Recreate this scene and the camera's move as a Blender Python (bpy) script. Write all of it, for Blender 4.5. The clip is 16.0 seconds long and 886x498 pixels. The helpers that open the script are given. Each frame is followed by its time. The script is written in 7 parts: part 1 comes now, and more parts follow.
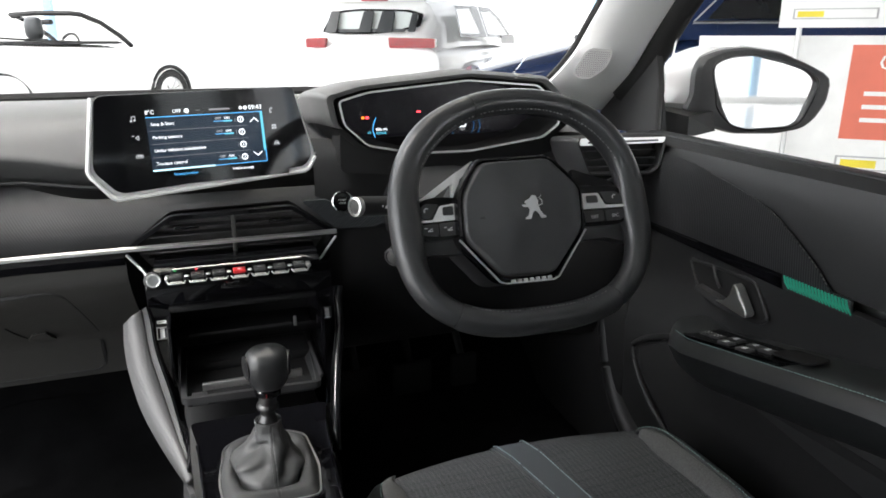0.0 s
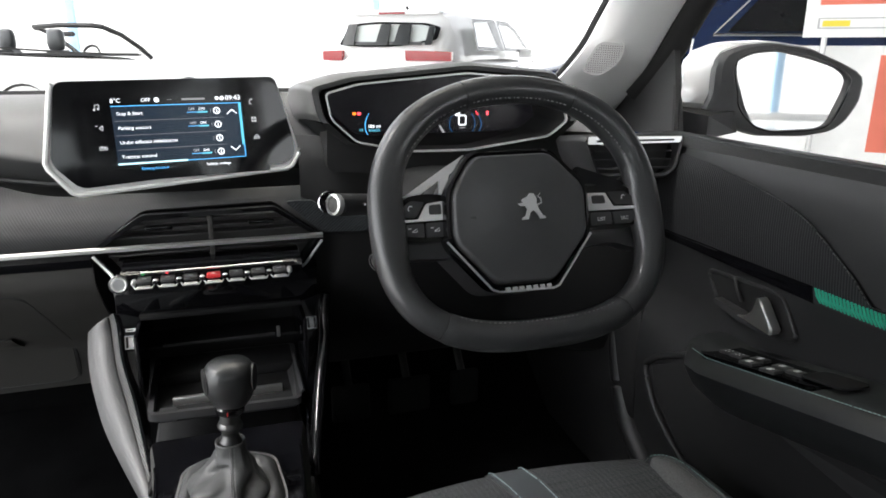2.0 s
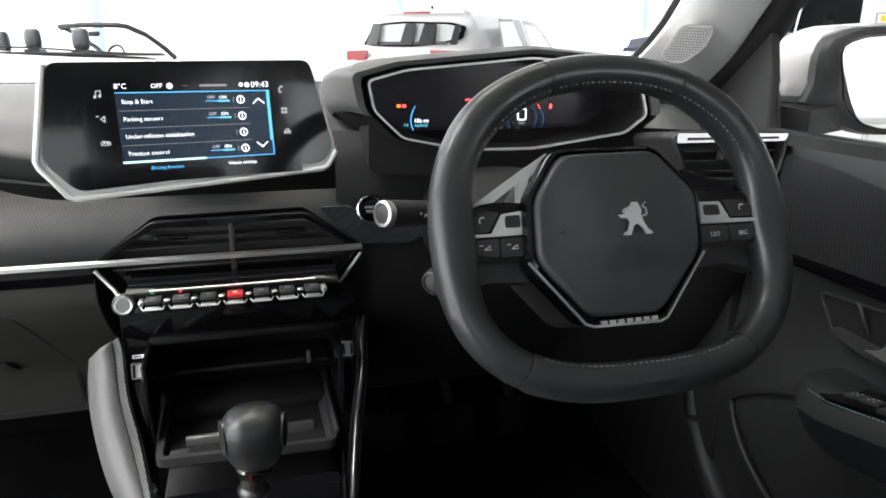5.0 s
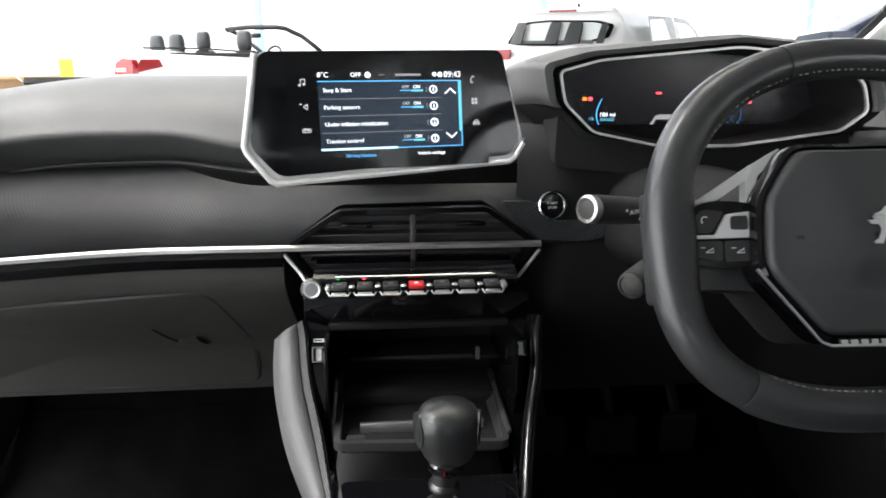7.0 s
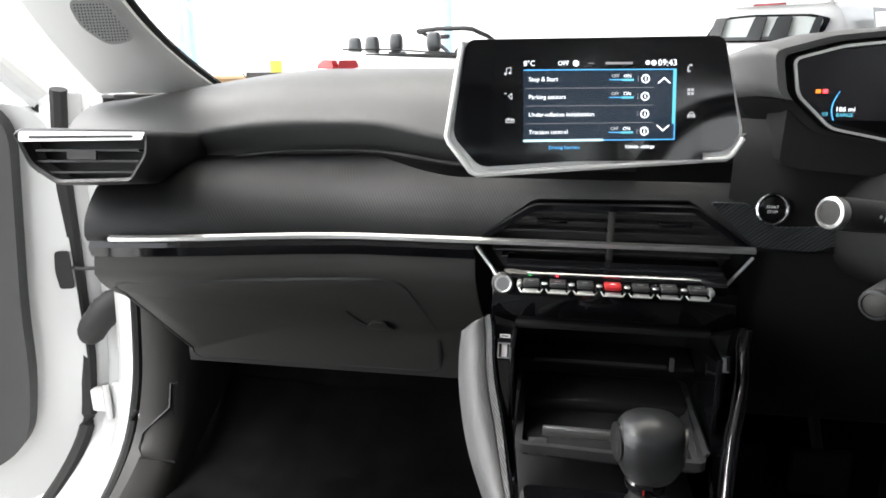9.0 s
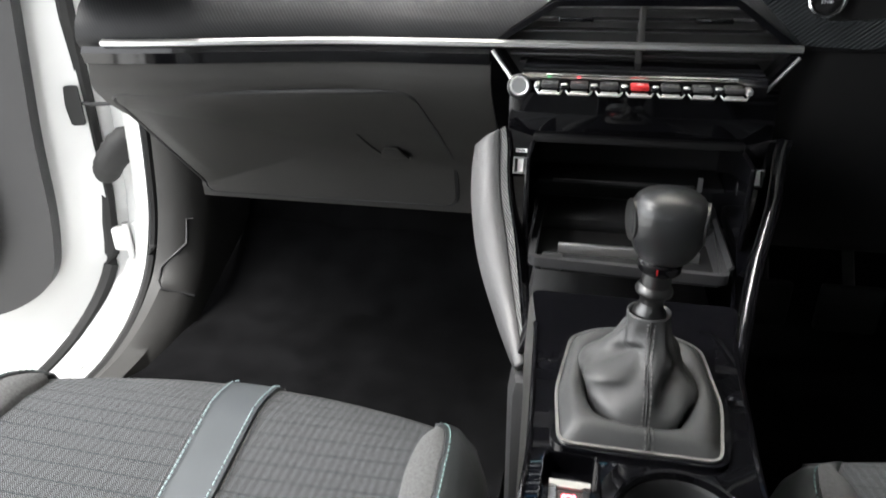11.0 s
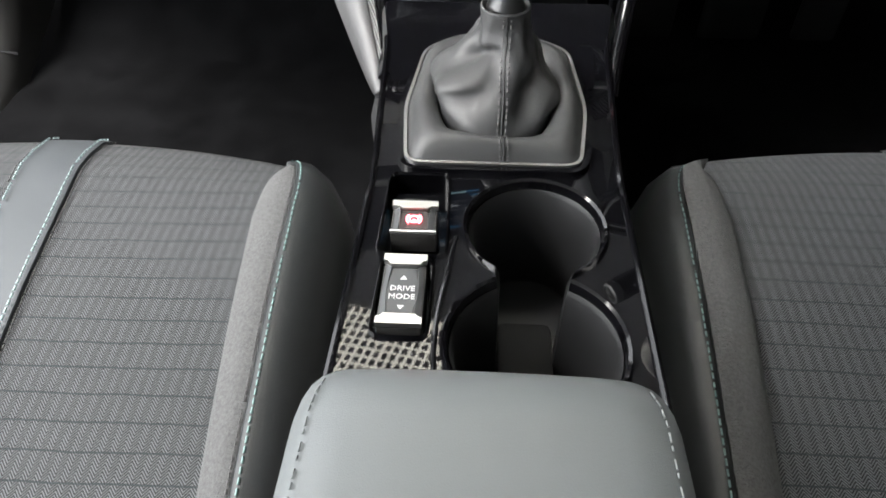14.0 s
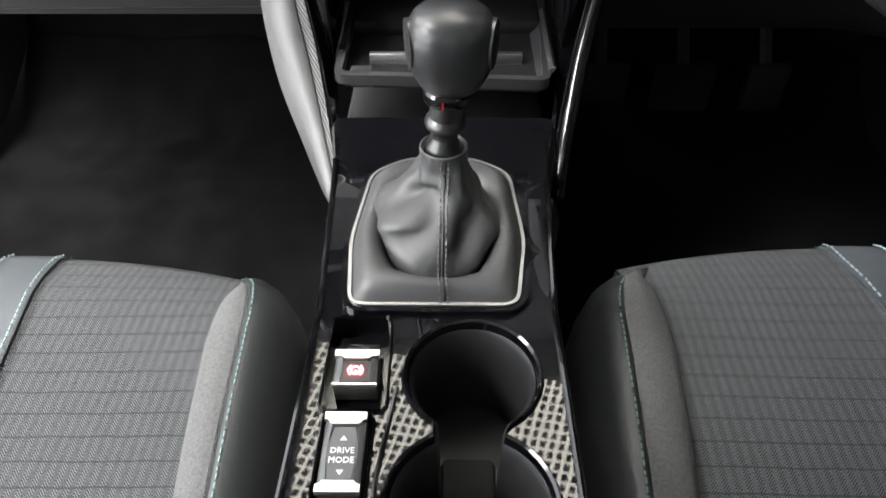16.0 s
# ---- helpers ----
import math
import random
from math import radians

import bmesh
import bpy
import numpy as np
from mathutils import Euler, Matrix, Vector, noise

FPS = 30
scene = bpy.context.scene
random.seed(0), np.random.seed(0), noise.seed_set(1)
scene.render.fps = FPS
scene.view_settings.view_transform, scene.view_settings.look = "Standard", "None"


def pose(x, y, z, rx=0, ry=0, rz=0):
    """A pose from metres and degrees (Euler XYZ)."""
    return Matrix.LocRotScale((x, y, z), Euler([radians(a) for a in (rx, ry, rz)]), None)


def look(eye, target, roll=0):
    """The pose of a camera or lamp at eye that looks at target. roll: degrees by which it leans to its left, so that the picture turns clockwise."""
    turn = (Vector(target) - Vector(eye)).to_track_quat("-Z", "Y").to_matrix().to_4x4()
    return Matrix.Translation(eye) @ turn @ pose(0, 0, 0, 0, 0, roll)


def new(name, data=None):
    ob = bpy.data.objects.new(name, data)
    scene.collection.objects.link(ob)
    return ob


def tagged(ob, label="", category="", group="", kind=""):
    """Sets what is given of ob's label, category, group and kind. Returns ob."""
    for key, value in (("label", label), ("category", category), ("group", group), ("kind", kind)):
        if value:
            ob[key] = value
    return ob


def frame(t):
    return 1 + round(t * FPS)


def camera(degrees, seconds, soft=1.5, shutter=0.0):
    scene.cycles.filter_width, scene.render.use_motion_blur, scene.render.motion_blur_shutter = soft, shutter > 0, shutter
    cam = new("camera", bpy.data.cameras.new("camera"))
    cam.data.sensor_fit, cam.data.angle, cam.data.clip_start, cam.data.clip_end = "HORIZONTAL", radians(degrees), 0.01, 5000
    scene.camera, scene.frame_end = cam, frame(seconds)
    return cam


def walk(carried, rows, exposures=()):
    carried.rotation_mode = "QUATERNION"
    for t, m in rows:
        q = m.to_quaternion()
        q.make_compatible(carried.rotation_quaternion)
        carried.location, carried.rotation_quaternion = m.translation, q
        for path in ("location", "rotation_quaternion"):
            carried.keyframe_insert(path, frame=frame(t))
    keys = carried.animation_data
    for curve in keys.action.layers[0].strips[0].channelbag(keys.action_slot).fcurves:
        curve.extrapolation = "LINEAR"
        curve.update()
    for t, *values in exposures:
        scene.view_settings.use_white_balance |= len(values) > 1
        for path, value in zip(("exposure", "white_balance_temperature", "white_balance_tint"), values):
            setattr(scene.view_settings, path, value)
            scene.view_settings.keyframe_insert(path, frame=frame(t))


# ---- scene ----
cam = camera(65.7, 16.0, soft=1.7, shutter=0.2)
PATH = [
    (0, (0.065, 0.043, 1.116), (0.702, 1.845, 0.527), 0.0),
    (0.5, (0.066, 0.054, 1.109), (0.691, 1.866, 0.54), 0.1),
    (1, (0.081, 0.042, 1.108), (0.694, 1.863, 0.554), 0.1),
    (1.5, (0.095, 0.043, 1.099), (0.697, 1.871, 0.554), 0.2),
    (2, (0.12, 0.105, 1.08), (0.714, 1.935, 0.533), 0.3),
    (2.5, (0.126, 0.143, 1.077), (0.724, 1.972, 0.533), 0.5),
    (3, (0.137, 0.174, 1.069), (0.743, 2.003, 0.53), 0.5),
    (3.2, (0.142, 0.188, 1.064), (0.753, 2.016, 0.53), 0.5),
    (5.3, (0.106, 0.259, 1.053), (0.635, 2.11, 0.511), 0.4),
    (5.5, (0.098, 0.263, 1.05), (0.617, 2.117, 0.51), 0.4),
    (6, (0.093, 0.27, 1.048), (0.516, 2.149, 0.508), 0.3),
    (6.5, (0.076, 0.28, 1.05), (0.386, 2.181, 0.509), 0.3),
    (7, (0.064, 0.288, 1.045), (0.238, 2.204, 0.502), 0.2),
    (7.5, (0.057, 0.294, 1.04), (0.09, 2.22, 0.504), 0.2),
    (8, (0.047, 0.298, 1.041), (-0.062, 2.221, 0.503), 0.0),
    (8.2, (0.04, 0.299, 1.042), (-0.124, 2.219, 0.505), -0.0),
    (10.3, (0.039, 0.328, 0.984), (-0.372, 2.181, 0.354), -0.9),
    (10.5, (0.041, 0.329, 0.973), (-0.367, 2.166, 0.296), -0.8),
    (11, (0.057, 0.327, 0.946), (-0.334, 2.091, 0.089), -0.8),
    (11.5, (0.074, 0.322, 0.924), (-0.289, 2.007, -0.091), -0.8),
    (12, (0.095, 0.314, 0.917), (-0.194, 1.926, -0.231), -0.7),
    (12.5, (0.098, 0.317, 0.906), (-0.107, 1.85, -0.361), -0.5),
    (13, (0.1, 0.324, 0.899), (-0.042, 1.787, -0.457), -0.6),
    (13.5, (0.093, 0.35, 0.888), (-0.014, 1.772, -0.514), -0.6),
    (14, (0.092, 0.369, 0.893), (0.004, 1.762, -0.539), -0.6),
    (14.5, (0.094, 0.388, 0.898), (0.027, 1.774, -0.542), -0.3),
    (15, (0.099, 0.41, 0.907), (0.05, 1.793, -0.536), -0.3),
    (15.5, (0.108, 0.419, 0.916), (0.083, 1.82, -0.511), 0.0),
    (16, (0.112, 0.405, 0.947), (0.083, 1.855, -0.429), -0.5),
]
EXPOSURE = [(0.0, 2.35), (3.2, 2.35), (8.2, 2.4), (10.3, 2.55), (11.0, 2.68), (12.0, 2.62), (13.5, 2.75), (14.5, 2.9), (16.0, 3.0)]
walk(cam, [(t, look(eye, target, roll)) for t, eye, target, roll in PATH], EXPOSURE)

# world: an even, bright overcast day
world = bpy.data.worlds.new("sky")
scene.world = world
world.use_nodes = True
wn, wl = world.node_tree.nodes, world.node_tree.links
sky = wn.new("ShaderNodeTexSky")
sky.sky_type, sky.sun_disc = "NISHITA", False
sky.sun_elevation, sky.sun_rotation = radians(60), radians(-104)
sky.dust_density, sky.air_density = 1.0, 1.0
cloud = wn.new("ShaderNodeHueSaturation")
cloud.inputs["Saturation"].default_value = 0.12
wl.new(sky.outputs[0], cloud.inputs["Color"])
wl.new(cloud.outputs[0], wn["Background"].inputs["Color"])
wn["Background"].inputs["Strength"].default_value = 0.12
sun = new("sun", bpy.data.lights.new("sun", "SUN"))
sun.data.energy, sun.data.angle, sun.data.color = 1.5, radians(44), (1.0, 0.98, 0.95)
sun.matrix_world = look((-9.7, -2.4, 17.3), (0, 0, 0))


# ---- materials ----
def material(name, base, rough=0.5, metal=0.0, bump=0.0, scale=300.0, vary=0.15, coat=0.0, kind="noise", spec=0.5, big=9.0):
    """A surface with variation at two scales: broad wear in tone and gloss, fine grain in relief."""
    m = bpy.data.materials.new(name)
    m.use_nodes = True
    n, l = m.node_tree.nodes, m.node_tree.links
    b = n["Principled BSDF"]
    b.inputs["Metallic"].default_value = metal
    b.inputs["Coat Weight"].default_value = coat
    b.inputs["Specular IOR Level"].default_value = spec
    co = n.new("ShaderNodeTexCoord")
    wide = n.new("ShaderNodeTexNoise")
    wide.inputs["Scale"].default_value, wide.inputs["Detail"].default_value = big, 6
    l.new(co.outputs["Object"], wide.inputs["Vector"])
    mix = n.new("ShaderNodeMix")
    mix.data_type = "RGBA"
    mix.inputs["A"].default_value = (*[c * (1 - vary) for c in base], 1)
    mix.inputs["B"].default_value = (*[min(1, c * (1 + vary)) for c in base], 1)
    l.new(wide.outputs["Fac"], mix.inputs["Factor"])
    l.new(mix.outputs["Result"], b.inputs["Base Color"])
    ro = n.new("ShaderNodeMapRange")
    swing = 0.08 * min(1.0, vary / 0.15)
    ro.inputs["To Min"].default_value, ro.inputs["To Max"].default_value = max(0.02, rough - swing), min(1, rough + swing)
    l.new(wide.outputs["Fac"], ro.inputs["Value"])
    l.new(ro.outputs["Result"], b.inputs["Roughness"])
    if bump:
        if kind == "grain":
            fine = n.new("ShaderNodeTexVoronoi")
            out = fine.outputs["Distance"]
        else:
            fine = n.new("ShaderNodeTexNoise")
            fine.inputs["Detail"].default_value = 4
            out = fine.outputs["Fac"]
        fine.inputs["Scale"].default_value = scale
        l.new(co.outputs["Object"], fine.inputs["Vector"])
        bp = n.new("ShaderNodeBump")
        bp.inputs["Strength"].default_value, bp.inputs["Distance"].default_value = bump, 0.001
        l.new(out, bp.inputs["Height"])
        l.new(bp.outputs["Normal"], b.inputs["Normal"])
    return m


def ribbed(name, base, dark, angle, spacing, rough=0.5, depth=0.6, axis="Y"):
    """Fine parallel ribs, as on moulded weave-pattern trim."""
    m = material(name, base, rough, spec=0.15)
    n, l = m.node_tree.nodes, m.node_tree.links
    b = n["Principled BSDF"]
    co = n.new("ShaderNodeTexCoord")
    mp = n.new("ShaderNodeMapping")
    mp.inputs["Rotation"].default_value = tuple(radians(a) for a in angle)
    l.new(co.outputs["Object"], mp.inputs["Vector"])
    w = n.new("ShaderNodeTexWave")
    w.bands_direction = axis
    w.inputs["Scale"].default_value = 0.314 / spacing
    w.inputs["Distortion"].default_value = 0.15
    l.new(mp.outputs["Vector"], w.inputs["Vector"])
    mix = n.new("ShaderNodeMix")
    mix.data_type = "RGBA"
    mix.inputs["A"].default_value, mix.inputs["B"].default_value = (*dark, 1), (*base, 1)
    l.new(w.outputs["Fac"], mix.inputs["Factor"])
    l.new(mix.outputs["Result"], b.inputs["Base Color"])
    bp = n.new("ShaderNodeBump")
    bp.inputs["Strength"].default_value, bp.inputs["Distance"].default_value = depth, 0.0015
    l.new(w.outputs["Fac"], bp.inputs["Height"])
    l.new(bp.outputs["Normal"], b.inputs["Normal"])
    return m


def seat_cloth(name, base, dark):
    """Herringbone weave with thin dark lines across the seat every sixteen millimetres."""
    m = material(name, base, 0.9, spec=0.2)
    n, l = m.node_tree.nodes, m.node_tree.links
    b = n["Principled BSDF"]
    co = n.new("ShaderNodeTexCoord")
    sp = n.new("ShaderNodeSeparateXYZ")
    l.new(co.outputs["Object"], sp.inputs[0])

    def math_node(op, a, c):
        k = n.new("ShaderNodeMath")
        k.operation = op
        for i, v in enumerate((a, c)):
            if isinstance(v, (int, float)):
                k.inputs[i].default_value = v
            else:
                l.new(v, k.inputs[i])
        return k.outputs[0]
    wob = n.new("ShaderNodeTexNoise")
    wob.inputs["Scale"].default_value = 40
    l.new(co.outputs["Object"], wob.inputs["Vector"])
    run = math_node("ADD", math_node("MULTIPLY", sp.outputs["Y"], 62.0), math_node("MULTIPLY", wob.outputs["Fac"], 0.12))
    line = math_node("LESS_THAN", math_node("FRACT", run, 0), 0.07)
    zig = math_node("ABSOLUTE", math_node("SUBTRACT", math_node("FRACT", math_node("MULTIPLY", sp.outputs["X"], 145.0), 0), 0.5), 0)
    saw = math_node("FRACT", math_node("ADD", math_node("MULTIPLY", zig, 4.2), math_node("MULTIPLY", sp.outputs["Y"], 520.0)), 0)
    tw = math_node("MULTIPLY", math_node("ABSOLUTE", math_node("SUBTRACT", saw, 0.5), 0), 2.0)
    nz = n.new("ShaderNodeTexNoise")
    nz.inputs["Scale"].default_value = 900
    l.new(co.outputs["Object"], nz.inputs["Vector"])
    thread = math_node("ADD", math_node("MULTIPLY", math_node("MINIMUM", math_node("MAXIMUM", math_node("MULTIPLY", math_node("SUBTRACT", tw, 0.2), 1.7), 0.0), 1.0), 0.85), math_node("MULTIPLY", nz.outputs["Fac"], 0.25))
    rib = math_node("GREATER_THAN", math_node("FRACT", math_node("MULTIPLY", sp.outputs["X"], 145.0), 0), 0.5)
    thread = math_node("MULTIPLY", thread, math_node("ADD", 0.86, math_node("MULTIPLY", rib, 0.26)))
    mix = n.new("ShaderNodeMix")
    mix.data_type = "RGBA"
    mix.inputs["A"].default_value, mix.inputs["B"].default_value = (*[c * 0.03 for c in base], 1), (*[c * 2.6 for c in base], 1)
    l.new(thread, mix.inputs["Factor"])
    mix2 = n.new("ShaderNodeMix")
    mix2.data_type = "RGBA"
    l.new(math_node("MULTIPLY", line, 0.75), mix2.inputs["Factor"])
    l.new(mix.outputs["Result"], mix2.inputs["A"])
    mix2.inputs["B"].default_value = (*dark, 1)
    l.new(mix2.outputs["Result"], b.inputs["Base Color"])
    bp = n.new("ShaderNodeBump")
    bp.inputs["Strength"].default_value, bp.inputs["Distance"].default_value = 0.35, 0.001
    l.new(thread, bp.inputs["Height"])
    l.new(bp.outputs["Normal"], b.inputs["Normal"])
    return m


def glow(name, colour, strength):
    m = bpy.data.materials.new(name)
    m.use_nodes = True
    b = m.node_tree.nodes["Principled BSDF"]
    b.inputs["Base Color"].default_value = (0.01, 0.01, 0.01, 1)
    b.inputs["Roughness"].default_value = 0.25
    b.inputs["Emission Color"].default_value = (*colour, 1)
    b.inputs["Emission Strength"].default_value = strength
    return m


def glass(name, tint=(1, 1, 1), rough=0.0):
    m = bpy.data.materials.new(name)
    m.use_nodes = True
    b = m.node_tree.nodes["Principled BSDF"]
    b.inputs["Base Color"].default_value = (*tint, 1)
    b.inputs["Roughness"].default_value = rough
    b.inputs["Transmission Weight"].default_value = 1.0
    b.inputs["IOR"].default_value = 1.05
    return m


SOFT = material("soft_touch_plastic", (0.085, 0.086, 0.086), 0.5, bump=0.15, scale=1600, kind="grain")
ROCKER = material("slate_switch_plastic", (0.09, 0.094, 0.098), 0.35, bump=0.1, scale=1800, kind="grain")
HARD = material("hard_black_plastic", (0.034, 0.034, 0.0355), 0.42, bump=0.15, scale=1800, kind="grain")
GREYHARD = material("charcoal_plastic", (0.048, 0.047, 0.045), 0.5, bump=0.18, scale=1600, kind="grain", spec=0.35)
DARK = material("shadow_plastic", (0.03, 0.03, 0.031), 0.6, bump=0.2, scale=700)
CONSOLEGLOSS = material("moulded_piano_black", (0.004, 0.004, 0.005), 0.02, coat=0.2, vary=0.0)
PIANO = material("piano_black", (0.004, 0.004, 0.005), 0.05, coat=0.15, vary=0.3)
CHROME = material("chrome", (0.72, 0.73, 0.74), 0.12, 1.0, vary=0.04)
SATIN = material("satin_silver", (0.78, 0.78, 0.77), 0.36, 1.0, bump=0.05, scale=900, vary=0.06)
DIALMETAL = material("spun_metal", (0.85, 0.85, 0.84), 0.5, 1.0, vary=0.05)
BRUSH = material("brushed_metal", (0.5, 0.5, 0.5), 0.35, 1.0, bump=0.1, scale=1500, vary=0.1)
LEATHER = material("black_leather", (0.056, 0.057, 0.059), 0.38, coat=0.1, bump=0.25, scale=1800, kind="grain")
GAITER = material("gaiter_leather", (0.06, 0.061, 0.062), 0.42, bump=0.12, scale=1800, kind="grain")
RIMSKIN = material("steering_leather", (0.042, 0.043, 0.0445), 0.3, coat=0.4, bump=0.12, scale=1800, kind="grain", vary=0.04)
KNOB = material("gear_knob_skin", (0.024, 0.025, 0.026), 0.28, coat=0.5, bump=0.15, scale=1800, kind="grain", vary=0.08)
ARMSKIN = material("grey_leatherette", (0.175, 0.19, 0.195), 0.42, bump=0.08, scale=2200, kind="grain", vary=0.08)
BANDSKIN = material("slate_leatherette", (0.075, 0.083, 0.09), 0.45, bump=0.1, scale=2200, kind="grain")
SIDESKIN = material("dark_leatherette", (0.032, 0.035, 0.0365), 0.32, bump=0.12, scale=2000, kind="grain")
CLOTH = seat_cloth("seat_cloth", (0.05, 0.0522, 0.0545), (0.025, 0.033, 0.035))
BOLSTER = material("bolster_cloth", (0.1, 0.101, 0.102), 0.85, bump=0.8, scale=900, vary=0.6, big=500)
TEAL = material("teal_thread", (0.2, 0.31, 0.3), 0.6)
MINT = material("pale_thread", (0.34, 0.44, 0.45), 0.6)
ARMTHREAD = material("grey_green_thread", (0.2, 0.215, 0.22), 0.7)
DOORHARD = material("door_hard_plastic", (0.016, 0.0163, 0.017), 0.45, bump=0.15, scale=1800, kind="grain")
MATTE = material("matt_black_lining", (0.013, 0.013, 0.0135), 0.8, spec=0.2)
DOORSOFT = material("door_soft_plastic", (0.02, 0.0208, 0.0216), 0.5, bump=0.15, scale=1600, kind="grain")
DOORSKIN = material("door_leatherette", (0.016, 0.0176, 0.0184), 0.42, bump=0.12, scale=2000, kind="grain")
# kept dark so the unseen ceiling returns little light to the driver's seat
CEILPAINT = material("light_cutting_grey", (0.12, 0.12, 0.125), 0.9, bump=0.2, scale=60, vary=0.06)
SILVERPAINT = material("satin_silver_paint", (0.8, 0.8, 0.79), 0.32, 0.15, vary=0.05)
EMBLEMCHROME = material("cast_chrome", (0.9, 0.9, 0.9), 0.28, 1.0, bump=1.0, scale=330, vary=0.05)
LEVERMETAL = material("dark_lever_metal", (0.12, 0.12, 0.12), 0.36, 1.0, vary=0.06)
WHEELTHREAD = material("wheel_thread", (0.3, 0.3, 0.3), 0.6)
GREYTHREAD = material("grey_thread", (0.1, 0.1, 0.1), 0.6)
CARPET = material("carpet", (0.0065, 0.0065, 0.0069), 0.95, bump=1.0, scale=700, vary=0.7, spec=0.02, big=22)
WEAVE = ribbed("weave_pattern_trim", (0.012, 0.0127, 0.0138), (0.007, 0.007, 0.0078), (0, 35, 0), 0.003, 0.5, 0.07, axis="X")
WEAVE.node_tree.nodes["Principled BSDF"].inputs["Specular IOR Level"].default_value = 0.3
BLADE = material("grey_blade_trim", (0.12, 0.12, 0.122), 0.5, 0.2, bump=0.25, scale=1300, vary=0.08)
PILLARCLOTH = material("pale_pillar_trim", (0.78, 0.785, 0.78), 0.85, bump=0.3, scale=1500, vary=0.05)
HEADLINER = material("headliner", (0.5, 0.5, 0.495), 0.95, bump=0.3, scale=900)
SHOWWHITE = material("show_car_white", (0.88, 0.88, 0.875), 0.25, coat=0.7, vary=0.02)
# own car's white, darkened for the shade its door opening lies in
WHITE = material("dimmed_white_paint", (0.6, 0.605, 0.6), 0.25, coat=0.7, vary=0.02)
NAVY = material("navy_car_paint", (0.012, 0.025, 0.075), 0.2, coat=1.0, vary=0.1)
RUBBER = material("rubber", (0.012, 0.012, 0.012), 0.7, bump=0.2)
MESHGREY = material("speaker_mesh", (0.42, 0.42, 0.42), 0.7, bump=1.0, scale=900, kind="grain")
MIRROR = material("mirror_glass", (0.9, 0.9, 0.9), 0.03, 1.0, vary=0.0)
CLEAR = glass("clear_glass")
TINT = glass("tinted_glass", (0.65, 0.68, 0.68))
REDGLASS = material("red_lens", (0.26, 0.006, 0.01), 0.15, coat=0.8)
TYRE = material("tyre", (0.015, 0.015, 0.015), 0.8, bump=0.4)
ALLOY = material("alloy", (0.55, 0.55, 0.56), 0.3, 1.0)
REDPLASTIC = material("red_plastic", (0.5, 0.02, 0.025), 0.35)
SHOWFLOOR = material("showroom_tile", (0.62, 0.62, 0.6), 0.22, vary=0.06, bump=0.05, scale=60)
PLASTER = material("white_plaster", (0.8, 0.8, 0.79), 0.9, bump=0.2, scale=60, vary=0.04)
BLUEPAINT = material("blue_post_paint", (0.36, 0.54, 0.72), 0.4, bump=0.1)
GREENGLOW = material("green_ribbed_fabric", (0.02, 0.38, 0.24), 0.6)
DISPLAY = glow("display_panel", (0.04, 0.1, 0.2), 0.04)
ICONLIT = glow("lit_pale_grey", (0.8, 0.82, 0.86), 0.2)
BLUELIT = glow("lit_blue", (0.1, 0.5, 1.0), 0.35)
WHITELIT = glow("lit_white", (0.9, 0.95, 1.0), 0.45)
CYANLIT = glow("lit_cyan", (0.15, 0.7, 0.95), 0.25)
REDLIT = glow("lit_red", (1.0, 0.06, 0.08), 0.7)
BRAKELIT = glow("lit_brake_red", (1.0, 0.08, 0.1), 3.2)
GREENLIT = glow("lit_green", (0.1, 0.9, 0.25), 0.2)
AMBERLIT = glow("lit_amber", (1.0, 0.25, 0.03), 0.4)
CLUSTERLIT = glow("cluster_panel", (0.06, 0.055, 0.075), 0.016)
GREYLIT = glow("lit_grey", (0.5, 0.5, 0.52), 0.16)
PALELIT = glow("lit_pale_cyan", (0.55, 0.9, 1.0), 0.4)
BLUEDIM = glow("lit_deep_blue", (0.04, 0.2, 0.5), 0.16)
DECAL = material("white_print", (0.85, 0.85, 0.85), 0.5)
POSTERWHITE = material("poster_white", (0.8, 0.8, 0.78), 0.6)
POSTERRED = material("poster_red", (0.68, 0.17, 0.11), 0.6)
POSTERYELLOW = material("poster_yellow", (0.75, 0.62, 0.05), 0.6)
WOODTONE = material("pale_wood", (0.45, 0.3, 0.17), 0.5)


# ---- builders ----
def link(name, bm, mat, parent=None, label="", smooth=True, m=None, crease=38):
    me = bpy.data.meshes.new(name)
    bmesh.ops.recalc_face_normals(bm, faces=bm.faces[:])
    bm.to_mesh(me)
    bm.free()
    me.materials.append(mat)
    if smooth:
        me.shade_smooth()
        me.set_sharp_from_angle(angle=radians(crease))
    ob = new(name, me)
    if m is not None:
        ob.matrix_world = m
    if parent is not None:
        ob.parent = parent
        if parent.parent is None:
            ob.matrix_parent_inverse = parent.matrix_basis.inverted()
    if label:
        tagged(ob, label)
    return ob


def part(name, bm, mat, parent, label="", smooth=True, crease=38):
    return link(name, bm, mat, parent, label, smooth, crease=crease)


def thing(name, label, category, group="", kind="", at=(0, 0, 0)):
    ob = tagged(new(name), label, category, group, kind)
    ob.location = at
    bpy.context.view_layer.update()
    return ob


def structure(name, bm, mat, label, smooth=False):
    return tagged(link(name, bm, mat, None, "", smooth), label, name.split("_")[0], kind="structure")


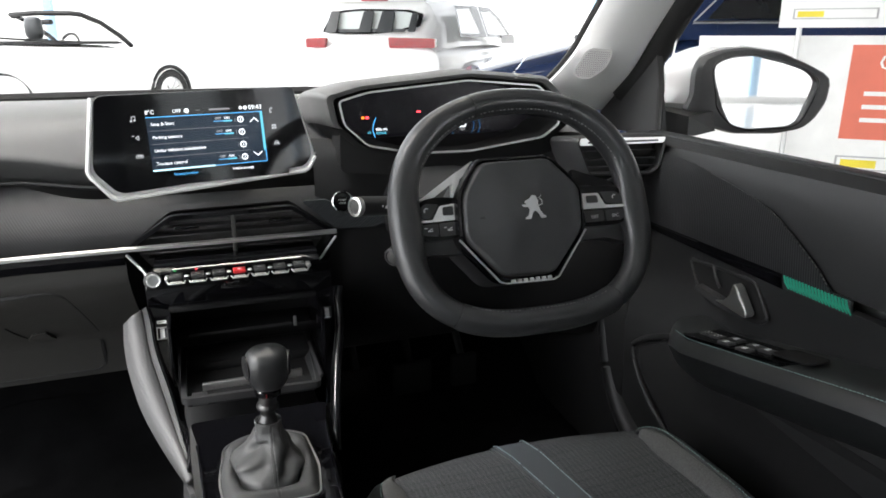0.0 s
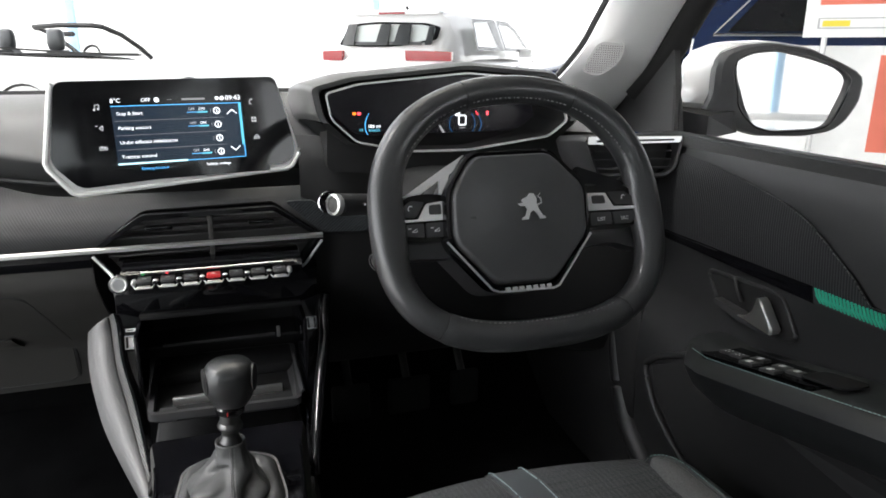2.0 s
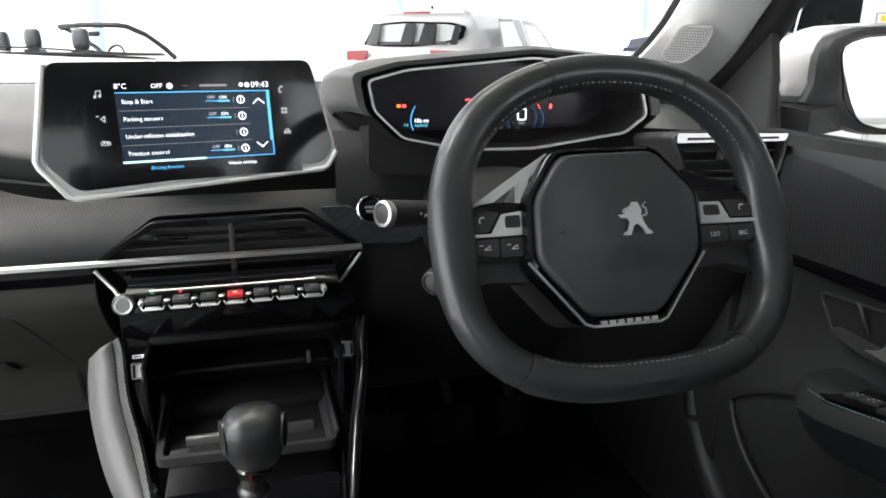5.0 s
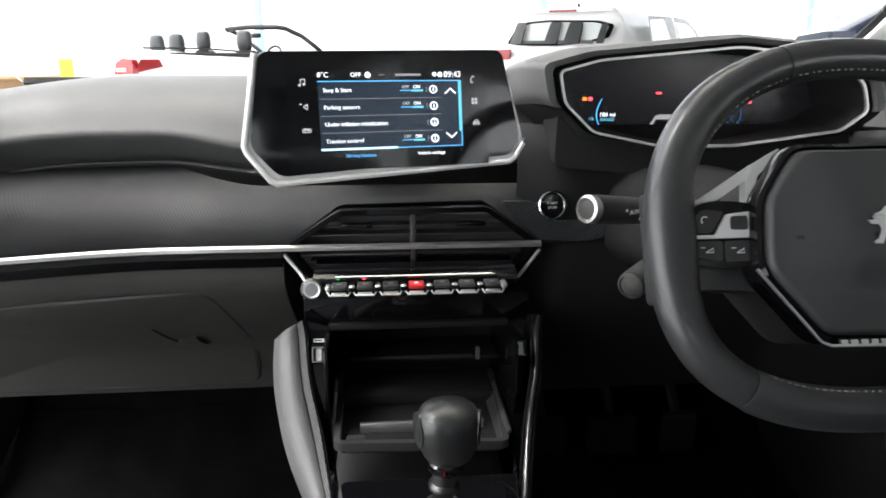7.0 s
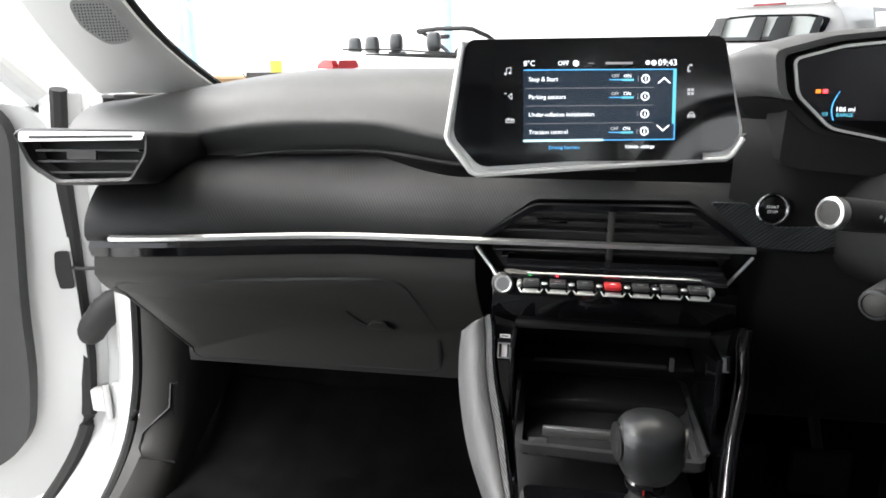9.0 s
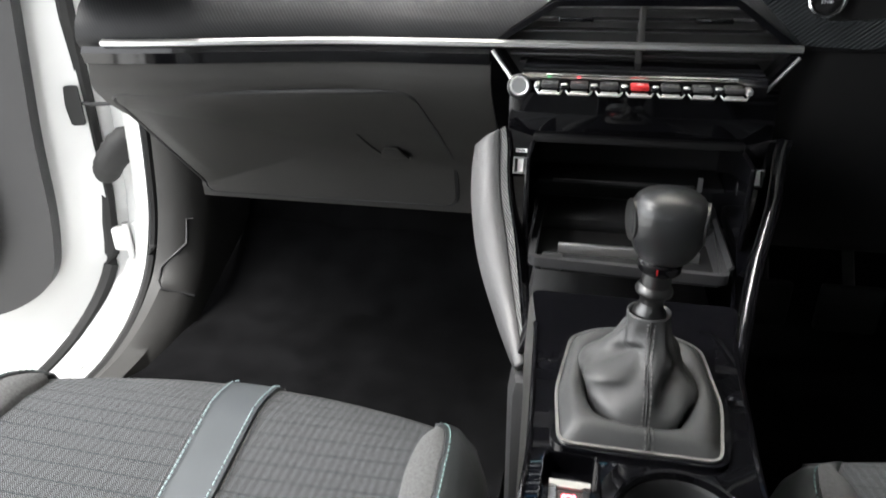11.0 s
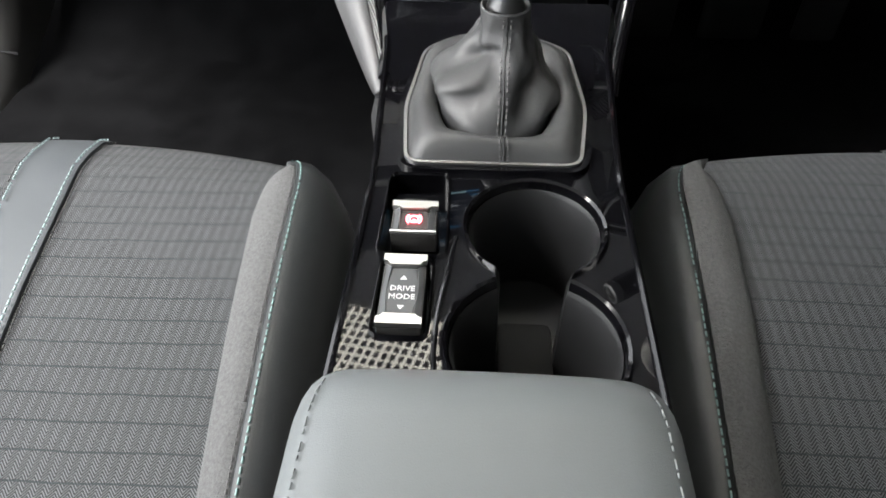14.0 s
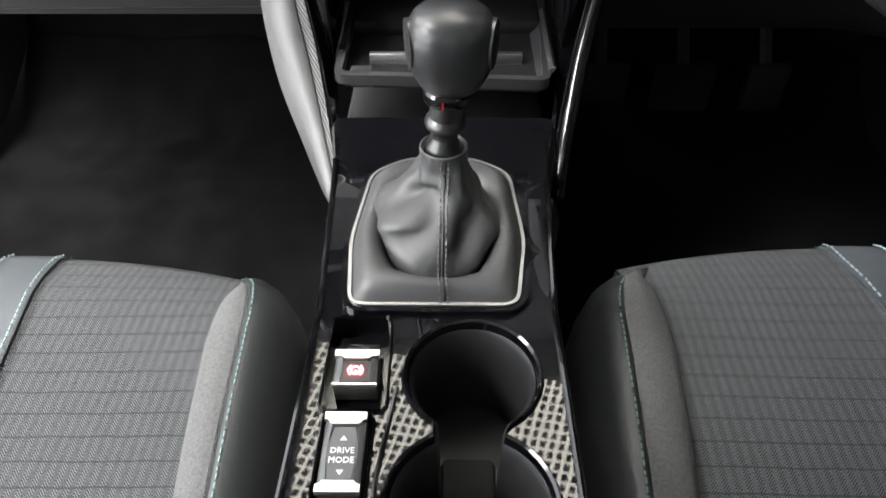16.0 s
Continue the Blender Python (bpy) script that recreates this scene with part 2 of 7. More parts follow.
def grid(rows, closed=False, thick=0.0):
    """A sheet through rows of points; thick: a back face that far below along the normals."""
    bm = bmesh.new()
    v = [[bm.verts.new(p) for p in r] for r in rows]
    for i in range(len(v) - 1):
        k = len(v[i])
        for j in range(k if closed else k - 1):
            bm.faces.new((v[i][j], v[i][(j + 1) % k], v[i + 1][(j + 1) % k], v[i + 1][j]))
    if thick:
        bmesh.ops.recalc_face_normals(bm, faces=bm.faces[:])
        bmesh.ops.solidify(bm, geom=bm.faces[:], thickness=thick)
    return bm


def loft(rings):
    """Closed rings joined and capped at both ends."""
    bm = grid(rings, closed=True)
    bm.verts.ensure_lookup_table()
    k = len(rings[0])
    bm.faces.new([bm.verts[i] for i in range(k)][::-1])
    bm.faces.new([bm.verts[len(bm.verts) - k + i] for i in range(k)])
    return bm


def box(x0, x1, y0, y1, z0, z1, bevel=0.0, seg=2):
    bm = bmesh.new()
    bmesh.ops.create_cube(bm, size=1)
    bmesh.ops.scale(bm, vec=(x1 - x0, y1 - y0, z1 - z0), verts=bm.verts[:])
    bmesh.ops.translate(bm, vec=((x0 + x1) / 2, (y0 + y1) / 2, (z0 + z1) / 2), verts=bm.verts[:])
    if bevel:
        bmesh.ops.bevel(bm, geom=bm.edges[:], offset=bevel, segments=seg, profile=0.5, affect="EDGES")
    return bm


def prism(poly, depth, bevel=0.0, seg=2, m=None):
    """A flat outline in local x, y, given depth along local z from 0, edges rounded."""
    bm = bmesh.new()
    lo = [bm.verts.new((x, y, 0)) for x, y in poly]
    hi = [bm.verts.new((x, y, depth)) for x, y in poly]
    bm.faces.new(lo[::-1])
    bm.faces.new(hi)
    k = len(poly)
    for i in range(k):
        bm.faces.new((lo[i], lo[(i + 1) % k], hi[(i + 1) % k], hi[i]))
    if bevel:
        bmesh.ops.bevel(bm, geom=[e for e in bm.edges if e.calc_face_angle(0) > 0.6], offset=bevel, segments=seg, profile=0.5, affect="EDGES")
    if m is not None:
        bmesh.ops.transform(bm, matrix=m, verts=bm.verts[:])
    return bm


def tube(path, r, sides=10, closed=False, flat=1.0, up=None):
    """A round bar along a path; r a number or one for each point; flat squeezes it across up."""
    path = [Vector(p) for p in path]
    k = len(path)
    rings = []
    for i, p in enumerate(path):
        a = path[(i - 1) % k] if closed or i else p
        b = path[(i + 1) % k] if closed or i < k - 1 else p
        d = (b - a).normalized()
        ref = Vector(up) if up else (Vector((0, 0, 1)) if abs(d.z) < 0.9 else Vector((1, 0, 0)))
        s = d.cross(ref).normalized()
        u = s.cross(d)
        rr = r[i] if isinstance(r, (list, tuple)) else r
        rings.append([p + s * rr * math.cos(2 * math.pi * j / sides) + u * rr * flat * math.sin(2 * math.pi * j / sides) for j in range(sides)])
    if closed:
        return grid(rings + [rings[0]], closed=True)
    return loft(rings)


def lathe(profile, m, sides=32):
    """A turned part about local z from (radius, height) pairs."""
    rings = [[m @ Vector((r * math.cos(2 * math.pi * j / sides), r * math.sin(2 * math.pi * j / sides), h)) for j in range(sides)] for r, h in profile]
    return loft(rings)


def round_poly(poly, r, seg=5):
    """Outline with its corners rounded off."""
    out, k = [], len(poly)
    for i in range(k):
        p, a, b = Vector(poly[i]), Vector(poly[i - 1]), Vector(poly[(i + 1) % k])
        d = min(r, (a - p).length * 0.45, (b - p).length * 0.45)
        s, e = p + (a - p).normalized() * d, p + (b - p).normalized() * d
        for j in range(seg + 1):
            t = j / seg
            out.append(tuple((1 - t) ** 2 * s + 2 * t * (1 - t) * p + t * t * e))
    return out


def ring_frame(outer, inner, depth, m, bevel=0.0):
    """A frame between two outlines with the same number of points."""
    bm = bmesh.new()
    k = len(outer)
    sets = [[bm.verts.new((x, y, z)) for x, y in o] for o, z in ((outer, 0), (outer, depth), (inner, depth), (inner, 0))]
    for a in range(4):
        b = (a + 1) % 4
        for i in range(k):
            bm.faces.new((sets[a][i], sets[a][(i + 1) % k], sets[b][(i + 1) % k], sets[b][i]))
    bmesh.ops.transform(bm, matrix=m, verts=bm.verts[:])
    return bm


def inset_poly(poly, d):
    """Outline moved inwards by d (counter-clockwise outlines)."""
    out, k = [], len(poly)
    for i in range(k):
        p, a, b = Vector(poly[i]), Vector(poly[i - 1]), Vector(poly[(i + 1) % k])
        e, g = (p - a).normalized(), (b - p).normalized()
        n = (Vector((-e.y, e.x)) + Vector((-g.y, g.x)))
        n = n.normalized() if n.length > 1e-6 else Vector((-e.y, e.x))
        c = max(0.4, n.dot(Vector((-e.y, e.x))))
        out.append(tuple(p + n * d / c))
    return out


def words(text, size, mat, m, parent, name="lettering", align="LEFT", depth=0.0002, label=""):
    cu = bpy.data.curves.new("letters", "FONT")
    cu.body, cu.size, cu.align_x, cu.align_y, cu.extrude = text, size, align, "CENTER", depth
    cu.resolution_u = 2
    tmp = bpy.data.objects.new("letters", cu)
    scene.collection.objects.link(tmp)
    bpy.context.view_layer.update()
    me = bpy.data.meshes.new_from_object(tmp.evaluated_get(bpy.context.evaluated_depsgraph_get()))
    bpy.data.objects.remove(tmp)
    me.transform(m)
    me.materials.clear()
    me.materials.append(mat)
    ob = new(name, me)
    ob.parent = parent
    if parent.parent is None:
        ob.matrix_parent_inverse = parent.matrix_basis.inverted()
    if label:
        tagged(ob, label)
    return ob


def stitches(path, mat, parent, step=0.006, r=0.0007, long=0.65, name="stitching"):
    """A row of short threads along a path."""
    path = [Vector(p) for p in path]
    bm = bmesh.new()
    carry = 0.0
    for a, b in zip(path, path[1:]):
        d, ln = (b - a).normalized(), (b - a).length
        t = carry
        while t < ln:
            p, q = a + d * t, a + d * min(ln, t + step * long)
            s = d.cross(Vector((0.3, 0.2, 1))).normalized() * r
            u = s.cross(d).normalized() * r
            vs = [bm.verts.new(c) for c in (p + s, p + u, p - s, p - u, q + s, q + u, q - s, q - u)]
            for f in ((0, 1, 5, 4), (1, 2, 6, 5), (2, 3, 7, 6), (3, 0, 4, 7), (3, 2, 1, 0), (4, 5, 6, 7)):
                bm.faces.new([vs[i] for i in f])
            t += step
        carry = t - ln
    return part(name, bm, mat, parent)


def bez(pts, n=8):
    """A smooth line (Catmull-Rom) through points."""
    pts = [Vector(p) for p in pts]
    ext = [2 * pts[0] - pts[1], *pts, 2 * pts[-1] - pts[-2]]
    out = []
    for i in range(1, len(ext) - 2):
        a, b, c, d = ext[i - 1:i + 3]
        for j in range(n):
            t = j / n
            out.append(0.5 * (2 * b + (c - a) * t + (2 * a - 5 * b + 4 * c - d) * t * t + (3 * b - a - 3 * c + d) * t ** 3))
    return out + [pts[-1]]


def step01(t):
    t = max(0.0, min(1.0, t))
    return t * t * (3 - 2 * t)


def frontal(x, y, z, turn=0.0, tilt=0.0):
    """Local x right, local y up, local z towards the seats, at a place; turn: towards the driver, tilt: leaning back."""
    return pose(x, y, z, 90 - tilt, 0, turn)


MID = 0.10  # the car's middle line


# ---- showroom ----
def plate_with_holes(outer, holes, z):
    bm = bmesh.new()
    edges = []
    for loop in (outer, *holes):
        vs = [bm.verts.new((x, y, z)) for x, y in loop]
        edges += [bm.edges.new((vs[i], vs[(i + 1) % len(vs)])) for i in range(len(vs))]
    bmesh.ops.triangle_fill(bm, use_beauty=True, use_dissolve=False, edges=edges)
    return bm


X0, X1, Y0, Y1, TOP = -7.4, 12.0, -11.0, 13.5, 4.6
structure("floor", box(X0, X1, Y0, Y1, -0.2, 0.0), SHOWFLOOR, "glossy pale tiled showroom floor")
structure("ground", box(-300, 300, -300, 300, -0.5, -0.21), material("forecourt", (0.3, 0.3, 0.3), 0.9, bump=0.4, scale=20), "grey paved forecourt outside the showroom")
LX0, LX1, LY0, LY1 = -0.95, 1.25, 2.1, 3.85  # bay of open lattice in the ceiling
# ceiling out of view, added to cut daylight; left open west and north
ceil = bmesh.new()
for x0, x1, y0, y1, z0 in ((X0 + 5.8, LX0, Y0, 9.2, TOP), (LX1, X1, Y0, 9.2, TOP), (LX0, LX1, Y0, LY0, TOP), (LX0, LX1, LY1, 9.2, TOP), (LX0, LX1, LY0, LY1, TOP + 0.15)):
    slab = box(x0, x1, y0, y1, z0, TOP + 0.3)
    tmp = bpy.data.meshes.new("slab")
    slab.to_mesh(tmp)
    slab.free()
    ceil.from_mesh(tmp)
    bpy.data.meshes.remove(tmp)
structure("ceiling", ceil, CEILPAINT, "unseen dark ceiling slab added to cut daylight, open to west and north")
# dark tiles stand for the open cells between cream bars
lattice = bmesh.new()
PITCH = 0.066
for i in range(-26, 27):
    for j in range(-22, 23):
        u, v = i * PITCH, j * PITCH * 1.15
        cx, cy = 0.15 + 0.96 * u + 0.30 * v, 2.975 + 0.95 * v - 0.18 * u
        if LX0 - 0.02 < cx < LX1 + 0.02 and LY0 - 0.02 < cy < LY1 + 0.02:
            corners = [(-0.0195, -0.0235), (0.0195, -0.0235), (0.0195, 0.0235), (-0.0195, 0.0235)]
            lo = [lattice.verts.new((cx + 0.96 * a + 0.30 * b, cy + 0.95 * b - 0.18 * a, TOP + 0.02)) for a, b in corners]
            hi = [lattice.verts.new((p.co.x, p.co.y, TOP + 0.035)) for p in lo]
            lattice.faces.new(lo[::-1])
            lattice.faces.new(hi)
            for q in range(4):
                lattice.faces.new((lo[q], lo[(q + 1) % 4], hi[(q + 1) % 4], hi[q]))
structure("ceiling_lattice", lattice, CEILPAINT, "open lattice of dark tiles under an added glowing panel")
# added glow, no lamp: gives the bars their cream brightness in the console gloss
lit = thing("lattice_glow", "glowing cream panel added behind the lattice to brighten its reflection", "ceiling light", at=(0.2, 2.5, TOP))
part("glow_panel", prism([(LX0, LY0), (LX1, LY0), (LX1, LY1 - 0.42), (LX0, LY1)], 0.03, m=pose(0, 0, TOP + 0.06)), glow("added_cream_glow", (1.0, 0.96, 0.84), 1.35), lit, "added glowing cream sheet")


def glazing(name, a, b, posts):
    """A glazed wall from a to b: sill, header, blue posts and panes."""
    a, b = Vector(a), Vector(b)
    d = (b - a).normalized()
    w = thing(name, "glazed showroom wall with blue painted posts", "window wall", kind="structure", at=tuple(a))
    turn = Matrix.Translation(a) @ d.to_track_quat("X", "Z").to_matrix().to_4x4()
    ln = (b - a).length
    for nm, z0, z1, mt in (("window_sill", 0.0, 0.12, PLASTER), ("header", 4.3, TOP, PLASTER)):
        bm = box(0, ln, -0.12, 0.12, z0, z1, 0.01)
        bmesh.ops.transform(bm, matrix=turn, verts=bm.verts[:])
        part(nm, bm, mt, w)
    for i in range(posts + 1):
        u = ln * i / posts
        bm = box(u - 0.07, u + 0.07, -0.1, 0.1, 0.12, 4.3, 0.015)
        bmesh.ops.transform(bm, matrix=turn, verts=bm.verts[:])
        part("post", bm, BLUEPAINT, w)
    return w


glazing("wall_north", (X0 + 0.15, Y1, 0), (X1 + 1.45, Y1, 0), 4)
# south and west glazing stands out of view, added to let daylight in
glazing("wall_south", (X0, Y0, 0), (X1, Y0, 0), 5)
glazing("wall_west", (X0, Y0, 0), (X0, Y1, 0), 4)
# made solid instead of glazed so less light enters from the driver's side
structure("wall_east", box(X1, X1 + 0.2, Y0, Y1, 0, TOP), PLASTER, "solid white wall added to cut light from the driver's side")


# ---- dashboard ----
dash = thing("dashboard", "black soft-touch car dashboard with silver trim strip and glovebox", "dashboard", at=(MID, 1.2, 0.55))


def ztop(x):
    return 1.016 - 0.042 * step01((-0.28 - x) / 0.36) - 0.03 * step01((x - 0.62) / 0.16)


def bow(x):
    return -0.055 * step01((-0.16 - x) / 0.34)


def pad_front(x):
    return 1.15 + bow(x) * 0.8 + 0.06 * step01((x - 0.05) / 0.2) - 0.12 * step01((x - 0.6) / 0.12)


def fold_drop(x):
    """The fold under the pad dips towards the touch screen."""
    return 0.016 * step01((x + 0.21) / 0.14)


xs = [-0.60 + 1.36 * i / 56 for i in range(57)]
rows = []
for x in xs:
    f, z = pad_front(x), ztop(x)
    d = fold_drop(x)
    prof = bez([(1.72, z - 0.05), (1.5, z - 0.012), (1.33, z), (f + 0.09, z - 0.004), (f + 0.035, z - 0.022), (f + 0.006, z - 0.052 - d), (f - 0.001, z - 0.061 - 1.3 * d), (f + 0.001, z - 0.068 - 1.3 * d), (f + 0.012, z - 0.082 - 1.2 * d), (f + 0.022, z - 0.094 - d), (f + 0.034, z - 0.102 - d)], 4)
    rows.append([(x, a, b) for a, b in prof])
part("top_pad", grid(rows, thick=0.004), SOFT, dash, "dark grey grained soft dashboard pad")

def decor_y(z):
    pts = ((0.828, 1.056), (0.836, 1.052), (0.853, 1.056), (0.87, 1.068), (0.885, 1.084), (0.895, 1.10), (0.903, 1.12), (0.909, 1.145), (0.912, 1.175))
    for (za, ya), (zb, yb) in zip(pts, pts[1:]):
        if z <= zb:
            return ya + (yb - ya) * (z - za) / (zb - za)
    return pts[-1][1]


def decor_foot(x):
    """Lower edge of the decor: level, then rising over the centre vents."""
    pts = ((-0.6, 0.828), (-0.054, 0.828), (-0.034, 0.8465), (0.015, 0.878), (0.184, 0.880), (0.236, 0.8435), (0.252, 0.832), (0.5, 0.832))
    for (xa, za), (xb, zb) in zip(pts, pts[1:]):
        if x <= xb:
            return za + (zb - za) * (x - xa) / (xb - xa)
    return 0.832


rows = []
for x in [-0.498 + 0.85 * i / 100 for i in range(101)]:
    z0 = decor_foot(x)
    rows.append([(x, decor_y(z) + bow(x), z) for z in (z0 + (0.912 - fold_drop(x) - z0) * (j / 12) for j in range(13))])
part("decor_panel", grid(rows, thick=0.003), WEAVE, dash, "black woven-pattern decor panel")
# piping along the fold of the pad
part("fold_piping", tube([(x, pad_front(x) + 0.012, ztop(x) - 0.099 - fold_drop(x)) for x in xs[4:27]], [0.002 + 0.0014 * step01((x + 0.25) / 0.12) for x in xs[4:27]], 8), HARD, dash)

# silver strip and the gloss black line under it
sx = [-0.462 + 0.709 * i / 40 for i in range(41)]
rows = [[(x, 1.046 + bow(x), 0.8385), (x, 1.0415 + bow(x), 0.8365), (x, 1.0415 + bow(x), 0.8325), (x, 1.047 + bow(x), 0.8305)] for x in sx]
part("trim_strip", grid(rows, thick=0.003), SATIN, dash, "satin silver trim strip")
rows = [[(x, 1.049 + bow(x), 0.8295), (x, 1.046 + bow(x), 0.824), (x, 1.049 + bow(x), 0.815), (x, 1.055 + bow(x), 0.813)] for x in [-0.488 + 0.438 * i / 26 for i in range(27)]]
part("gloss_strip", grid(rows, thick=0.003), PIANO, dash, "gloss black strip")


def lower_face(x, z):
    """How far forward the lower passenger side of the dashboard lies at a height."""
    pts = [(0.815, 1.055), (0.79, 1.058), (0.768, 1.075), (0.74, 1.105), (0.70, 1.155), (0.65, 1.222), (0.61, 1.25), (0.555, 1.272)]
    for (za, ya), (zb, yb) in zip(pts, pts[1:]):
        if z >= zb:
            t = (za - z) / (za - zb)
            return ya + (yb - ya) * t + bow(x) * step01((z - 0.66) / 0.13)
    return pts[-1][1]


zs = [0.815, 0.803, 0.79, 0.778, 0.765, 0.75, 0.735, 0.715, 0.69, 0.66, 0.63, 0.60, 0.575, 0.555]
def left_end(z):
    return -0.488 - 0.06 * (0.815 - z) / 0.26


rows = []
for i in range(31):
    r = []
    for z in zs:
        x = left_end(z) * (1 - i / 30) - 0.05 * i / 30
        r.append((x, lower_face(x, z), z))
    rows.append(r + [(r[-1][0], 1.30, 0.545), (r[-1][0], 1.45, 0.545)])
part("lower_panel", grid(rows, thick=0.004), GREYHARD, dash, "charcoal grained lower dashboard panel")
# glovebox lid, standing proud of the panel inside a dark joint
lid_out = round_poly([(-0.540, 0.560), (-0.127, 0.564), (-0.122, 0.65), (-0.127, 0.72), (-0.139, 0.778), (-0.485, 0.776)], 0.02)


def on_face(poly, off, inner=None):
    bm = bmesh.new()
    cx, cz = sum(p[0] for p in poly) / len(poly), sum(p[1] for p in poly) / len(poly)
    rings = []
    for s in (1.0, 0.985, 0.9, 0.75, 0.55, 0.3, 0.1):
        drop = 0.0 if s < 0.99 else 0.004
        rings.append([bm.verts.new((cx + (x - cx) * s, lower_face(cx + (x - cx) * s, cz + (z - cz) * s) - off + drop, cz + (z - cz) * s)) for x, z in poly])
    k = len(poly)
    for a, b in zip(rings, rings[1:]):
        for i in range(k):
            bm.faces.new((a[i], a[(i + 1) % k], b[(i + 1) % k], b[i]))
    bm.faces.new(rings[-1])
    return bm


lid = part("glovebox_lid", on_face(lid_out, 0.0065), GREYHARD, dash, "charcoal glovebox lid")
joint = [(x, lower_face(x, z) - 0.0025, z) for x, z in lid_out]
part("lid_joint", tube(joint + [joint[0]], 0.0034, 6), DARK, dash)
def on_lid(x, z, off):
    return Vector((x, lower_face(x, z) - off, z))


# latch recess drawn as a dark bead on the lid, colour for its shade
groove = [on_lid(x, z, 0.0072) for x, z in ((-0.2345, 0.703), (-0.2325, 0.69), (-0.2285, 0.675), (-0.223, 0.662))]
part("latch_shade", tube(groove, [0.0008, 0.0016, 0.0018, 0.001], 8), DARK, lid, "dark bead drawn for the shade in the latch recess")
part("latch_grip", grid([[on_lid(x, z, o) for x, z, o in row] for row in (((-0.2235, 0.655, 0.008), (-0.216, 0.668, 0.012), (-0.210, 0.676, 0.0075)), ((-0.205, 0.654, 0.010), (-0.203, 0.668, 0.014), (-0.201, 0.678, 0.0075)), ((-0.184, 0.655, 0.008), (-0.187, 0.668, 0.012), (-0.191, 0.677, 0.0075)))], thick=0.003), GREYHARD, lid, "raised charcoal latch grip")

# driver's side lower dashboard
rows = []
for x in [0.225 + 0.53 * i / 30 for i in range(31)]:
    o = -0.09 * step01((x - 0.56) / 0.18) + 0.03 * (1 - step01((x - 0.225) / 0.05))
    rows.append([(x, a + o, b) for a, b in bez([(1.10, 0.962), (1.062, 0.945), (1.052, 0.91), (1.058, 0.87), (1.062, 0.82), (1.07, 0.77), (1.10, 0.70), (1.15, 0.63), (1.2, 0.57), (1.4, 0.55)], 3)])
part("driver_panel", grid(rows, thick=0.004), MATTE, dash, "black driver-side lower panel")

# patterned cheek round the start button
bm = prism(round_poly([(0.198, 0.884), (0.247, 0.838), (0.306, 0.835), (0.352, 0.852), (0.348, 0.866), (0.300, 0.861), (0.264, 0.859), (0.236, 0.884)], 0.006), 0.007, 0.002, m=frontal(0, 1.056, 0))
part("start_cheek", bm, ribbed("weave_cheek", (0.045, 0.05, 0.054), (0.018, 0.02, 0.022), (0, -50, 0), 0.0034, 0.45, axis="X"), dash, "ribbed black trim beside the start button")
sb = frontal(0.259, 1.05, 0.879, 0, 12)
start = part("start_button", lathe([(0.0, 0.002), (0.0125, 0.002), (0.0135, 0.004), (0.015, 0.006), (0.0165, 0.005), (0.017, 0.0), (0.0, 0.0)], sb), CHROME, dash, "chrome-ringed start button")
part("button_face", lathe([(0.0, 0.0035), (0.0125, 0.0035), (0.0128, 0.002), (0.0, 0.002)], sb), PIANO, start)
words("START", 0.0042, DECAL, sb @ pose(0, 0.002, 0.0038), start, align="CENTER")
words("STOP", 0.0042, DECAL, sb @ pose(0, -0.003, 0.0038), start, align="CENTER")

# ---- centre vents and key row ----
stack = thing("centre_vents", "gloss black centre air vents with climate key row", "air vent", at=(0.0985, 1.05, 0.79))
outline = round_poly([(-0.052, 0.832), (-0.02, 0.787), (0.214, 0.784), (0.25, 0.832), (0.236, 0.842), (0.184, 0.879), (0.015, 0.877), (-0.034, 0.846)], 0.006)
V = frontal(0, 1.058, 0)
hole = inset_poly(outline, 0.006)
part("surround", ring_frame(outline, hole, 0.012, V), PIANO, stack, "gloss black vent surround")
part("duct", prism(hole, 0.003, m=frontal(0, 1.085, 0)), DARK, stack)
bm = prism(round_poly([(0.0, 0.79), (0.2, 0.789), (0.215, 0.802), (0.205, 0.812), (-0.008, 0.813), (-0.018, 0.8)], 0.005), 0.008, 0.002, m=frontal(0, 1.056, 0))
part("lower_fascia", bm, PIANO, stack)
for z, a, b in ((0.868, 0.005, 0.193), (0.8575, -0.012, 0.208), (0.847, -0.028, 0.222), (0.824, -0.03, 0.225), (0.816, -0.02, 0.212)):
    part("slat", box(a, b, 1.052, 1.072, z - 0.0011, z + 0.0011, 0.0007, 1), HARD, stack)
for x, z in ((0.035, 0.8585), (0.165, 0.8585)):
    part("slat_tab", box(x - 0.017, x + 0.017, 1.046, 1.054, z - 0.0022, z + 0.0022, 0.001), PIANO, stack)
part("divider", box(0.0955, 0.1025, 1.0485, 1.07, 0.812, 0.876, 0.002), GREYHARD, stack, "grey vertical vent divider")
part("accent", tube([(-0.047, 1.044, 0.828), (-0.03, 1.042, 0.806), (-0.021, 1.032, 0.796)], 0.0022, 8), SATIN, stack, "satin silver accent line")
part("accent", tube([(0.246, 1.046, 0.827), (0.222, 1.046, 0.795), (0.212, 1.046, 0.788), (0.198, 1.046, 0.787)], 0.002, 8), BRUSH, stack)

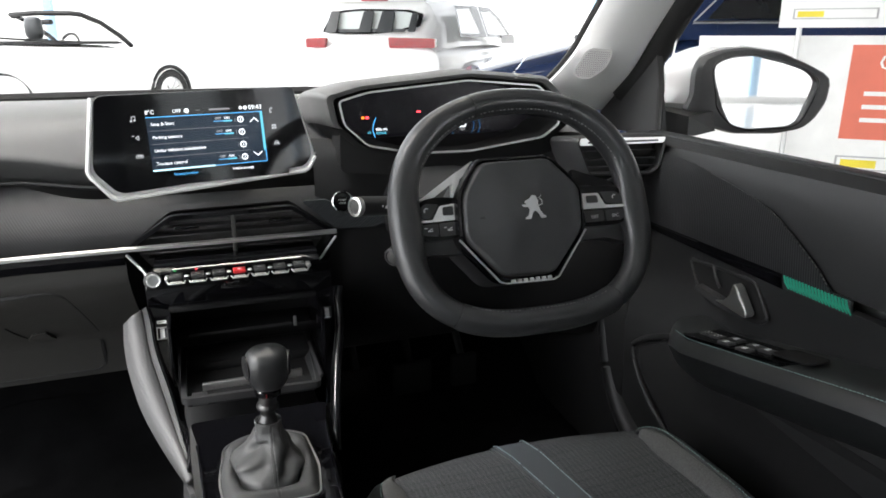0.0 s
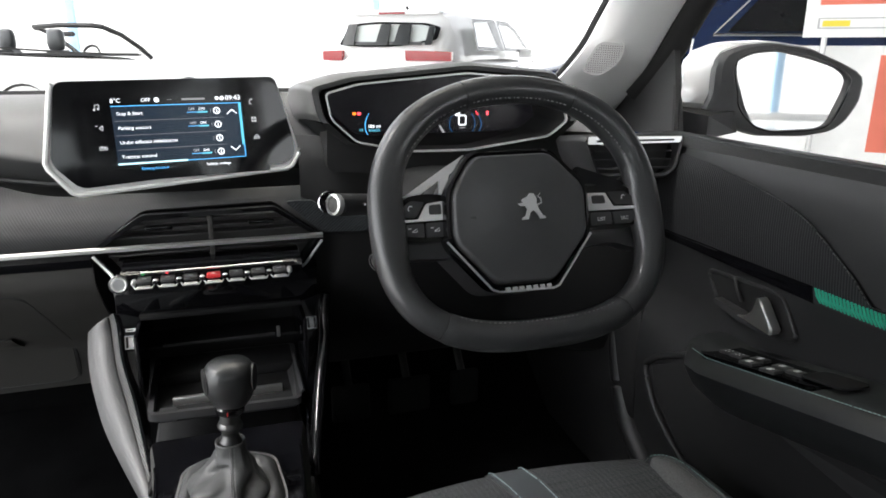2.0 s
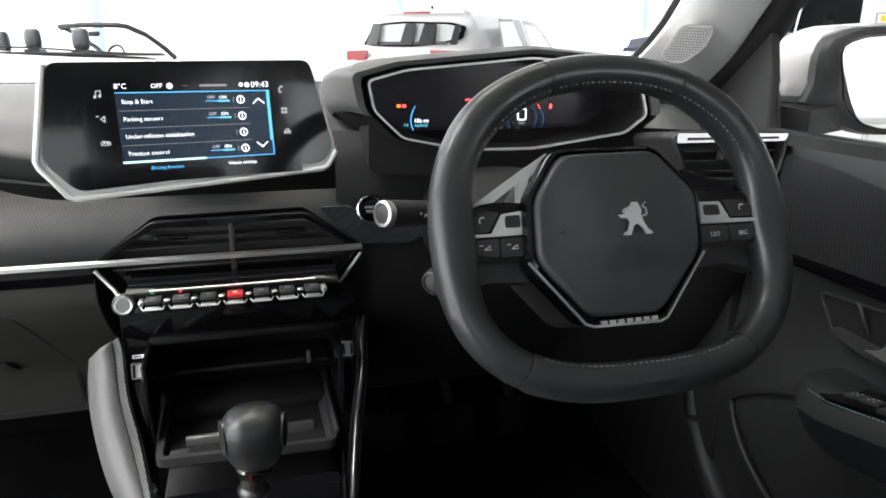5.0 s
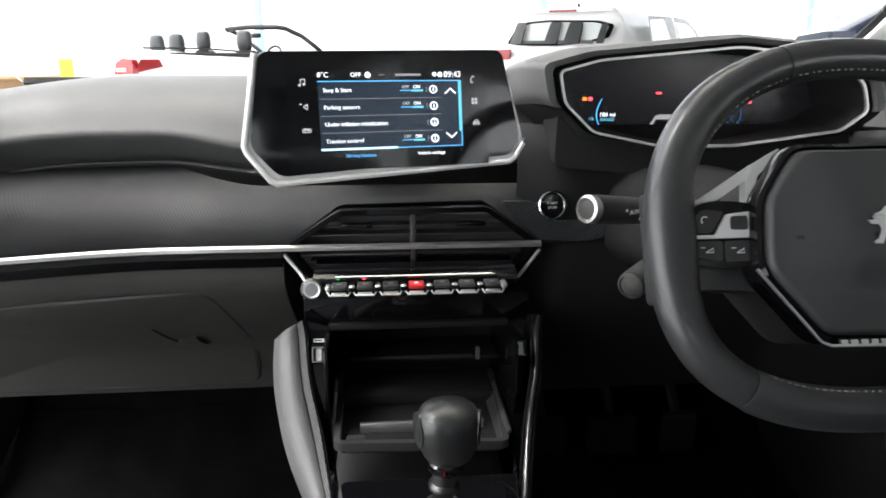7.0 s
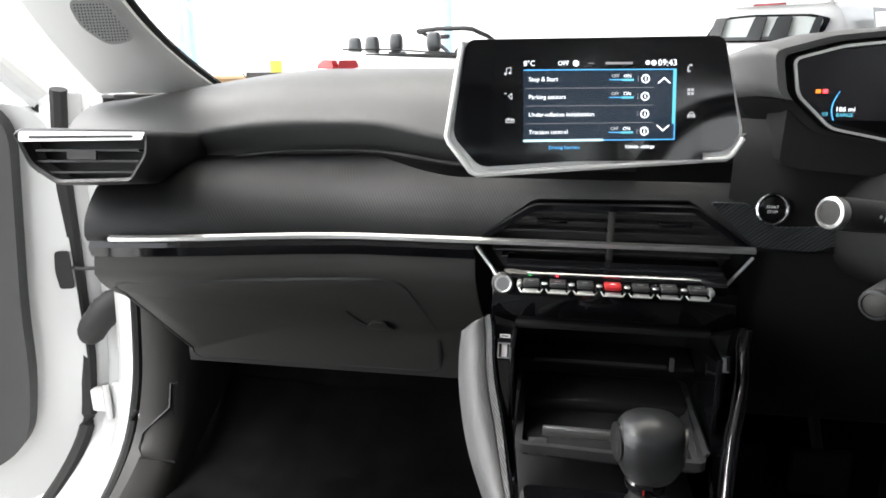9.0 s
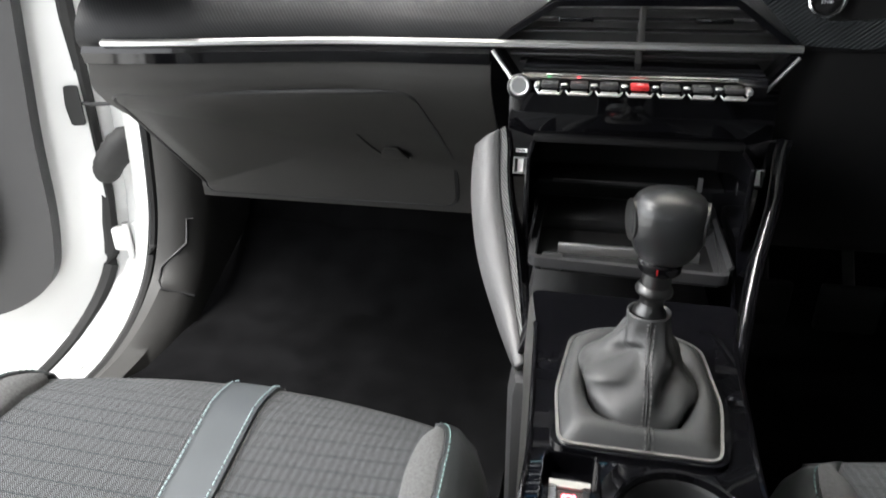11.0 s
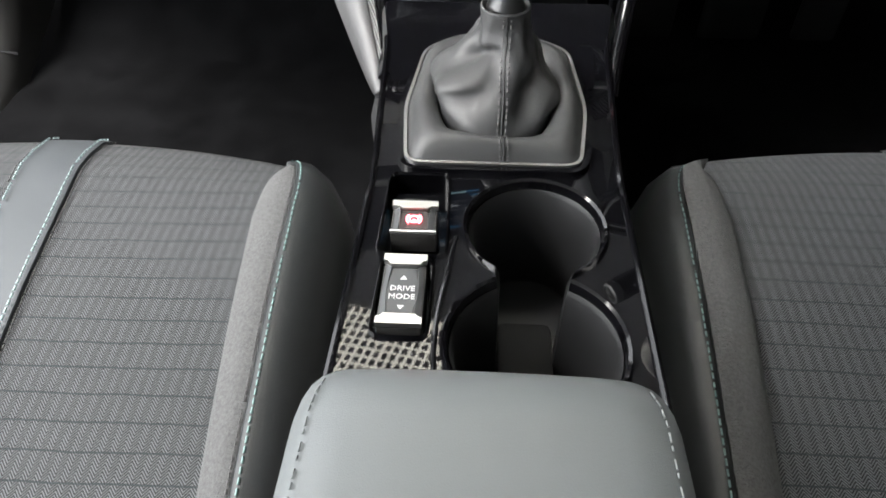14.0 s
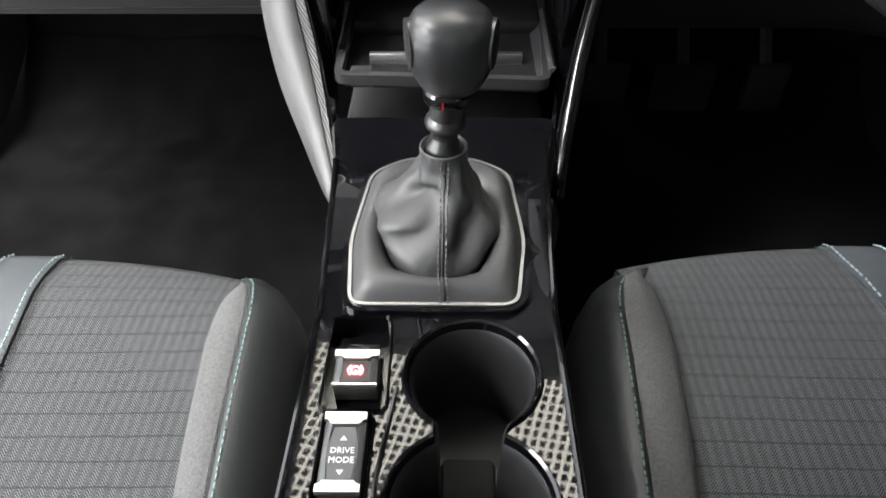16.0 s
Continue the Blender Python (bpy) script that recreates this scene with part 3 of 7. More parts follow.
keys = thing("climate_keys", "row of chrome-tipped climate keys with red hazard key", "switch panel", at=(0.0985, 1.02, 0.785))
rows = [[(x, 1.058, 0.818), (x, 1.03, 0.8165), (x, 1.004, 0.813), (x, 0.998, 0.808), (x, 1.002, 0.797), (x, 1.03, 0.789), (x, 1.06, 0.785)] for x in (-0.012, 0.0, 0.05, 0.1, 0.15, 0.2, 0.212)]
part("ledge", grid(rows, thick=0.003), PIANO, keys, "gloss black ledge")
part("bright_line", tube([(0.012, 1.0, 0.8135), (0.1, 0.998, 0.814), (0.186, 1.0, 0.8135)], 0.0014, 8), CHROME, keys)
for i in range(7):
    x = 0.0165 + i * 0.0275
    hz = i == 3
    k = part("hazard_key" if hz else "key", box(x - 0.0085, x + 0.0085, 0.982, 0.999, 0.8040, 0.8092, 0.0018), REDPLASTIC if hz else HARD, keys, "red hazard warning key" if hz else "")
    part("key_tip", box(x - 0.0082, x + 0.0082, 0.9785, 0.9835, 0.8000, 0.8030, 0.0014, 3), BRUSH, k)
    if hz:
        part("key_symbol", prism([(-0.003, -0.0026), (0.003, -0.0026), (0.0, 0.0026)], 0.0004, m=pose(x, 0.990, 0.8091)), DECAL, k)
    else:
        part("key_symbol", ring_frame(round_poly([(-0.0035, -0.0018), (0.0035, -0.0018), (0.0035, 0.0018), (-0.0035, 0.0018)], 0.0012, 3), round_poly([(-0.0026, -0.001), (0.0026, -0.001), (0.0026, 0.001), (-0.0026, 0.001)], 0.0006, 3), 0.0004, pose(x, 0.990, 0.8091) @ Matrix.Scale(0.8, 4)), BRUSH, k)
    if i < 6:
        part("key_bridge", box(x + 0.0092, x + 0.0182, 0.980, 0.996, 0.8025, 0.8085, 0.002), PIANO, keys)
        part("bridge_cap", box(x + 0.0102, x + 0.0173, 0.9805, 0.987, 0.8045, 0.8095, 0.0024, 3), SATIN, keys)
wave = [(0.004, 0.9835, 0.8035)]
for i in range(7):
    x = 0.0165 + i * 0.0275
    wave += [(x - 0.0095, 0.9775, 0.8005), (x + 0.0095, 0.9775, 0.8005), (x + 0.01375, 0.9835, 0.8045)]
part("chrome_wave", tube(wave[:-1] + [(0.194, 0.9835, 0.8035)], 0.0012, 8), SATIN, keys, "wavy chrome edge under the keys")
part("key_end", box(0.002, 0.0075, 0.981, 0.995, 0.803, 0.809, 0.002), SATIN, keys)
part("key_end", box(0.1905, 0.197, 0.981, 0.995, 0.803, 0.809, 0.002), SATIN, keys)
for x, mt in ((0.015, GREENLIT), (0.043, REDLIT)):
    part("indicator", box(x - 0.0014, x + 0.0014, 0.9972, 0.9985, 0.8116, 0.8122), mt, keys)
dm = frontal(-0.0135, 1.0, 0.8015, 6, 14) @ Matrix.Scale(0.86, 4)
dial = thing("volume_dial", "knurled satin metal volume dial with chrome face", "dial", at=(-0.012, 1.0, 0.79))
part("collar", lathe([(0.0, 0.0), (0.0135, 0.0), (0.014, 0.004), (0.0115, 0.006), (0.0, 0.006)], dm), HARD, dial)
prof = [[dm @ Vector(((r + (0.0004 if j % 2 else 0)) * math.cos(math.pi * j / 30), (r + (0.0004 if j % 2 else 0)) * math.sin(math.pi * j / 30), h)) for j in range(60)] for r, h in ((0.0095, 0.004), (0.0108, 0.006), (0.0108, 0.017), (0.0102, 0.0185))]
part("knurled_ring", loft(prof), BRUSH, dial)
part("dial_face", lathe([(0.0, 0.0145), (0.0045, 0.0165), (0.0092, 0.0192), (0.0102, 0.019), (0.0102, 0.0165), (0.0, 0.014)], dm), DIALMETAL, dial)
# panel between key row and storage bay
part("stack_panel", box(-0.03, 0.238, 1.052, 1.075, 0.733, 0.796, 0.003), PIANO, dash)

# ---- storage bay, tray and blades ----
bay = thing("storage_bay", "black open storage bay with sliding phone tray", "storage compartment", at=(0.105, 1.05, 0.60))
part("bay_roof", box(-0.002, 0.212, 1.045, 1.155, 0.733, 0.741, 0.002), MATTE, bay)
part("bay_back", box(-0.002, 0.212, 1.15, 1.156, 0.60, 0.733), MATTE, bay)
part("bay_side", box(-0.004, 0.002, 0.985, 1.15, 0.62, 0.735, 0.002), PIANO, bay)
part("bay_side", box(0.207, 0.213, 0.985, 1.15, 0.62, 0.735, 0.002), PIANO, bay)
part("bay_shelf", box(0.002, 0.207, 1.085, 1.15, 0.672, 0.678, 0.002), MATTE, bay)
part("shelf_lip", box(0.02, 0.175, 1.083, 1.0855, 0.676, 0.6805, 0.0008), HARD, bay)
part("lip_stop", box(0.178, 0.183, 1.080, 1.086, 0.674, 0.690, 0.001), BRUSH, bay)
tray_o = round_poly([(0.006, 0.945), (0.196, 0.935), (0.206, 1.12), (0.004, 1.125)], 0.012)
tray_i = inset_poly(tray_o, 0.007)
tray = part("tray", ring_frame(tray_o, tray_i, 0.010, pose(0, 0, 0.635)), HARD, bay, "black rubber-lined sliding tray")
part("tray_floor", prism(tray_i, 0.004, m=pose(0, 0, 0.629)), MATTE, tray)
part("tray_ridge", box(0.034, 0.175, 0.985, 0.991, 0.631, 0.6435, 0.0015), SATIN, tray, "bright metal ridge")
part("tray_step", box(0.012, 0.198, 1.045, 1.118, 0.631, 0.648, 0.006), MATTE, tray)
part("tray_slope", grid([[(0.186, 0.95, 0.632), (0.186, 1.07, 0.632)], [(0.199, 0.95, 0.65), (0.2, 1.07, 0.65)]], thick=0.003), HARD, tray)
part("tray_catch", box(0.02, 0.04, 0.947, 0.962, 0.630, 0.645, 0.002), HARD, tray)
for sgn, name in ((-1, "left"), (1, "right")):
    def mx(p):
        return (MID + 0.005 + (p[0] - MID - 0.005) * -sgn, p[1], p[2]) if sgn > 0 else p
    # gloss cheek with the sockets
    inner = bez([(-0.001, 1.048, 0.738), (-0.001, 1.03, 0.70), (0.003, 0.985, 0.645), (0.012, 0.92, 0.612), (0.02, 0.86, 0.598)], 5)
    outer = bez([(-0.03, 1.052, 0.745), (-0.026, 1.03, 0.70), (-0.012, 0.985, 0.64), (0.004, 0.92, 0.597), (0.012, 0.86, 0.585)], 5)
    part("cheek", grid([[mx(p) for p in inner], [mx(p) for p in outer]], thick=0.004), PIANO, bay, "gloss black cheek panel")
    # curved blade: pale on the passenger's side, a narrow black edge on the driver's
    o = bez([(-0.059, 1.033, 0.729), (-0.060, 1.02, 0.705), (-0.056, 0.995, 0.672), (-0.043, 0.96, 0.629), (-0.020, 0.92, 0.593), (0.005, 0.87, 0.573), (0.014, 0.858, 0.572)], 6)
    i_ = bez([(-0.031, 1.038, 0.750), (-0.027, 1.028, 0.734), (-0.022, 1.0, 0.695), (-0.009, 0.965, 0.652), (0.003, 0.92, 0.613), (0.013, 0.875, 0.588), (0.016, 0.858, 0.576)], 6)
    if sgn > 0:
        o = [b + Vector((-0.008, 0.004, -0.004)) for b in i_]
    mid_ = [(a + b) / 2 + Vector((-0.002, -0.003, 0.0015)) for a, b in zip(o, i_)]
    blade = thing("console_blade", "pale grey curved blade trim edging the console" if sgn < 0 else "narrow black curved blade trim edging the console", "trim panel", "console blades", at=mx((0.0, 0.87, 0.57)))
    if sgn < 0:
        rib = [a.lerp(b, 0.2) + Vector((0.0, -0.002, 0.001)) for a, b in zip(i_, o)]
        part("blade_skin", grid([rib, mid_, o], thick=0.006), BLADE, blade, crease=120)
        part("blade_ribs", grid([i_, rib], thick=0.004), ribbed("knurled_strip", (0.2, 0.2, 0.2), (0.06, 0.06, 0.06), (0, 40, 0), 0.0022, 0.4, 0.5, axis="X"), blade, "fine diagonal knurled strip")
    else:
        part("blade_skin", grid([[mx(p) for p in i_], [mx(p) for p in mid_], [mx(p) for p in o]], thick=0.006), PIANO, blade, crease=120)
    part("blade_edge", tube([mx(p + Vector((0.002, -0.002, 0.001))) for p in i_], 0.0013, 6), PIANO, blade)

for x, extra in ((-0.0125, True), (0.2235, False)):
    um = frontal(x, 1.0285, 0.711, 0, 28)
    usb = thing("usb_socket", "metal-framed usb socket in gloss black trim", "usb socket", "usb sockets", at=(x, 1.043, 0.70))
    o = [(-0.0075, -0.009), (0.0075, -0.009), (0.0075, 0.009), (-0.0075, 0.009)]
    part("socket_frame", ring_frame(o, inset_poly(o, 0.0018), 0.004, um), CHROME, usb)
    part("socket_tongue", prism([(-0.003, -0.007), (0.003, -0.007), (0.003, 0.007), (-0.003, 0.007)], 0.003, m=um), DECAL, usb)
    part("socket_well", prism(inset_poly(o, 0.0018), 0.0012, m=um), DARK, usb)
    if extra:
        part("socket_symbol", ring_frame([(-0.006, 0.0145), (0.006, 0.0145), (0.006, 0.0185), (-0.006, 0.0185)], [(-0.004, 0.0157), (0.004, 0.0157), (0.004, 0.0173), (-0.004, 0.0173)], 0.002, um), DECAL, usb)

# ---- centre console ----
console = thing("centre_console", "gloss black centre console with twin cup holders", "console", at=(0.102, 0.66, 0.36))


def arc(cx, cy, r, a, b, n):
    return [(cx + r * math.cos(radians(a + (b - a) * i / n)), cy + r * math.sin(radians(a + (b - a) * i / n))) for i in range(n + 1)]


def cup_outline(g):
    """The joined outline of the two cup wells, counter-clockwise, grown by g."""
    f = arc(0.1225, 0.6205, 0.0345 + g, -56, 236, 30)
    b = arc(0.1205, 0.548, 0.039 + g, 116, 424, 32)
    n1 = (0.1035 - g * 0.6, 0.588)
    n2 = (0.1390 + g * 0.6, 0.588)
    return f + [n1] + b + [n2]


con_out = round_poly([(0.032, 0.47), (0.172, 0.47), (0.170, 0.66), (0.178, 0.80), (0.190, 0.865), (0.018, 0.865), (0.028, 0.80), (0.036, 0.66)], 0.01)
well_eb = round_poly([(0.0455, 0.598), (0.0785, 0.598), (0.0775, 0.658), (0.0465, 0.658)], 0.004, 3)
well_dm = round_poly([(0.0482, 0.549), (0.0722, 0.549), (0.0730, 0.5945), (0.0490, 0.5945)], 0.004, 3)
bm = plate_with_holes(con_out, [cup_outline(0.0), well_eb, well_dm], 0.652)
part("console_top", bm, CONSOLEGLOSS, console, "gloss black console top")
side = [(p[0], p[1]) for p in con_out]
part("console_skirt", grid([[(x, y, 0.652) for x, y in side], [(MID + (x - MID) * 1.03, y, 0.646) for x, y in side], [(MID + (x - MID) * 1.06, y, 0.60) for x, y in side], [(MID + (x - MID) * 1.12, y, 0.34) for x, y in side]], closed=True), GREYHARD, console, "charcoal console side panel")
for side_x in (0, 1):
    run = sorted(((y, x) for x, y in con_out if (x > MID) == bool(side_x) and y < 0.85), reverse=True)
    part("edge_bead", tube([(x, y, 0.6515) for y, x in run], 0.0022, 8), PIANO, console, "gloss rounded console edge")
part("dividing_bead", tube(bez([(0.0835, 0.612, 0.6518), (0.0815, 0.595, 0.6522), (0.0785, 0.575, 0.6524), (0.0765, 0.553, 0.6522), (0.0775, 0.53, 0.652), (0.083, 0.51, 0.6515)], 5), 0.0013, 8), PIANO, console)
part("cup_rim", grid([[(x, y, 0.652) for x, y in cup_outline(0.003)], [(x, y, 0.6545) for x, y in cup_outline(0.0015)], [(x, y, 0.6535) for x, y in cup_outline(0.0)], [(x, y, 0.648) for x, y in cup_outline(-0.001)]], closed=True), PIANO, console)
part("cup_liner", grid([[(x, y, 0.649) for x, y in cup_outline(-0.0012)], [(x, y, 0.6465) for x, y in cup_outline(-0.0032)], [(x, y, 0.60) for x, y in cup_outline(-0.0045)], [(x, y, 0.58) for x, y in cup_outline(-0.006)], [(0.121 + (x - 0.121) * 0.05, 0.58 + (y - 0.58) * 0.05, 0.58) for x, y in cup_outline(-0.006)]], closed=True), DOORHARD, console, "matt black cup holder liner")
part("cup_mat", box(0.106, 0.136, 0.528, 0.605, 0.582, 0.596, 0.004), MATTE, console)
for well, name in ((well_eb, "brake_well"), (well_dm, "mode_well")):
    c = [(sum(p[0] for p in well) / len(well)), sum(p[1] for p in well) / len(well)]
    part(name, grid([[(x, y, 0.652) for x, y in well], [(x, y, 0.640) for x, y in well], [(c[0], c[1], 0.640) for x, y in well]], closed=True), PIANO, console)
    part("well_rim", grid([[(x, y, 0.6525) for x, y in inset_poly(well, -0.0016)], [(x, y, 0.6545) for x, y in inset_poly(well, -0.0008)], [(x, y, 0.6525) for x, y in well]], closed=True), PIANO, console)


def slab(poly, z, depth, bevel=0.0005):
    return prism(poly, depth, bevel, m=pose(0, 0, z))


def flank(x_out, x_in, y0, y1, mid, z0, z1):
    """The sloping side of a rocker, drawn in at its waist."""
    rows = []
    for t in (0.0, 0.25, 0.5, 0.75, 1.0):
        y = y0 + (y1 - y0) * t
        waist = mid * math.sin(math.pi * t)
        rows.append([(x_out, y, z0), (x_out + (x_in + waist - x_out) * 0.6, y, z1 - 0.0006), (x_in + waist, y, z1)])
    return grid(rows, thick=0.0006)


brake = thing("parking_brake_switch", "metallic parking brake switch lit with red symbol", "switch", at=(0.062, 0.62, 0.64))
part("switch_body", box(0.0502, 0.0732, 0.6112, 0.6322, 0.641, 0.6545, 0.001), GREYHARD, brake, "dark grey rocker body")
part("switch_lip", slab([(0.0500, 0.6322), (0.0500, 0.6282), (0.0535, 0.6282), (0.0555, 0.6266), (0.0679, 0.6266), (0.0699, 0.6282), (0.0734, 0.6282), (0.0734, 0.6322)][::-1], 0.6545, 0.0030, 0.0007), SATIN, brake, "bright metal lip")
for i in range(12):
    part("lip_rib", box(0.0562 + 0.001 * i, 0.0567 + 0.001 * i, 0.6325, 0.6338, 0.6555, 0.6574), DARK, brake)
part("switch_foot", slab([(0.0502, 0.6108), (0.0732, 0.6108), (0.0732, 0.6120), (0.0502, 0.6120)], 0.6545, 0.0016, 0.0004), DIALMETAL, brake)
part("switch_flap", grid([[(x, 0.6335, 0.6552), (x, 0.640, 0.6530), (x, 0.6465, 0.6490)] for x in (0.0508, 0.0516, 0.0718, 0.0726)], thick=0.001), PIANO, brake, "dark translucent flap")
part("switch_face", slab(round_poly([(0.0545, 0.6128), (0.0690, 0.6128), (0.0700, 0.6195), (0.0678, 0.6260), (0.0557, 0.6260), (0.0535, 0.6195)], 0.0008, 2), 0.6545, 0.0013), GREYHARD, brake)
for xo, xi, md in ((0.0502, 0.0540, 0.0006), (0.0732, 0.0694, -0.0006)):
    part("switch_flank", flank(xo, xi, 0.6122, 0.6280, md, 0.6535, 0.6562), ROCKER, brake)
bmt = pose(0.0617, 0.6197, 0.6560)
part("brake_symbol", ring_frame(arc(0, 0, 0.0027, 0, 345, 20), arc(0, 0, 0.0019, 0, 345, 20), 0.0006, bmt), BRAKELIT, brake, "glowing red symbol")
for a0, a1 in ((-50, 50), (130, 230)):
    part("brake_symbol", prism(arc(0, 0, 0.0041, a0, a1, 8) + arc(0, 0, 0.0034, a1, a0, 8), 0.0006, m=bmt), BRAKELIT, brake)
words("P", 0.0036, BRAKELIT, bmt @ pose(0, -0.0012, 0), brake, align="CENTER")
mode = thing("drive_mode_switch", "silver-edged drive mode rocker switch", "switch", at=(0.062, 0.566, 0.64))
part("switch_body", box(0.0504, 0.0704, 0.5522, 0.5928, 0.641, 0.6552, 0.001), GREYHARD, mode, "dark grey rocker body")
part("switch_lip", slab([(0.0502, 0.5932), (0.0502, 0.5892), (0.0520, 0.5888), (0.0535, 0.5866), (0.0673, 0.5866), (0.0688, 0.5888), (0.0706, 0.5892), (0.0706, 0.5932)][::-1], 0.6552, 0.0032, 0.0007), SATIN, mode, "bright metal lip")
part("switch_lip", slab([(0.0502, 0.5516), (0.0706, 0.5516), (0.0706, 0.5552), (0.0688, 0.5558), (0.0675, 0.5572), (0.0533, 0.5572), (0.0520, 0.5558), (0.0502, 0.5552)], 0.6552, 0.0032, 0.0007), SATIN, mode, "bright metal lip")
for i in range(13):
    part("lip_rib", box(0.0544 + 0.001 * i, 0.0549 + 0.001 * i, 0.5572, 0.5578, 0.6566, 0.6583), DARK, mode)
part("switch_face", slab(round_poly([(0.0548, 0.5582), (0.0660, 0.5582), (0.0668, 0.5655), (0.0682, 0.5722), (0.0668, 0.5790), (0.0655, 0.5858), (0.0553, 0.5858), (0.0540, 0.5790), (0.0526, 0.5722), (0.0540, 0.5655)], 0.001, 2), 0.6552, 0.0011), ROCKER, mode)
for xo, xi, md in ((0.0504, 0.0545, -0.0014), (0.0704, 0.0663, 0.0014)):
    part("switch_flank", flank(xo, xi, 0.5560, 0.5882, md, 0.6545, 0.6566), ROCKER, mode)
words("DRIVE", 0.0043, DECAL, pose(0.0604, 0.5731, 0.6565), mode, align="CENTER", label="white lettering on the rocker")
words("MODE", 0.0043, DECAL, pose(0.0604, 0.5682, 0.6565), mode, align="CENTER", label="white lettering on the rocker")
for y, s in ((0.5787, 1), (0.5632, -1)):
    part("arrow_mark", prism([(-0.0016, 0), (0.0016, 0), (0, 0.0024)] if s > 0 else [(-0.0016, 0), (0, -0.0024), (0.0016, 0)], 0.0003, m=pose(0.0604, y, 0.6563)), DECAL, mode)

# ---- gear lever ----
lever = thing("gear_lever", "manual gear lever with black knob and leather gaiter", "gear lever", at=(0.105, 0.73, 0.652))
base_o = round_poly([(0.0505, 0.6635), (0.1515, 0.6635), (0.159, 0.72), (0.153, 0.79), (0.128, 0.808), (0.078, 0.808), (0.053, 0.79), (0.0455, 0.72)], 0.012)
base_i = inset_poly(base_o, 0.0036)
base_m = inset_poly(base_o, 0.0016)
part("gaiter_frame", ring_frame(inset_poly(base_o, -0.0022), base_m, 0.0032, pose(0, 0, 0.652)), PIANO, lever, "gloss black gaiter frame")
part("gaiter_trim", ring_frame(base_m, base_i, 0.0046, pose(0, 0, 0.652)), BRUSH, lever, "thin satin silver gaiter trim")
rings = []
k = 96
neck = Vector((0.106, 0.748, 0.707))
base = [Vector((*p, 0)) for p in base_i]


def reach(ang):
    """How far the gaiter's foot lies from its middle in a direction."""
    d = Vector((math.cos(ang), math.sin(ang)))
    best = 0.03
    for i in range(len(base)):
        p, q = base[i] - Vector((0.1025, 0.737, 0)), base[(i + 1) % len(base)] - Vector((0.1025, 0.737, 0))
        e = q - p
        det = d.x * -e.y + d.y * e.x
        if abs(det) > 1e-9:
            r = (p.x * -e.y + p.y * e.x) / det
            u = (d.x * p.y - d.y * p.x) / det
            if r > 0 and -1e-6 <= u <= 1 + 1e-6:
                best = max(best, r)
    return best


def cone_reach(ang):
    """The oval foot of the gaiter's cone."""
    return 1 / math.sqrt((math.cos(ang) / 0.0325) ** 2 + (math.sin(ang) / 0.043) ** 2)


def near_angle(ang, mid, width):
    return math.exp(-((((ang - radians(mid) + math.pi) % (2 * math.pi)) - math.pi) / radians(width)) ** 2)


foot_c, cone_c = Vector((0.1025, 0.737)), Vector((0.1025, 0.728))
angles = [2 * math.pi * j / k - math.pi / 2 for j in range(k)]
rings = []
for t, zz in ((0.0, 0.003), (0.1, 0.007), (0.25, 0.0115), (0.42, 0.0135), (0.6, 0.013), (0.76, 0.0095), (0.9, 0.002), (1.0, -0.005)):
    ring = []
    for a in angles:
        d = Vector((math.cos(a), math.sin(a)))
        p = (foot_c + d * reach(a)).lerp(cone_c + d * cone_reach(a), t)
        ring.append((p.x, p.y, 0.652 + zz + 0.0015 * math.sin(3 * a + 1) * math.sin(math.pi * t)))
    rings.append(ring)
CONE_KEYS = ((1.0, -0.005), (1.03, 0.001), (1.06, 0.006), (1.05, 0.012), (0.97, 0.018), (0.84, 0.023), (0.71, 0.028), (0.61, 0.033), (0.54, 0.038), (0.50, 0.043), (0.475, 0.048), (0.46, 0.052), (0.45, 0.0555))
CONE = []
for (wa, za), (wb, zb) in zip(CONE_KEYS, CONE_KEYS[1:]):
    CONE += [(wa + (wb - wa) * q / 3, za + (zb - za) * q / 3) for q in range(3)]
LIP = len(CONE) + 1
CONE += [CONE_KEYS[-1], (0.42, 0.0562), (0.38, 0.053)]
for s, (w, zz) in enumerate(CONE):
    h = max(0.0, min(1.0, zz / 0.055))
    c = cone_c.lerp(Vector((neck.x, neck.y)), step01(h * 1.05) if s < LIP else 1.0)
    ring = []
    for a in angles:
        oval = cone_reach(a)
        r = (oval + (0.0325 - oval) * step01(h * 1.3)) * w
        loose = math.sin(math.pi * min(1.0, h * 1.02)) if s < LIP else 0.0
        # a slumped fold on the passenger's side and softer ones round the rest
        r += loose * 0.010 * near_angle(a, 185, 48) * math.exp(-((h - 0.40) / 0.2) ** 2)
        line = 0.50 + 0.14 * math.sin(a - radians(165))
        r -= loose * 0.013 * near_angle(a, 226, 36) * math.exp(-((h - line) / 0.07) ** 2)
        r += loose * 0.008 * near_angle(a, 232, 34) * math.exp(-((h - line + 0.17) / 0.09) ** 2)
        r -= loose * 0.0095 * near_angle(a, 305, 24) * math.exp(-((h - 0.34 - 0.3 * (a - radians(-55))) / 0.09) ** 2)
        r += loose * 0.006 * near_angle(a, 335, 28) * math.exp(-((h - 0.22) / 0.13) ** 2)
        r += loose * (0.0022 * math.sin(2 * a + 5 * h) + 0.006 * noise.noise((math.cos(a) * 2.2, math.sin(a) * 2.2, h * 4.0)))
        ring.append((c.x + r * math.cos(a), c.y + r * math.sin(a), 0.652 + zz + loose * 0.002 * math.sin(2 * a - 4 * h)))
    rings.append(ring)
bm = grid(rings, closed=True)
gaiter = part("gaiter", bm, GAITER, lever, "creased black leather gaiter", crease=150)
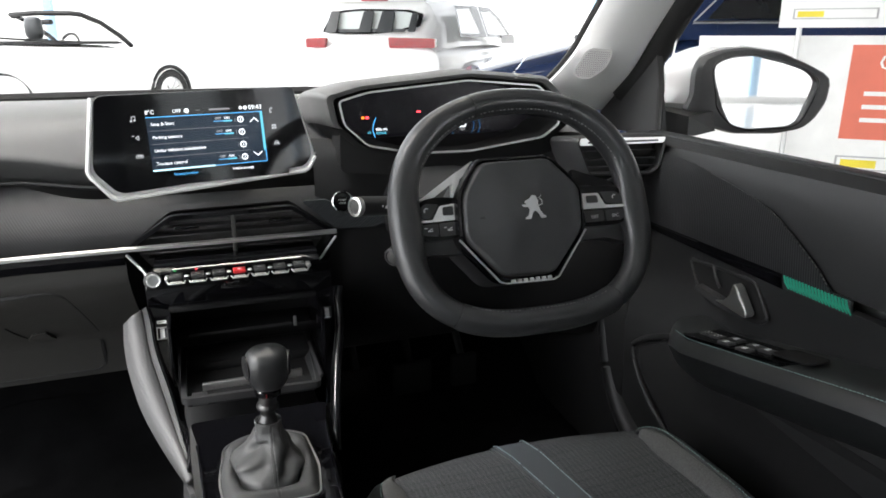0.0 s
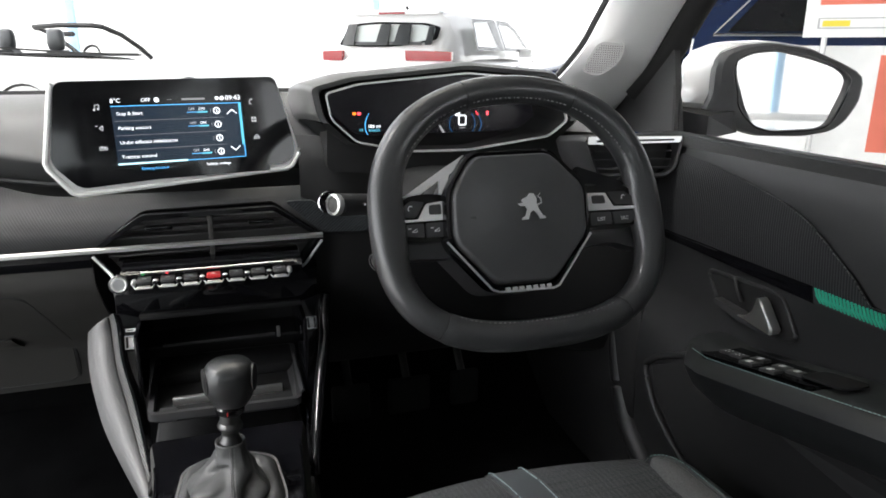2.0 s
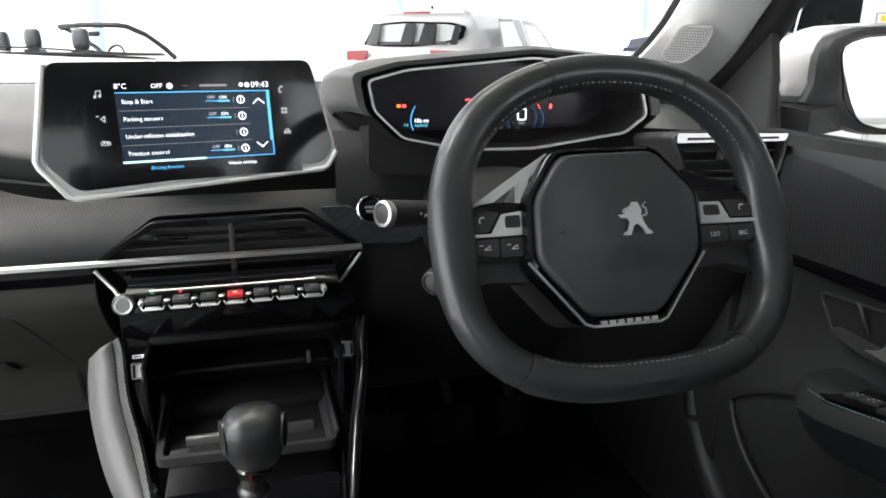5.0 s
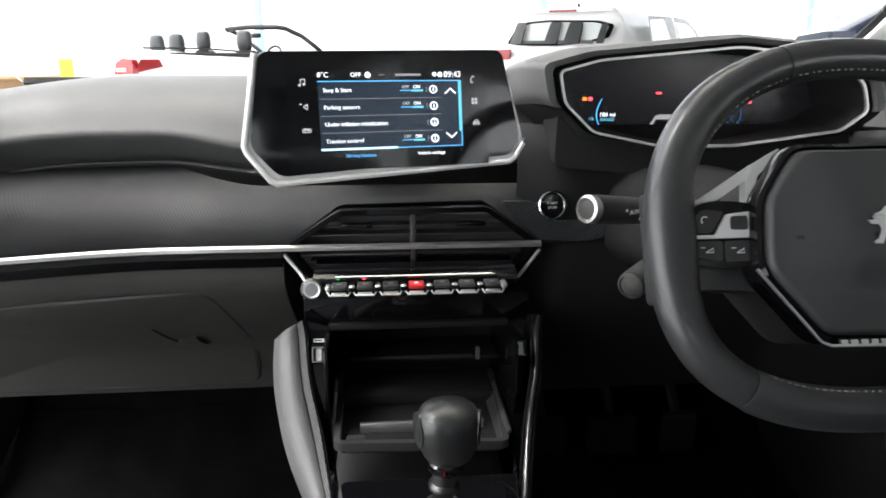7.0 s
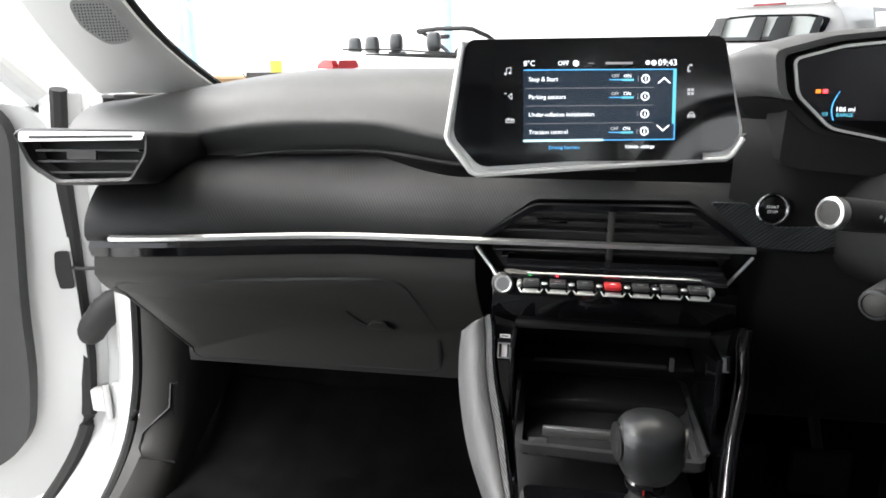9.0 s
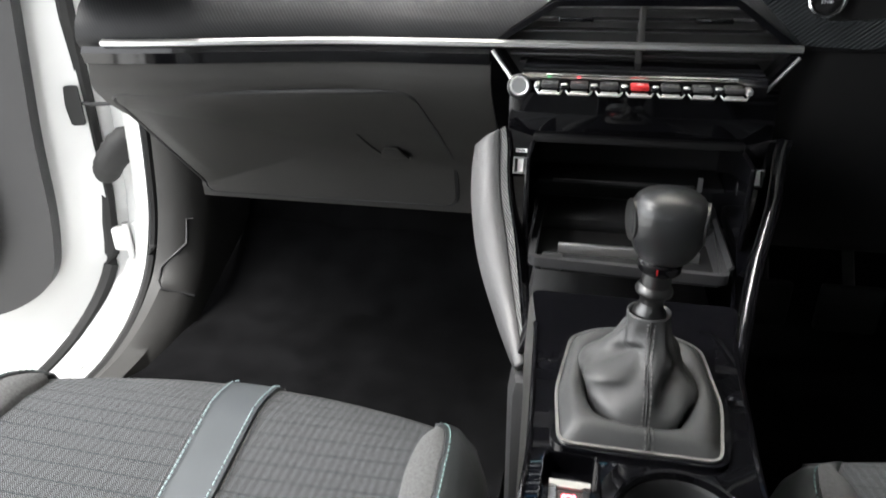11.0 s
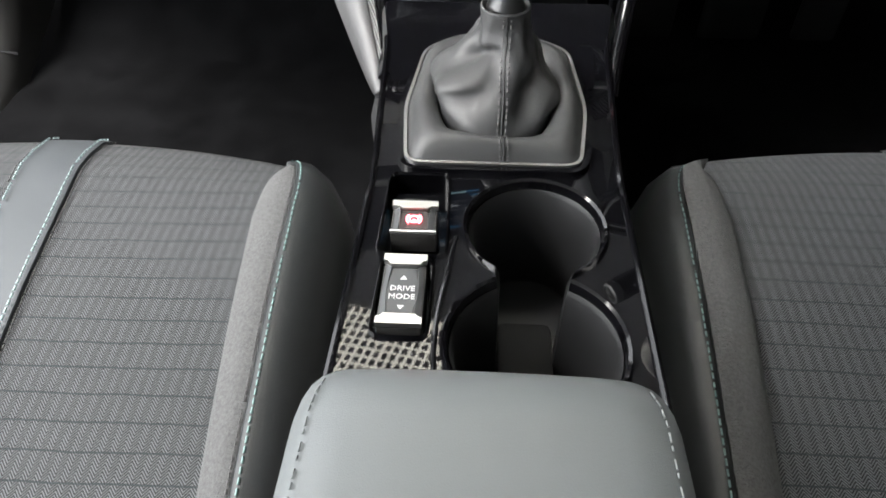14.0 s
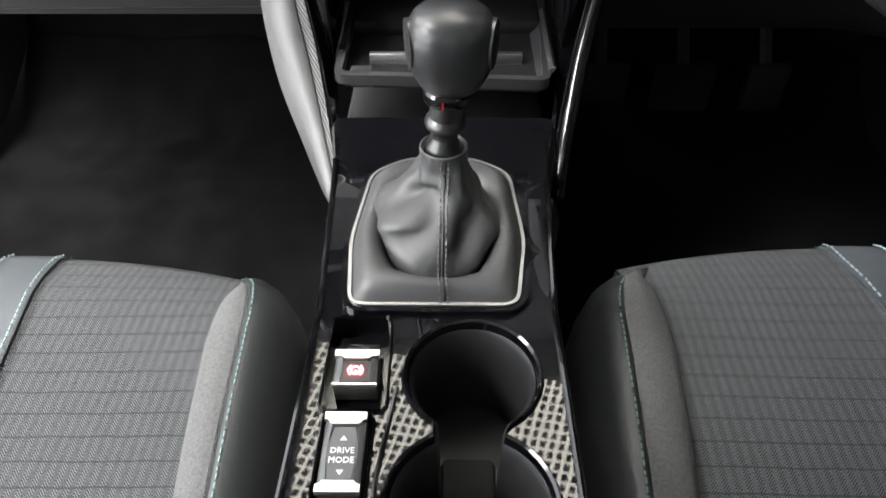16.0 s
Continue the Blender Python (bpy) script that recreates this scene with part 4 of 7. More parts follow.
seam = [Vector(r[1]) for r in rings[10:8 + LIP:2]]
front = [Vector(r[1]) for r in rings[:7]]
for run in (seam, front):
    for d in (-1, 1):
        stitches([v + Vector((0.0022 * d, -0.0009, 0.0006)) for v in run], GREYTHREAD, gaiter, 0.0038, 0.0006)
    part("gaiter_seam", tube([v + Vector((0, -0.0002, 0)) for v in run], 0.0007, 5), DARK, gaiter)
lean = Matrix.Translation(neck) @ pose(0, 0, 0, 0, 4, 0)
part("collar", lathe([(0.0, -0.004), (0.0108, -0.004), (0.0114, -0.001), (0.0108, 0.0015), (0.0088, 0.005), (0.008, 0.008), (0.0, 0.008)], lean), LEVERMETAL, lever, "flared dark metal collar")
part("shaft", lathe([(0.0, 0.007), (0.008, 0.007), (0.0082, 0.011), (0.0095, 0.0135), (0.012, 0.0155), (0.0125, 0.0175), (0.0118, 0.0197), (0.0098, 0.0215), (0.0096, 0.034), (0.0, 0.034)], lean), LEVERMETAL, lever, "dark metal lifting collar")
part("shaft_ring", lathe([(0.0, 0.032), (0.0128, 0.032), (0.0142, 0.034), (0.0142, 0.0385), (0.012, 0.041), (0.0, 0.041)], lean), PIANO, lever, "gloss black ring under the knob")
kb = Vector((0.1105, 0.75, 0.769))
rings = []
for i in range(17):
    t = -1 + 2 * i / 16
    zc = 0.0255 * t
    r = (1 - abs(t) ** 4.0) ** (1 / 2.6) if abs(t) < 1 else 0.02
    shape = 1.0 - 0.2 * step01((-t + 0.1) / 1.0)
    ring = []
    for j in range(36):
        a = 2 * math.pi * j / 36
        cx, cy = math.copysign(abs(math.cos(a)) ** 0.82, math.cos(a)), math.copysign(abs(math.sin(a)) ** 0.88, math.sin(a))
        ring.append((kb.x + 0.0245 * r * shape * cx, kb.y + 0.0235 * r * shape * cy, kb.z + zc))
    rings.append(ring)
knob = part("knob", loft(rings), KNOB, lever, "black moulded gear knob")
part("knob_mark", box(kb.x - 0.005, kb.x - 0.004, kb.y - 0.0168, kb.y - 0.015, kb.z - 0.0275, kb.z - 0.0235), REDPLASTIC, knob, "small red mark under the knob")
part("knob_inlay", prism(arc(0, 0, 0.0135, 0, 345, 22), 0.003, 0.0012, m=Matrix.Translation((kb.x - 0.0218, kb.y - 0.003, kb.z + 0.005)) @ pose(0, 0, 0, 90, 0, -78) @ pose(0, 0, -0.001)), LEVERMETAL, knob, "dark metal side inlay")
part("knob_inlay", prism(arc(0, 0, 0.0135, 0, 345, 22), 0.003, 0.0012, m=Matrix.Translation((kb.x + 0.0218, kb.y - 0.003, kb.z + 0.005)) @ pose(0, 0, 0, 90, 0, 78) @ pose(0, 0, -0.001)), LEVERMETAL, knob)

# ---- armrest ----
arm = thing("armrest", "grey leatherette padded centre armrest with stitched edges", "armrest", at=(0.098, 0.32, 0.52))
rings = []
for i in range(30):
    y = 0.509 - 0.33 * (i / 29) ** 1.3
    e = min(1.0, (0.511 - y) / 0.03)
    f = math.sqrt(max(0.0, 1 - (1 - e) ** 2))
    hw = (0.053 + 0.013 * f) + 0.012 * (0.5 - y)
    ht = 0.701 - 0.022 * (1 - f) + 0.006 * step01((0.5 - y) / 0.2)
    lo = 0.655 + 0.012 * (1 - f)
    ring = []
    for cx, cz in ((-0.82, -1), (-0.99, -0.7), (-1.0, -0.2), (-0.99, 0.3), (-0.955, 0.62), (-0.86, 0.84), (-0.65, 0.95), (-0.3, 1.0), (0, 1.01), (0.3, 1.0), (0.65, 0.95), (0.86, 0.84), (0.955, 0.62), (0.99, 0.3), (1.0, -0.2), (0.99, -0.7), (0.82, -1)):
        ring.append((0.098 + hw * cx, y, (ht + lo) / 2 + (ht - lo) / 2 * cz))
    rings.append(ring)
part("pad", loft(rings), ARMSKIN, arm, "smooth grey leatherette pad")
for sg in (0, 1):
    for idx, off in ((5, 0.0006),):
        line = [Vector(r[16 - idx if sg else idx]) + Vector(((0.0006 if sg else -0.0006), 0, off)) for r in rings[2:]]
        stitches(line, ARMTHREAD, arm, 0.0045, 0.0004, 0.72)
part("hinge_box", box(0.045, 0.151, 0.17, 0.47, 0.50, 0.657, 0.01), HARD, arm)


# ---- seats ----
def seat(cx, name, label, lead):
    s = thing(name, label, "car seat", "front seats", at=(cx, 0.5, 0.36))

    def top(u, y):
        """Height of the cushion: u is -1..1 across the cloth."""
        front = 0.80 + lead - 0.025 * u * u
        roll = step01((y - (front - 0.06)) / 0.06) ** 2 * 0.012
        return 0.573 - roll - 0.05 * step01((0.66 - y) / 0.45) + 0.004 * (u * u)

    def fy(u):
        return 0.800 + lead - 0.025 * u * u

    ys = [i / 26 for i in range(27)]

    def half(y):
        return 0.170 + 0.09 * max(0.0, 0.757 - y)

    def strip(u0, u1, n, lift=0.0, back=0.2):
        rws = []
        for i in range(n + 1):
            u = u0 + (u1 - u0) * i / n
            r = []
            for t in ys:
                y = back + (fy(u) - back) * t
                r.append((cx + u * half(y), y, top(u, y) + lift))
            yy = fy(u)
            zt = top(u, yy)
            hw = half(yy)
            r += [(cx + u * hw, yy + 0.010, zt - 0.007 + lift), (cx + u * hw, yy + 0.018, zt - 0.03), (cx + u * hw, yy + 0.014, zt - 0.07), (cx + u * hw, yy - 0.02, zt - 0.13)]
            rws.append(r)
        return rws
    part("cushion", grid(strip(-1.12, 1.12, 32), thick=0.01), CLOTH, s, "grey herringbone seat cushion with thin cross lines")
    # leatherette band running slightly aslant towards the backrest
    rws = []
    for q in range(7):
        f = q / 6
        row = []
        for p in strip(0.0, 0.01, 1, 0.003)[0]:
            a, b = -0.018 + 0.17 * max(0.0, 0.78 - p[1]), 0.028 + 0.13 * max(0.0, 0.78 - p[1])
            off = a + (b - a) * f
            u = off / half(p[1])
            row.append((cx + off, p[1] - 0.025 * u * u, p[2] + 0.004 * u * u))
        rws.append(row)
    band = part("centre_band", grid(rws, thick=0.003), BANDSKIN, s, "slate leatherette centre band")
    for row, sd in ((rws[0], 1), (rws[-1], -1)):
        stitches([Vector(p) + Vector((sd * 0.0025, 0, 0.002)) for p in row], MINT, band, 0.0055, 0.0008)
        stitches([Vector(p) + Vector((-sd * 0.003, 0, -0.001)) for p in row], GREYTHREAD, s, 0.0045, 0.0005, name="cloth_stitching")
    for sg in (-1, 1):
        # raised side bolster: cloth crest with a leather flank outside a stitched seam
        rws, edge = [], []
        tip_x, tip_y, bend = 0.184, 0.760, 0.70
        for y in [0.2 + 0.5 * i / 20 for i in range(20)] + [bend + (tip_y - bend) * math.sin(math.pi / 2 * i / 10) for i in range(11)]:
            f = math.sqrt(max(0.0, 1 - ((y - bend) / (tip_y - bend)) ** 2)) if y > bend else 1.0
            yb = min(y, bend)
            x_out = tip_x + (0.2145 - 0.055 * max(0.0, yb - 0.48) + 0.05 * max(0.0, 0.48 - yb) - tip_x) * f
            x_in = tip_x + (half(yb) + 0.001 - tip_x) * f
            w = x_out - x_in
            z0 = top(0.95, y)
            h = z0 + 0.003 + (0.011 + 0.012 * step01((0.6 - y) / 0.3)) * (0.25 + 0.75 * f)
            rws.append([(cx + sg * x, y, z) for x, z in ((x_in - 0.004 * f, z0 - 0.004), (x_in, z0 + 0.35 * (h - z0)), (x_in + 0.12 * w, z0 + 0.55 * (h - z0)), (x_in + 0.35 * w, z0 + 0.78 * (h - z0)), (x_in + 0.7 * w, h + 0.001), (x_out, h - 0.0005))])
            edge.append(Vector((cx + sg * x_out, y, h - 0.0005)))
        bolster = part("bolster", grid(rws, thick=0.005), BOLSTER, s, "grey melange cloth bolster crest", crease=80)
        fl, seam_line = [], []
        for i, e in enumerate(edge):
            d = (edge[min(i + 1, len(edge) - 1)] - edge[max(i - 1, 0)])
            out = Vector((sg * d.y, -sg * d.x, 0)).normalized() if i < len(edge) - 1 else Vector((0, 1, 0))
            k_ = 1 - 0.45 * max(0.0, out.y)
            fl.append([e + out * (a * k_) + Vector((0, 0, b)) for a, b in ((-0.001, 0.0), (0.001, 0.0022), (0.006, 0.0022), (0.016, -0.003), (0.027, -0.018), (0.035, -0.045), (0.040, -0.09), (0.04, -0.16), (0.03, -0.2))])
            seam_line.append(e + out * 0.0035 + Vector((0, 0, 0.0028)))
        part("flank", grid(fl, thick=0.006), SIDESKIN, s, "black leatherette seat flank", crease=120)
        stitches(seam_line, TEAL, s, 0.0052, 0.00065, name="stitching")
        stitches([e + Vector((-sg * 0.0022, 0, 0.0012)) for e in edge[:-3]], GREYTHREAD, bolster, 0.004, 0.0004)
    part("under_frame", box(cx - 0.17, cx + 0.17, 0.22, 0.74, 0.36, 0.47, 0.02), DARK, s)
    # backrest, reclined
    rings = []
    for i in range(12):
        h = i / 11
        y, z = 0.10 - 0.30 * h, 0.50 + 0.62 * h
        w = 0.23 - 0.05 * h ** 3
        rings.append([(cx + w * a, y + b, z) for a, b in ((-1, -0.05), (-1, 0.03), (-0.85, 0.055), (-0.6, 0.02), (0, 0.012), (0.6, 0.02), (0.85, 0.055), (1, 0.03), (1, -0.05), (0, -0.07))])
    part("backrest", loft(rings), CLOTH, s)
    part("headrest", box(cx - 0.12, cx + 0.12, -0.30, -0.20, 1.14, 1.32, 0.03, 3), SIDESKIN, s)
    return s


seat(-0.232, "passenger_seat", "grey herringbone cloth front seat with teal stitched bolsters", -0.005)
seat(0.432, "driver_seat", "grey herringbone cloth front seat beside the steering wheel", 0.012)


# ---- touch screen ----
scr = thing("touch_screen", "central touch screen in silver frame showing a settings menu", "touch screen", at=(0.07, 1.0, 0.92))
S = frontal(0.07, 1.0, 0.985, 13, 8)
fo = round_poly([(-0.142, -0.029), (-0.1155, -0.0635), (0.138, -0.051), (0.1525, -0.03), (0.129, 0.067), (-0.125, 0.064)], 0.012)
gl = round_poly([(-0.1365, -0.026), (-0.1105, -0.0562), (0.1350, -0.0440), (0.1472, -0.028), (0.1280, 0.0665), (-0.1222, 0.0635)], 0.010)
part("housing", prism(fo, 0.022, 0.004, m=S @ pose(0, 0, -0.026)), HARD, scr, "black screen housing")
part("silver_frame", prism(fo, 0.004, 0.0015, m=S @ pose(0, 0, -0.005)), SILVERPAINT, scr, "satin silver frame")
part("bright_edge", tube([S @ Vector((x, y, -0.001)) for x, y in ((-0.1255, 0.062), (-0.1415, -0.026), (-0.1395, -0.032), (-0.1185, -0.060), (-0.113, -0.063), (0.135, -0.0512), (0.141, -0.0475), (0.1515, -0.032), (0.1515, -0.027))], 0.0032, 8), SILVERPAINT, scr, "bright lower edge of the frame")
panel = part("glass_panel", prism(gl, 0.0022, 0.0008, m=S @ pose(0, 0, -0.0005)), PIANO, scr, "gloss black glass")
ST = S @ pose(0, 0, 0.0019)


def bar(x0, x1, y0, y1, mat, parent, name="menu_bar", z=0.0, h=0.0002, M=None):
    return part(name, prism([(x0, y0), (x1, y0), (x1, y1), (x0, y1)], h, m=(M or ST) @ pose(0, 0, z)), mat, parent, smooth=False)


bar(-0.098, 0.11, -0.052, 0.061, material("screen_black", (0.006, 0.006, 0.007), 0.1), panel, "display_border", 0.0, 0.0001)
L, R, B, T = -0.068, 0.081, -0.032, 0.0345
bar(L, R, B, T, DISPLAY, panel, "display", 0.0003)
bar(L, R, T, T + 0.0009, BLUELIT, panel, z=0.0006)
bar(L, R, B - 0.0002, B + 0.0006, BLUELIT, panel, z=0.0006)
bar(L, L + 0.078, B - 0.0006, B + 0.0014, PALELIT, panel, z=0.0009)
bar(R - 0.0032, R, B + 0.015, T, CYANLIT, panel, "scroll_bar", 0.0007)
bar(R - 0.001, R, B, B + 0.015, BLUELIT, panel, "scroll_bar", 0.0007)
rowh = (T - B) / 4
names = ("Stop & Start", "Parking sensors", "Under-inflation initialization", "Traction control")
for i, nm in enumerate(names):
    y = T - (i + 0.5) * rowh
    words(nm, 0.0057, WHITELIT, ST @ pose(L + 0.005, y, 0.0008), panel)
    if i:
        bar(L + 0.002, R - 0.022, T - i * rowh - 0.0002, T - i * rowh + 0.0002, GREYLIT, panel, "row_line", 0.0006)
    if i != 2:
        words("OFF", 0.0044, ICONLIT, ST @ pose(0.0172, y + 0.0026, 0.0008), panel)
        words("ON", 0.0046, WHITELIT, ST @ pose(0.0292, y + 0.0026, 0.0008), panel)
        bar(0.0153, 0.0275, y - 0.0012, y - 0.0004, BLUELIT, panel, "slider", 0.0007)
        bar(0.0275, 0.0393, y - 0.002, y + 0.0, CYANLIT, panel, "slider", 0.0008)
    for k in (-1, 0, 1):
        bar(0.0431, 0.0438, y + 0.0018 * k - 0.0004, y + 0.0018 * k + 0.0004, ICONLIT, panel, "row_dot", 0.0007)
    part("info_dot", ring_frame(arc(0, 0, 0.0042, 0, 345, 20), arc(0, 0, 0.0030, 0, 345, 20), 0.0002, ST @ pose(0.0506, y, 0.0007)), WHITELIT, panel)
    bar(0.0500, 0.0512, y - 0.0019, y + 0.0008, WHITELIT, panel, "info_mark", 0.001)
    bar(0.0500, 0.0512, y + 0.0013, y + 0.0021, WHITELIT, panel, "info_mark", 0.001)
for y, s in ((T - 0.009, 1), (B + 0.010, -1)):
    part("arrow", prism([(-0.006, -0.003 * s), (0, 0.0022 * s), (0.006, -0.003 * s), (0.006, -0.0045 * s), (0, 0.0004 * s), (-0.006, -0.0045 * s)][::s], 0.0002, m=ST @ pose(0.069, y, 0.0008)), WHITELIT, panel)
words("8°C", 0.007, WHITELIT, ST @ pose(L, T + 0.0065, 0.0004), panel)
words("OFF", 0.0062, WHITELIT, ST @ pose(-0.035, T + 0.0065, 0.0004), panel)
part("fan_symbol", prism(arc(0, 0, 0.003, 0, 330, 8), 0.0002, m=ST @ pose(-0.0175, T + 0.0065, 0.0004)), WHITELIT, panel)
bar(-0.006, 0.0, T + 0.0062, T + 0.0068, GREYLIT, panel, z=0.0004)
bar(0.011, 0.038, T + 0.0054, T + 0.0076, GREYLIT, panel, "station_bar", 0.0004)
part("status_symbol", prism(arc(0, 0, 0.0022, 0, 330, 10), 0.0002, m=ST @ pose(0.0525, T + 0.0068, 0.0004)), WHITELIT, panel)
part("status_symbol", prism(arc(0, 0, 0.0026, 0, 330, 10), 0.0002, m=ST @ pose(0.0585, T + 0.0066, 0.0004)), WHITELIT, panel)
words("09:43", 0.0086, WHITELIT, ST @ pose(0.0625, T + 0.0065, 0.0004), panel)
words("Driving function", 0.0047, BLUELIT, ST @ pose(-0.028, B - 0.0065, 0.0006), panel, align="CENTER")
words("Vehicle settings", 0.0047, WHITELIT, ST @ pose(0.0463, B - 0.0065, 0.0006), panel, align="CENTER")
# touch symbols down both sides: note, arrow, seat settings; handset, tiles, car


def symbol(x, y, shapes):
    for pts in shapes:
        part("touch_symbol", prism(pts, 0.0002, m=ST @ pose(x, y, 0.0004)), ICONLIT, panel, smooth=False)


def rect(x0, x1, y0, y1):
    return [(x0, y0), (x1, y0), (x1, y1), (x0, y1)]


symbol(-0.083, 0.034, [rect(-0.0016, -0.0009, -0.0022, 0.003), rect(0.0026, 0.0033, -0.0014, 0.0036), [(-0.0016, 0.0024), (0.0033, 0.003), (0.0033, 0.0038), (-0.0016, 0.0032)], arc(-0.0022, -0.0024, 0.0013, 0, 330, 9), arc(0.002, -0.0016, 0.0013, 0, 330, 9)])
symbol(-0.082, 0.011, [[(-0.0014, -0.0002), (0.0034, 0.003), (0.0027, 0.001)], [(-0.0014, -0.0002), (0.0026, -0.0034), (0.0034, -0.0032), (0.0004, -0.0004)], rect(0.0026, 0.0033, -0.0032, 0.0026), rect(-0.0045, -0.002, 0.0018, 0.0028)])
symbol(-0.081, -0.012, [rect(-0.0042, 0.0042, -0.0022, -0.0014), rect(-0.0042, -0.0034, -0.0014, 0.0016), rect(0.0034, 0.0042, -0.0014, 0.0016), arc(-0.0014, 0.001, 0.0014, 0, 330, 9), arc(0.0016, 0.0006, 0.0014, 0, 330, 9)])
symbol(0.094, 0.036, [[(-0.0022, -0.0036), (-0.0012, -0.0036), (-0.0008, 0.0006), (-0.0002, 0.0022), (-0.001, 0.0026), (-0.0024, 0.0004)], rect(-0.0004, 0.0024, 0.0018, 0.0036), rect(-0.0012, 0.0008, -0.0038, -0.0024)])
symbol(0.0955, 0.0135, [rect(a, a + 0.0026, b, b + 0.0026) for a in (-0.003, 0.0006) for b in (-0.003, 0.0006)])
symbol(0.097, -0.0085, [rect(-0.0036, 0.0036, -0.0006, 0.0004), [(-0.0026, 0.0004), (-0.0018, 0.0004), (-0.0010, 0.0022), (-0.0016, 0.0028)], [(0.0018, 0.0004), (0.0026, 0.0004), (0.0016, 0.0028), (0.0010, 0.0022)], rect(-0.0016, 0.0016, 0.0021, 0.0028), rect(-0.0036, -0.0026, -0.0028, -0.0006), rect(0.0026, 0.0036, -0.0028, -0.0006), rect(-0.0026, 0.0026, -0.0022, -0.0014)])
part("screen_foot", loft([[(0.07 + dx, 1.085 + dy, 0.96 + dz) for dx, dy, dz in ((-0.06, 0, 0), (0.06, 0, 0), (0.06, 0.05, 0.0), (-0.06, 0.05, 0))], [(0.07 + dx, 1.14 + dy, 0.90 + dz) for dx, dy, dz in ((-0.06, 0, 0), (0.06, 0, 0), (0.06, 0.05, 0.0), (-0.06, 0.05, 0))]]), DARK, scr)

# ---- instrument cluster ----
clus = thing("instrument_cluster", "hooded digital instrument cluster with silver outline", "instrument cluster", at=(0.43, 1.1, 0.94))
co = round_poly([(0.262, 0.995), (0.296, 0.963), (0.37, 0.948), (0.46, 0.947), (0.584, 0.963), (0.614, 0.985), (0.605, 1.015), (0.572, 1.046), (0.454, 1.056), (0.30, 1.042), (0.255, 1.03)], 0.008)
ci = inset_poly(co, 0.0026)
C = frontal(0, 1.032, 0)
part("silver_outline", ring_frame(co, ci, 0.004, C), DIALMETAL, clus, "satin silver outline")
cm = Vector((0.435, 1.0))


def scaled(poly, s, dz=0.0):
    return [(cm.x + (x - cm.x) * s, cm.y + (z - cm.y) * s + dz) for x, z in poly]


def hood_ring(s, d, y):
    return [(x, y, z) for x, z in scaled(co, s, d)]


# hood coloured as the light falls: charcoal brow, shade-black recess and underside
k0 = next(i for i in range(len(co)) if co[i][1] > 0.983 >= co[i - 1][1])
over = [(k0 + i) % len(co) for i in range(len(co)) if co[(k0 + i) % len(co)][1] > 0.983]
under = [(over[-1] + i) % len(co) for i in range(len(co) - len(over) + 2)]
brow = [hood_ring(*v) for v in ((1.04, 0.001, 1.033), (1.05, 0.0015, 1.0275), (1.10, 0.0035, 1.026), (1.145, 0.005, 1.045), (1.18, 0.003, 1.10), (1.18, -0.004, 1.18), (1.14, -0.025, 1.30))]
chin = [hood_ring(*v) for v in ((1.04, 0.001, 1.033), (1.11, 0.002, 1.034), (1.145, 0.003, 1.05), (1.18, 0.003, 1.10), (1.18, -0.004, 1.18))]
part("hood", grid([[r[i] for i in over] for r in brow]), SOFT, clus, "charcoal soft-touch hood over the instruments")
part("hood_shade", grid([[r[i] for i in under] for r in chin]), MATTE, clus, "lower hood coloured black for its shade")
part("hood_recess", grid([hood_ring(*v) for v in ((1.0, 0, 1.031), (1.008, 0, 1.038), (1.034, 0.001, 1.039), (1.041, 0.001, 1.032))], closed=True), MATTE, clus, "recess coloured black for its shade round the silver outline")
part("funnel", grid([[(x, y, z) for x, z in scaled(ci, s)] for s, y in ((1.0, 1.034), (0.97, 1.06), (0.93, 1.115))], closed=True), MATTE, clus)
cp = part("cluster_screen", prism(scaled(ci, 0.96), 0.003, m=frontal(0, 1.12, 0)), CLUSTERLIT, clus, "dim blue cluster display")
CT = frontal(0, 1.1165, 0)


def cbar(x0, x1, z0, z1, mat, name="cluster_mark"):
    return part(name, prism([(x0, z0), (x1, z0), (x1, z1), (x0, z1)], 0.0004, m=CT), mat, cp, smooth=False)


zero_o = round_poly([(-0.0065, -0.008), (0.0065, -0.008), (0.0065, 0.008), (-0.0065, 0.008)], 0.003, 3)
part("speed_digit", ring_frame(zero_o, inset_poly(zero_o, 0.0018), 0.0004, CT @ pose(0.4785, 0.982, 0)), WHITELIT, cp, "white zero speed reading")
part("cluster_mark", prism(arc(0.470, 0.9925, 0.0042, 0, 340, 14), 0.0004, m=CT), WHITELIT, cp)
words("mph", 0.0055, GREYLIT, CT @ pose(0.4785, 0.971, 0), cp, align="CENTER")
words("758 mi", 0.0055, CYANLIT, CT @ pose(0.472, 0.960, 0), cp, align="CENTER")
words("186 mi", 0.0072, WHITELIT, CT @ pose(0.340, 0.976, 0), cp, align="CENTER")
words("RANGE", 0.0052, CYANLIT, CT @ pose(0.340, 0.970, 0), cp, align="CENTER")
words("1/2", 0.005, CYANLIT, CT @ pose(0.320, 0.971, 0), cp, align="CENTER")
part("gauge_arc", tube([(0.332 - 0.006 * math.sin(math.pi * i / 8), 1.116, 0.995 - 0.036 * i / 8) for i in range(9)], 0.0006, 5), BLUELIT, cp)
part("gauge_arc", tube([(0.501 + 0.009 * math.sin(math.pi * i / 8), 1.116, 0.994 - 0.038 * i / 8) for i in range(9)], 0.0005, 5), BLUEDIM, cp)
part("gauge_tip", tube([(0.500 + 0.002 * i, 1.1155, 0.9955 - 0.003 * i) for i in range(3)], 0.0006, 5), REDLIT, cp)
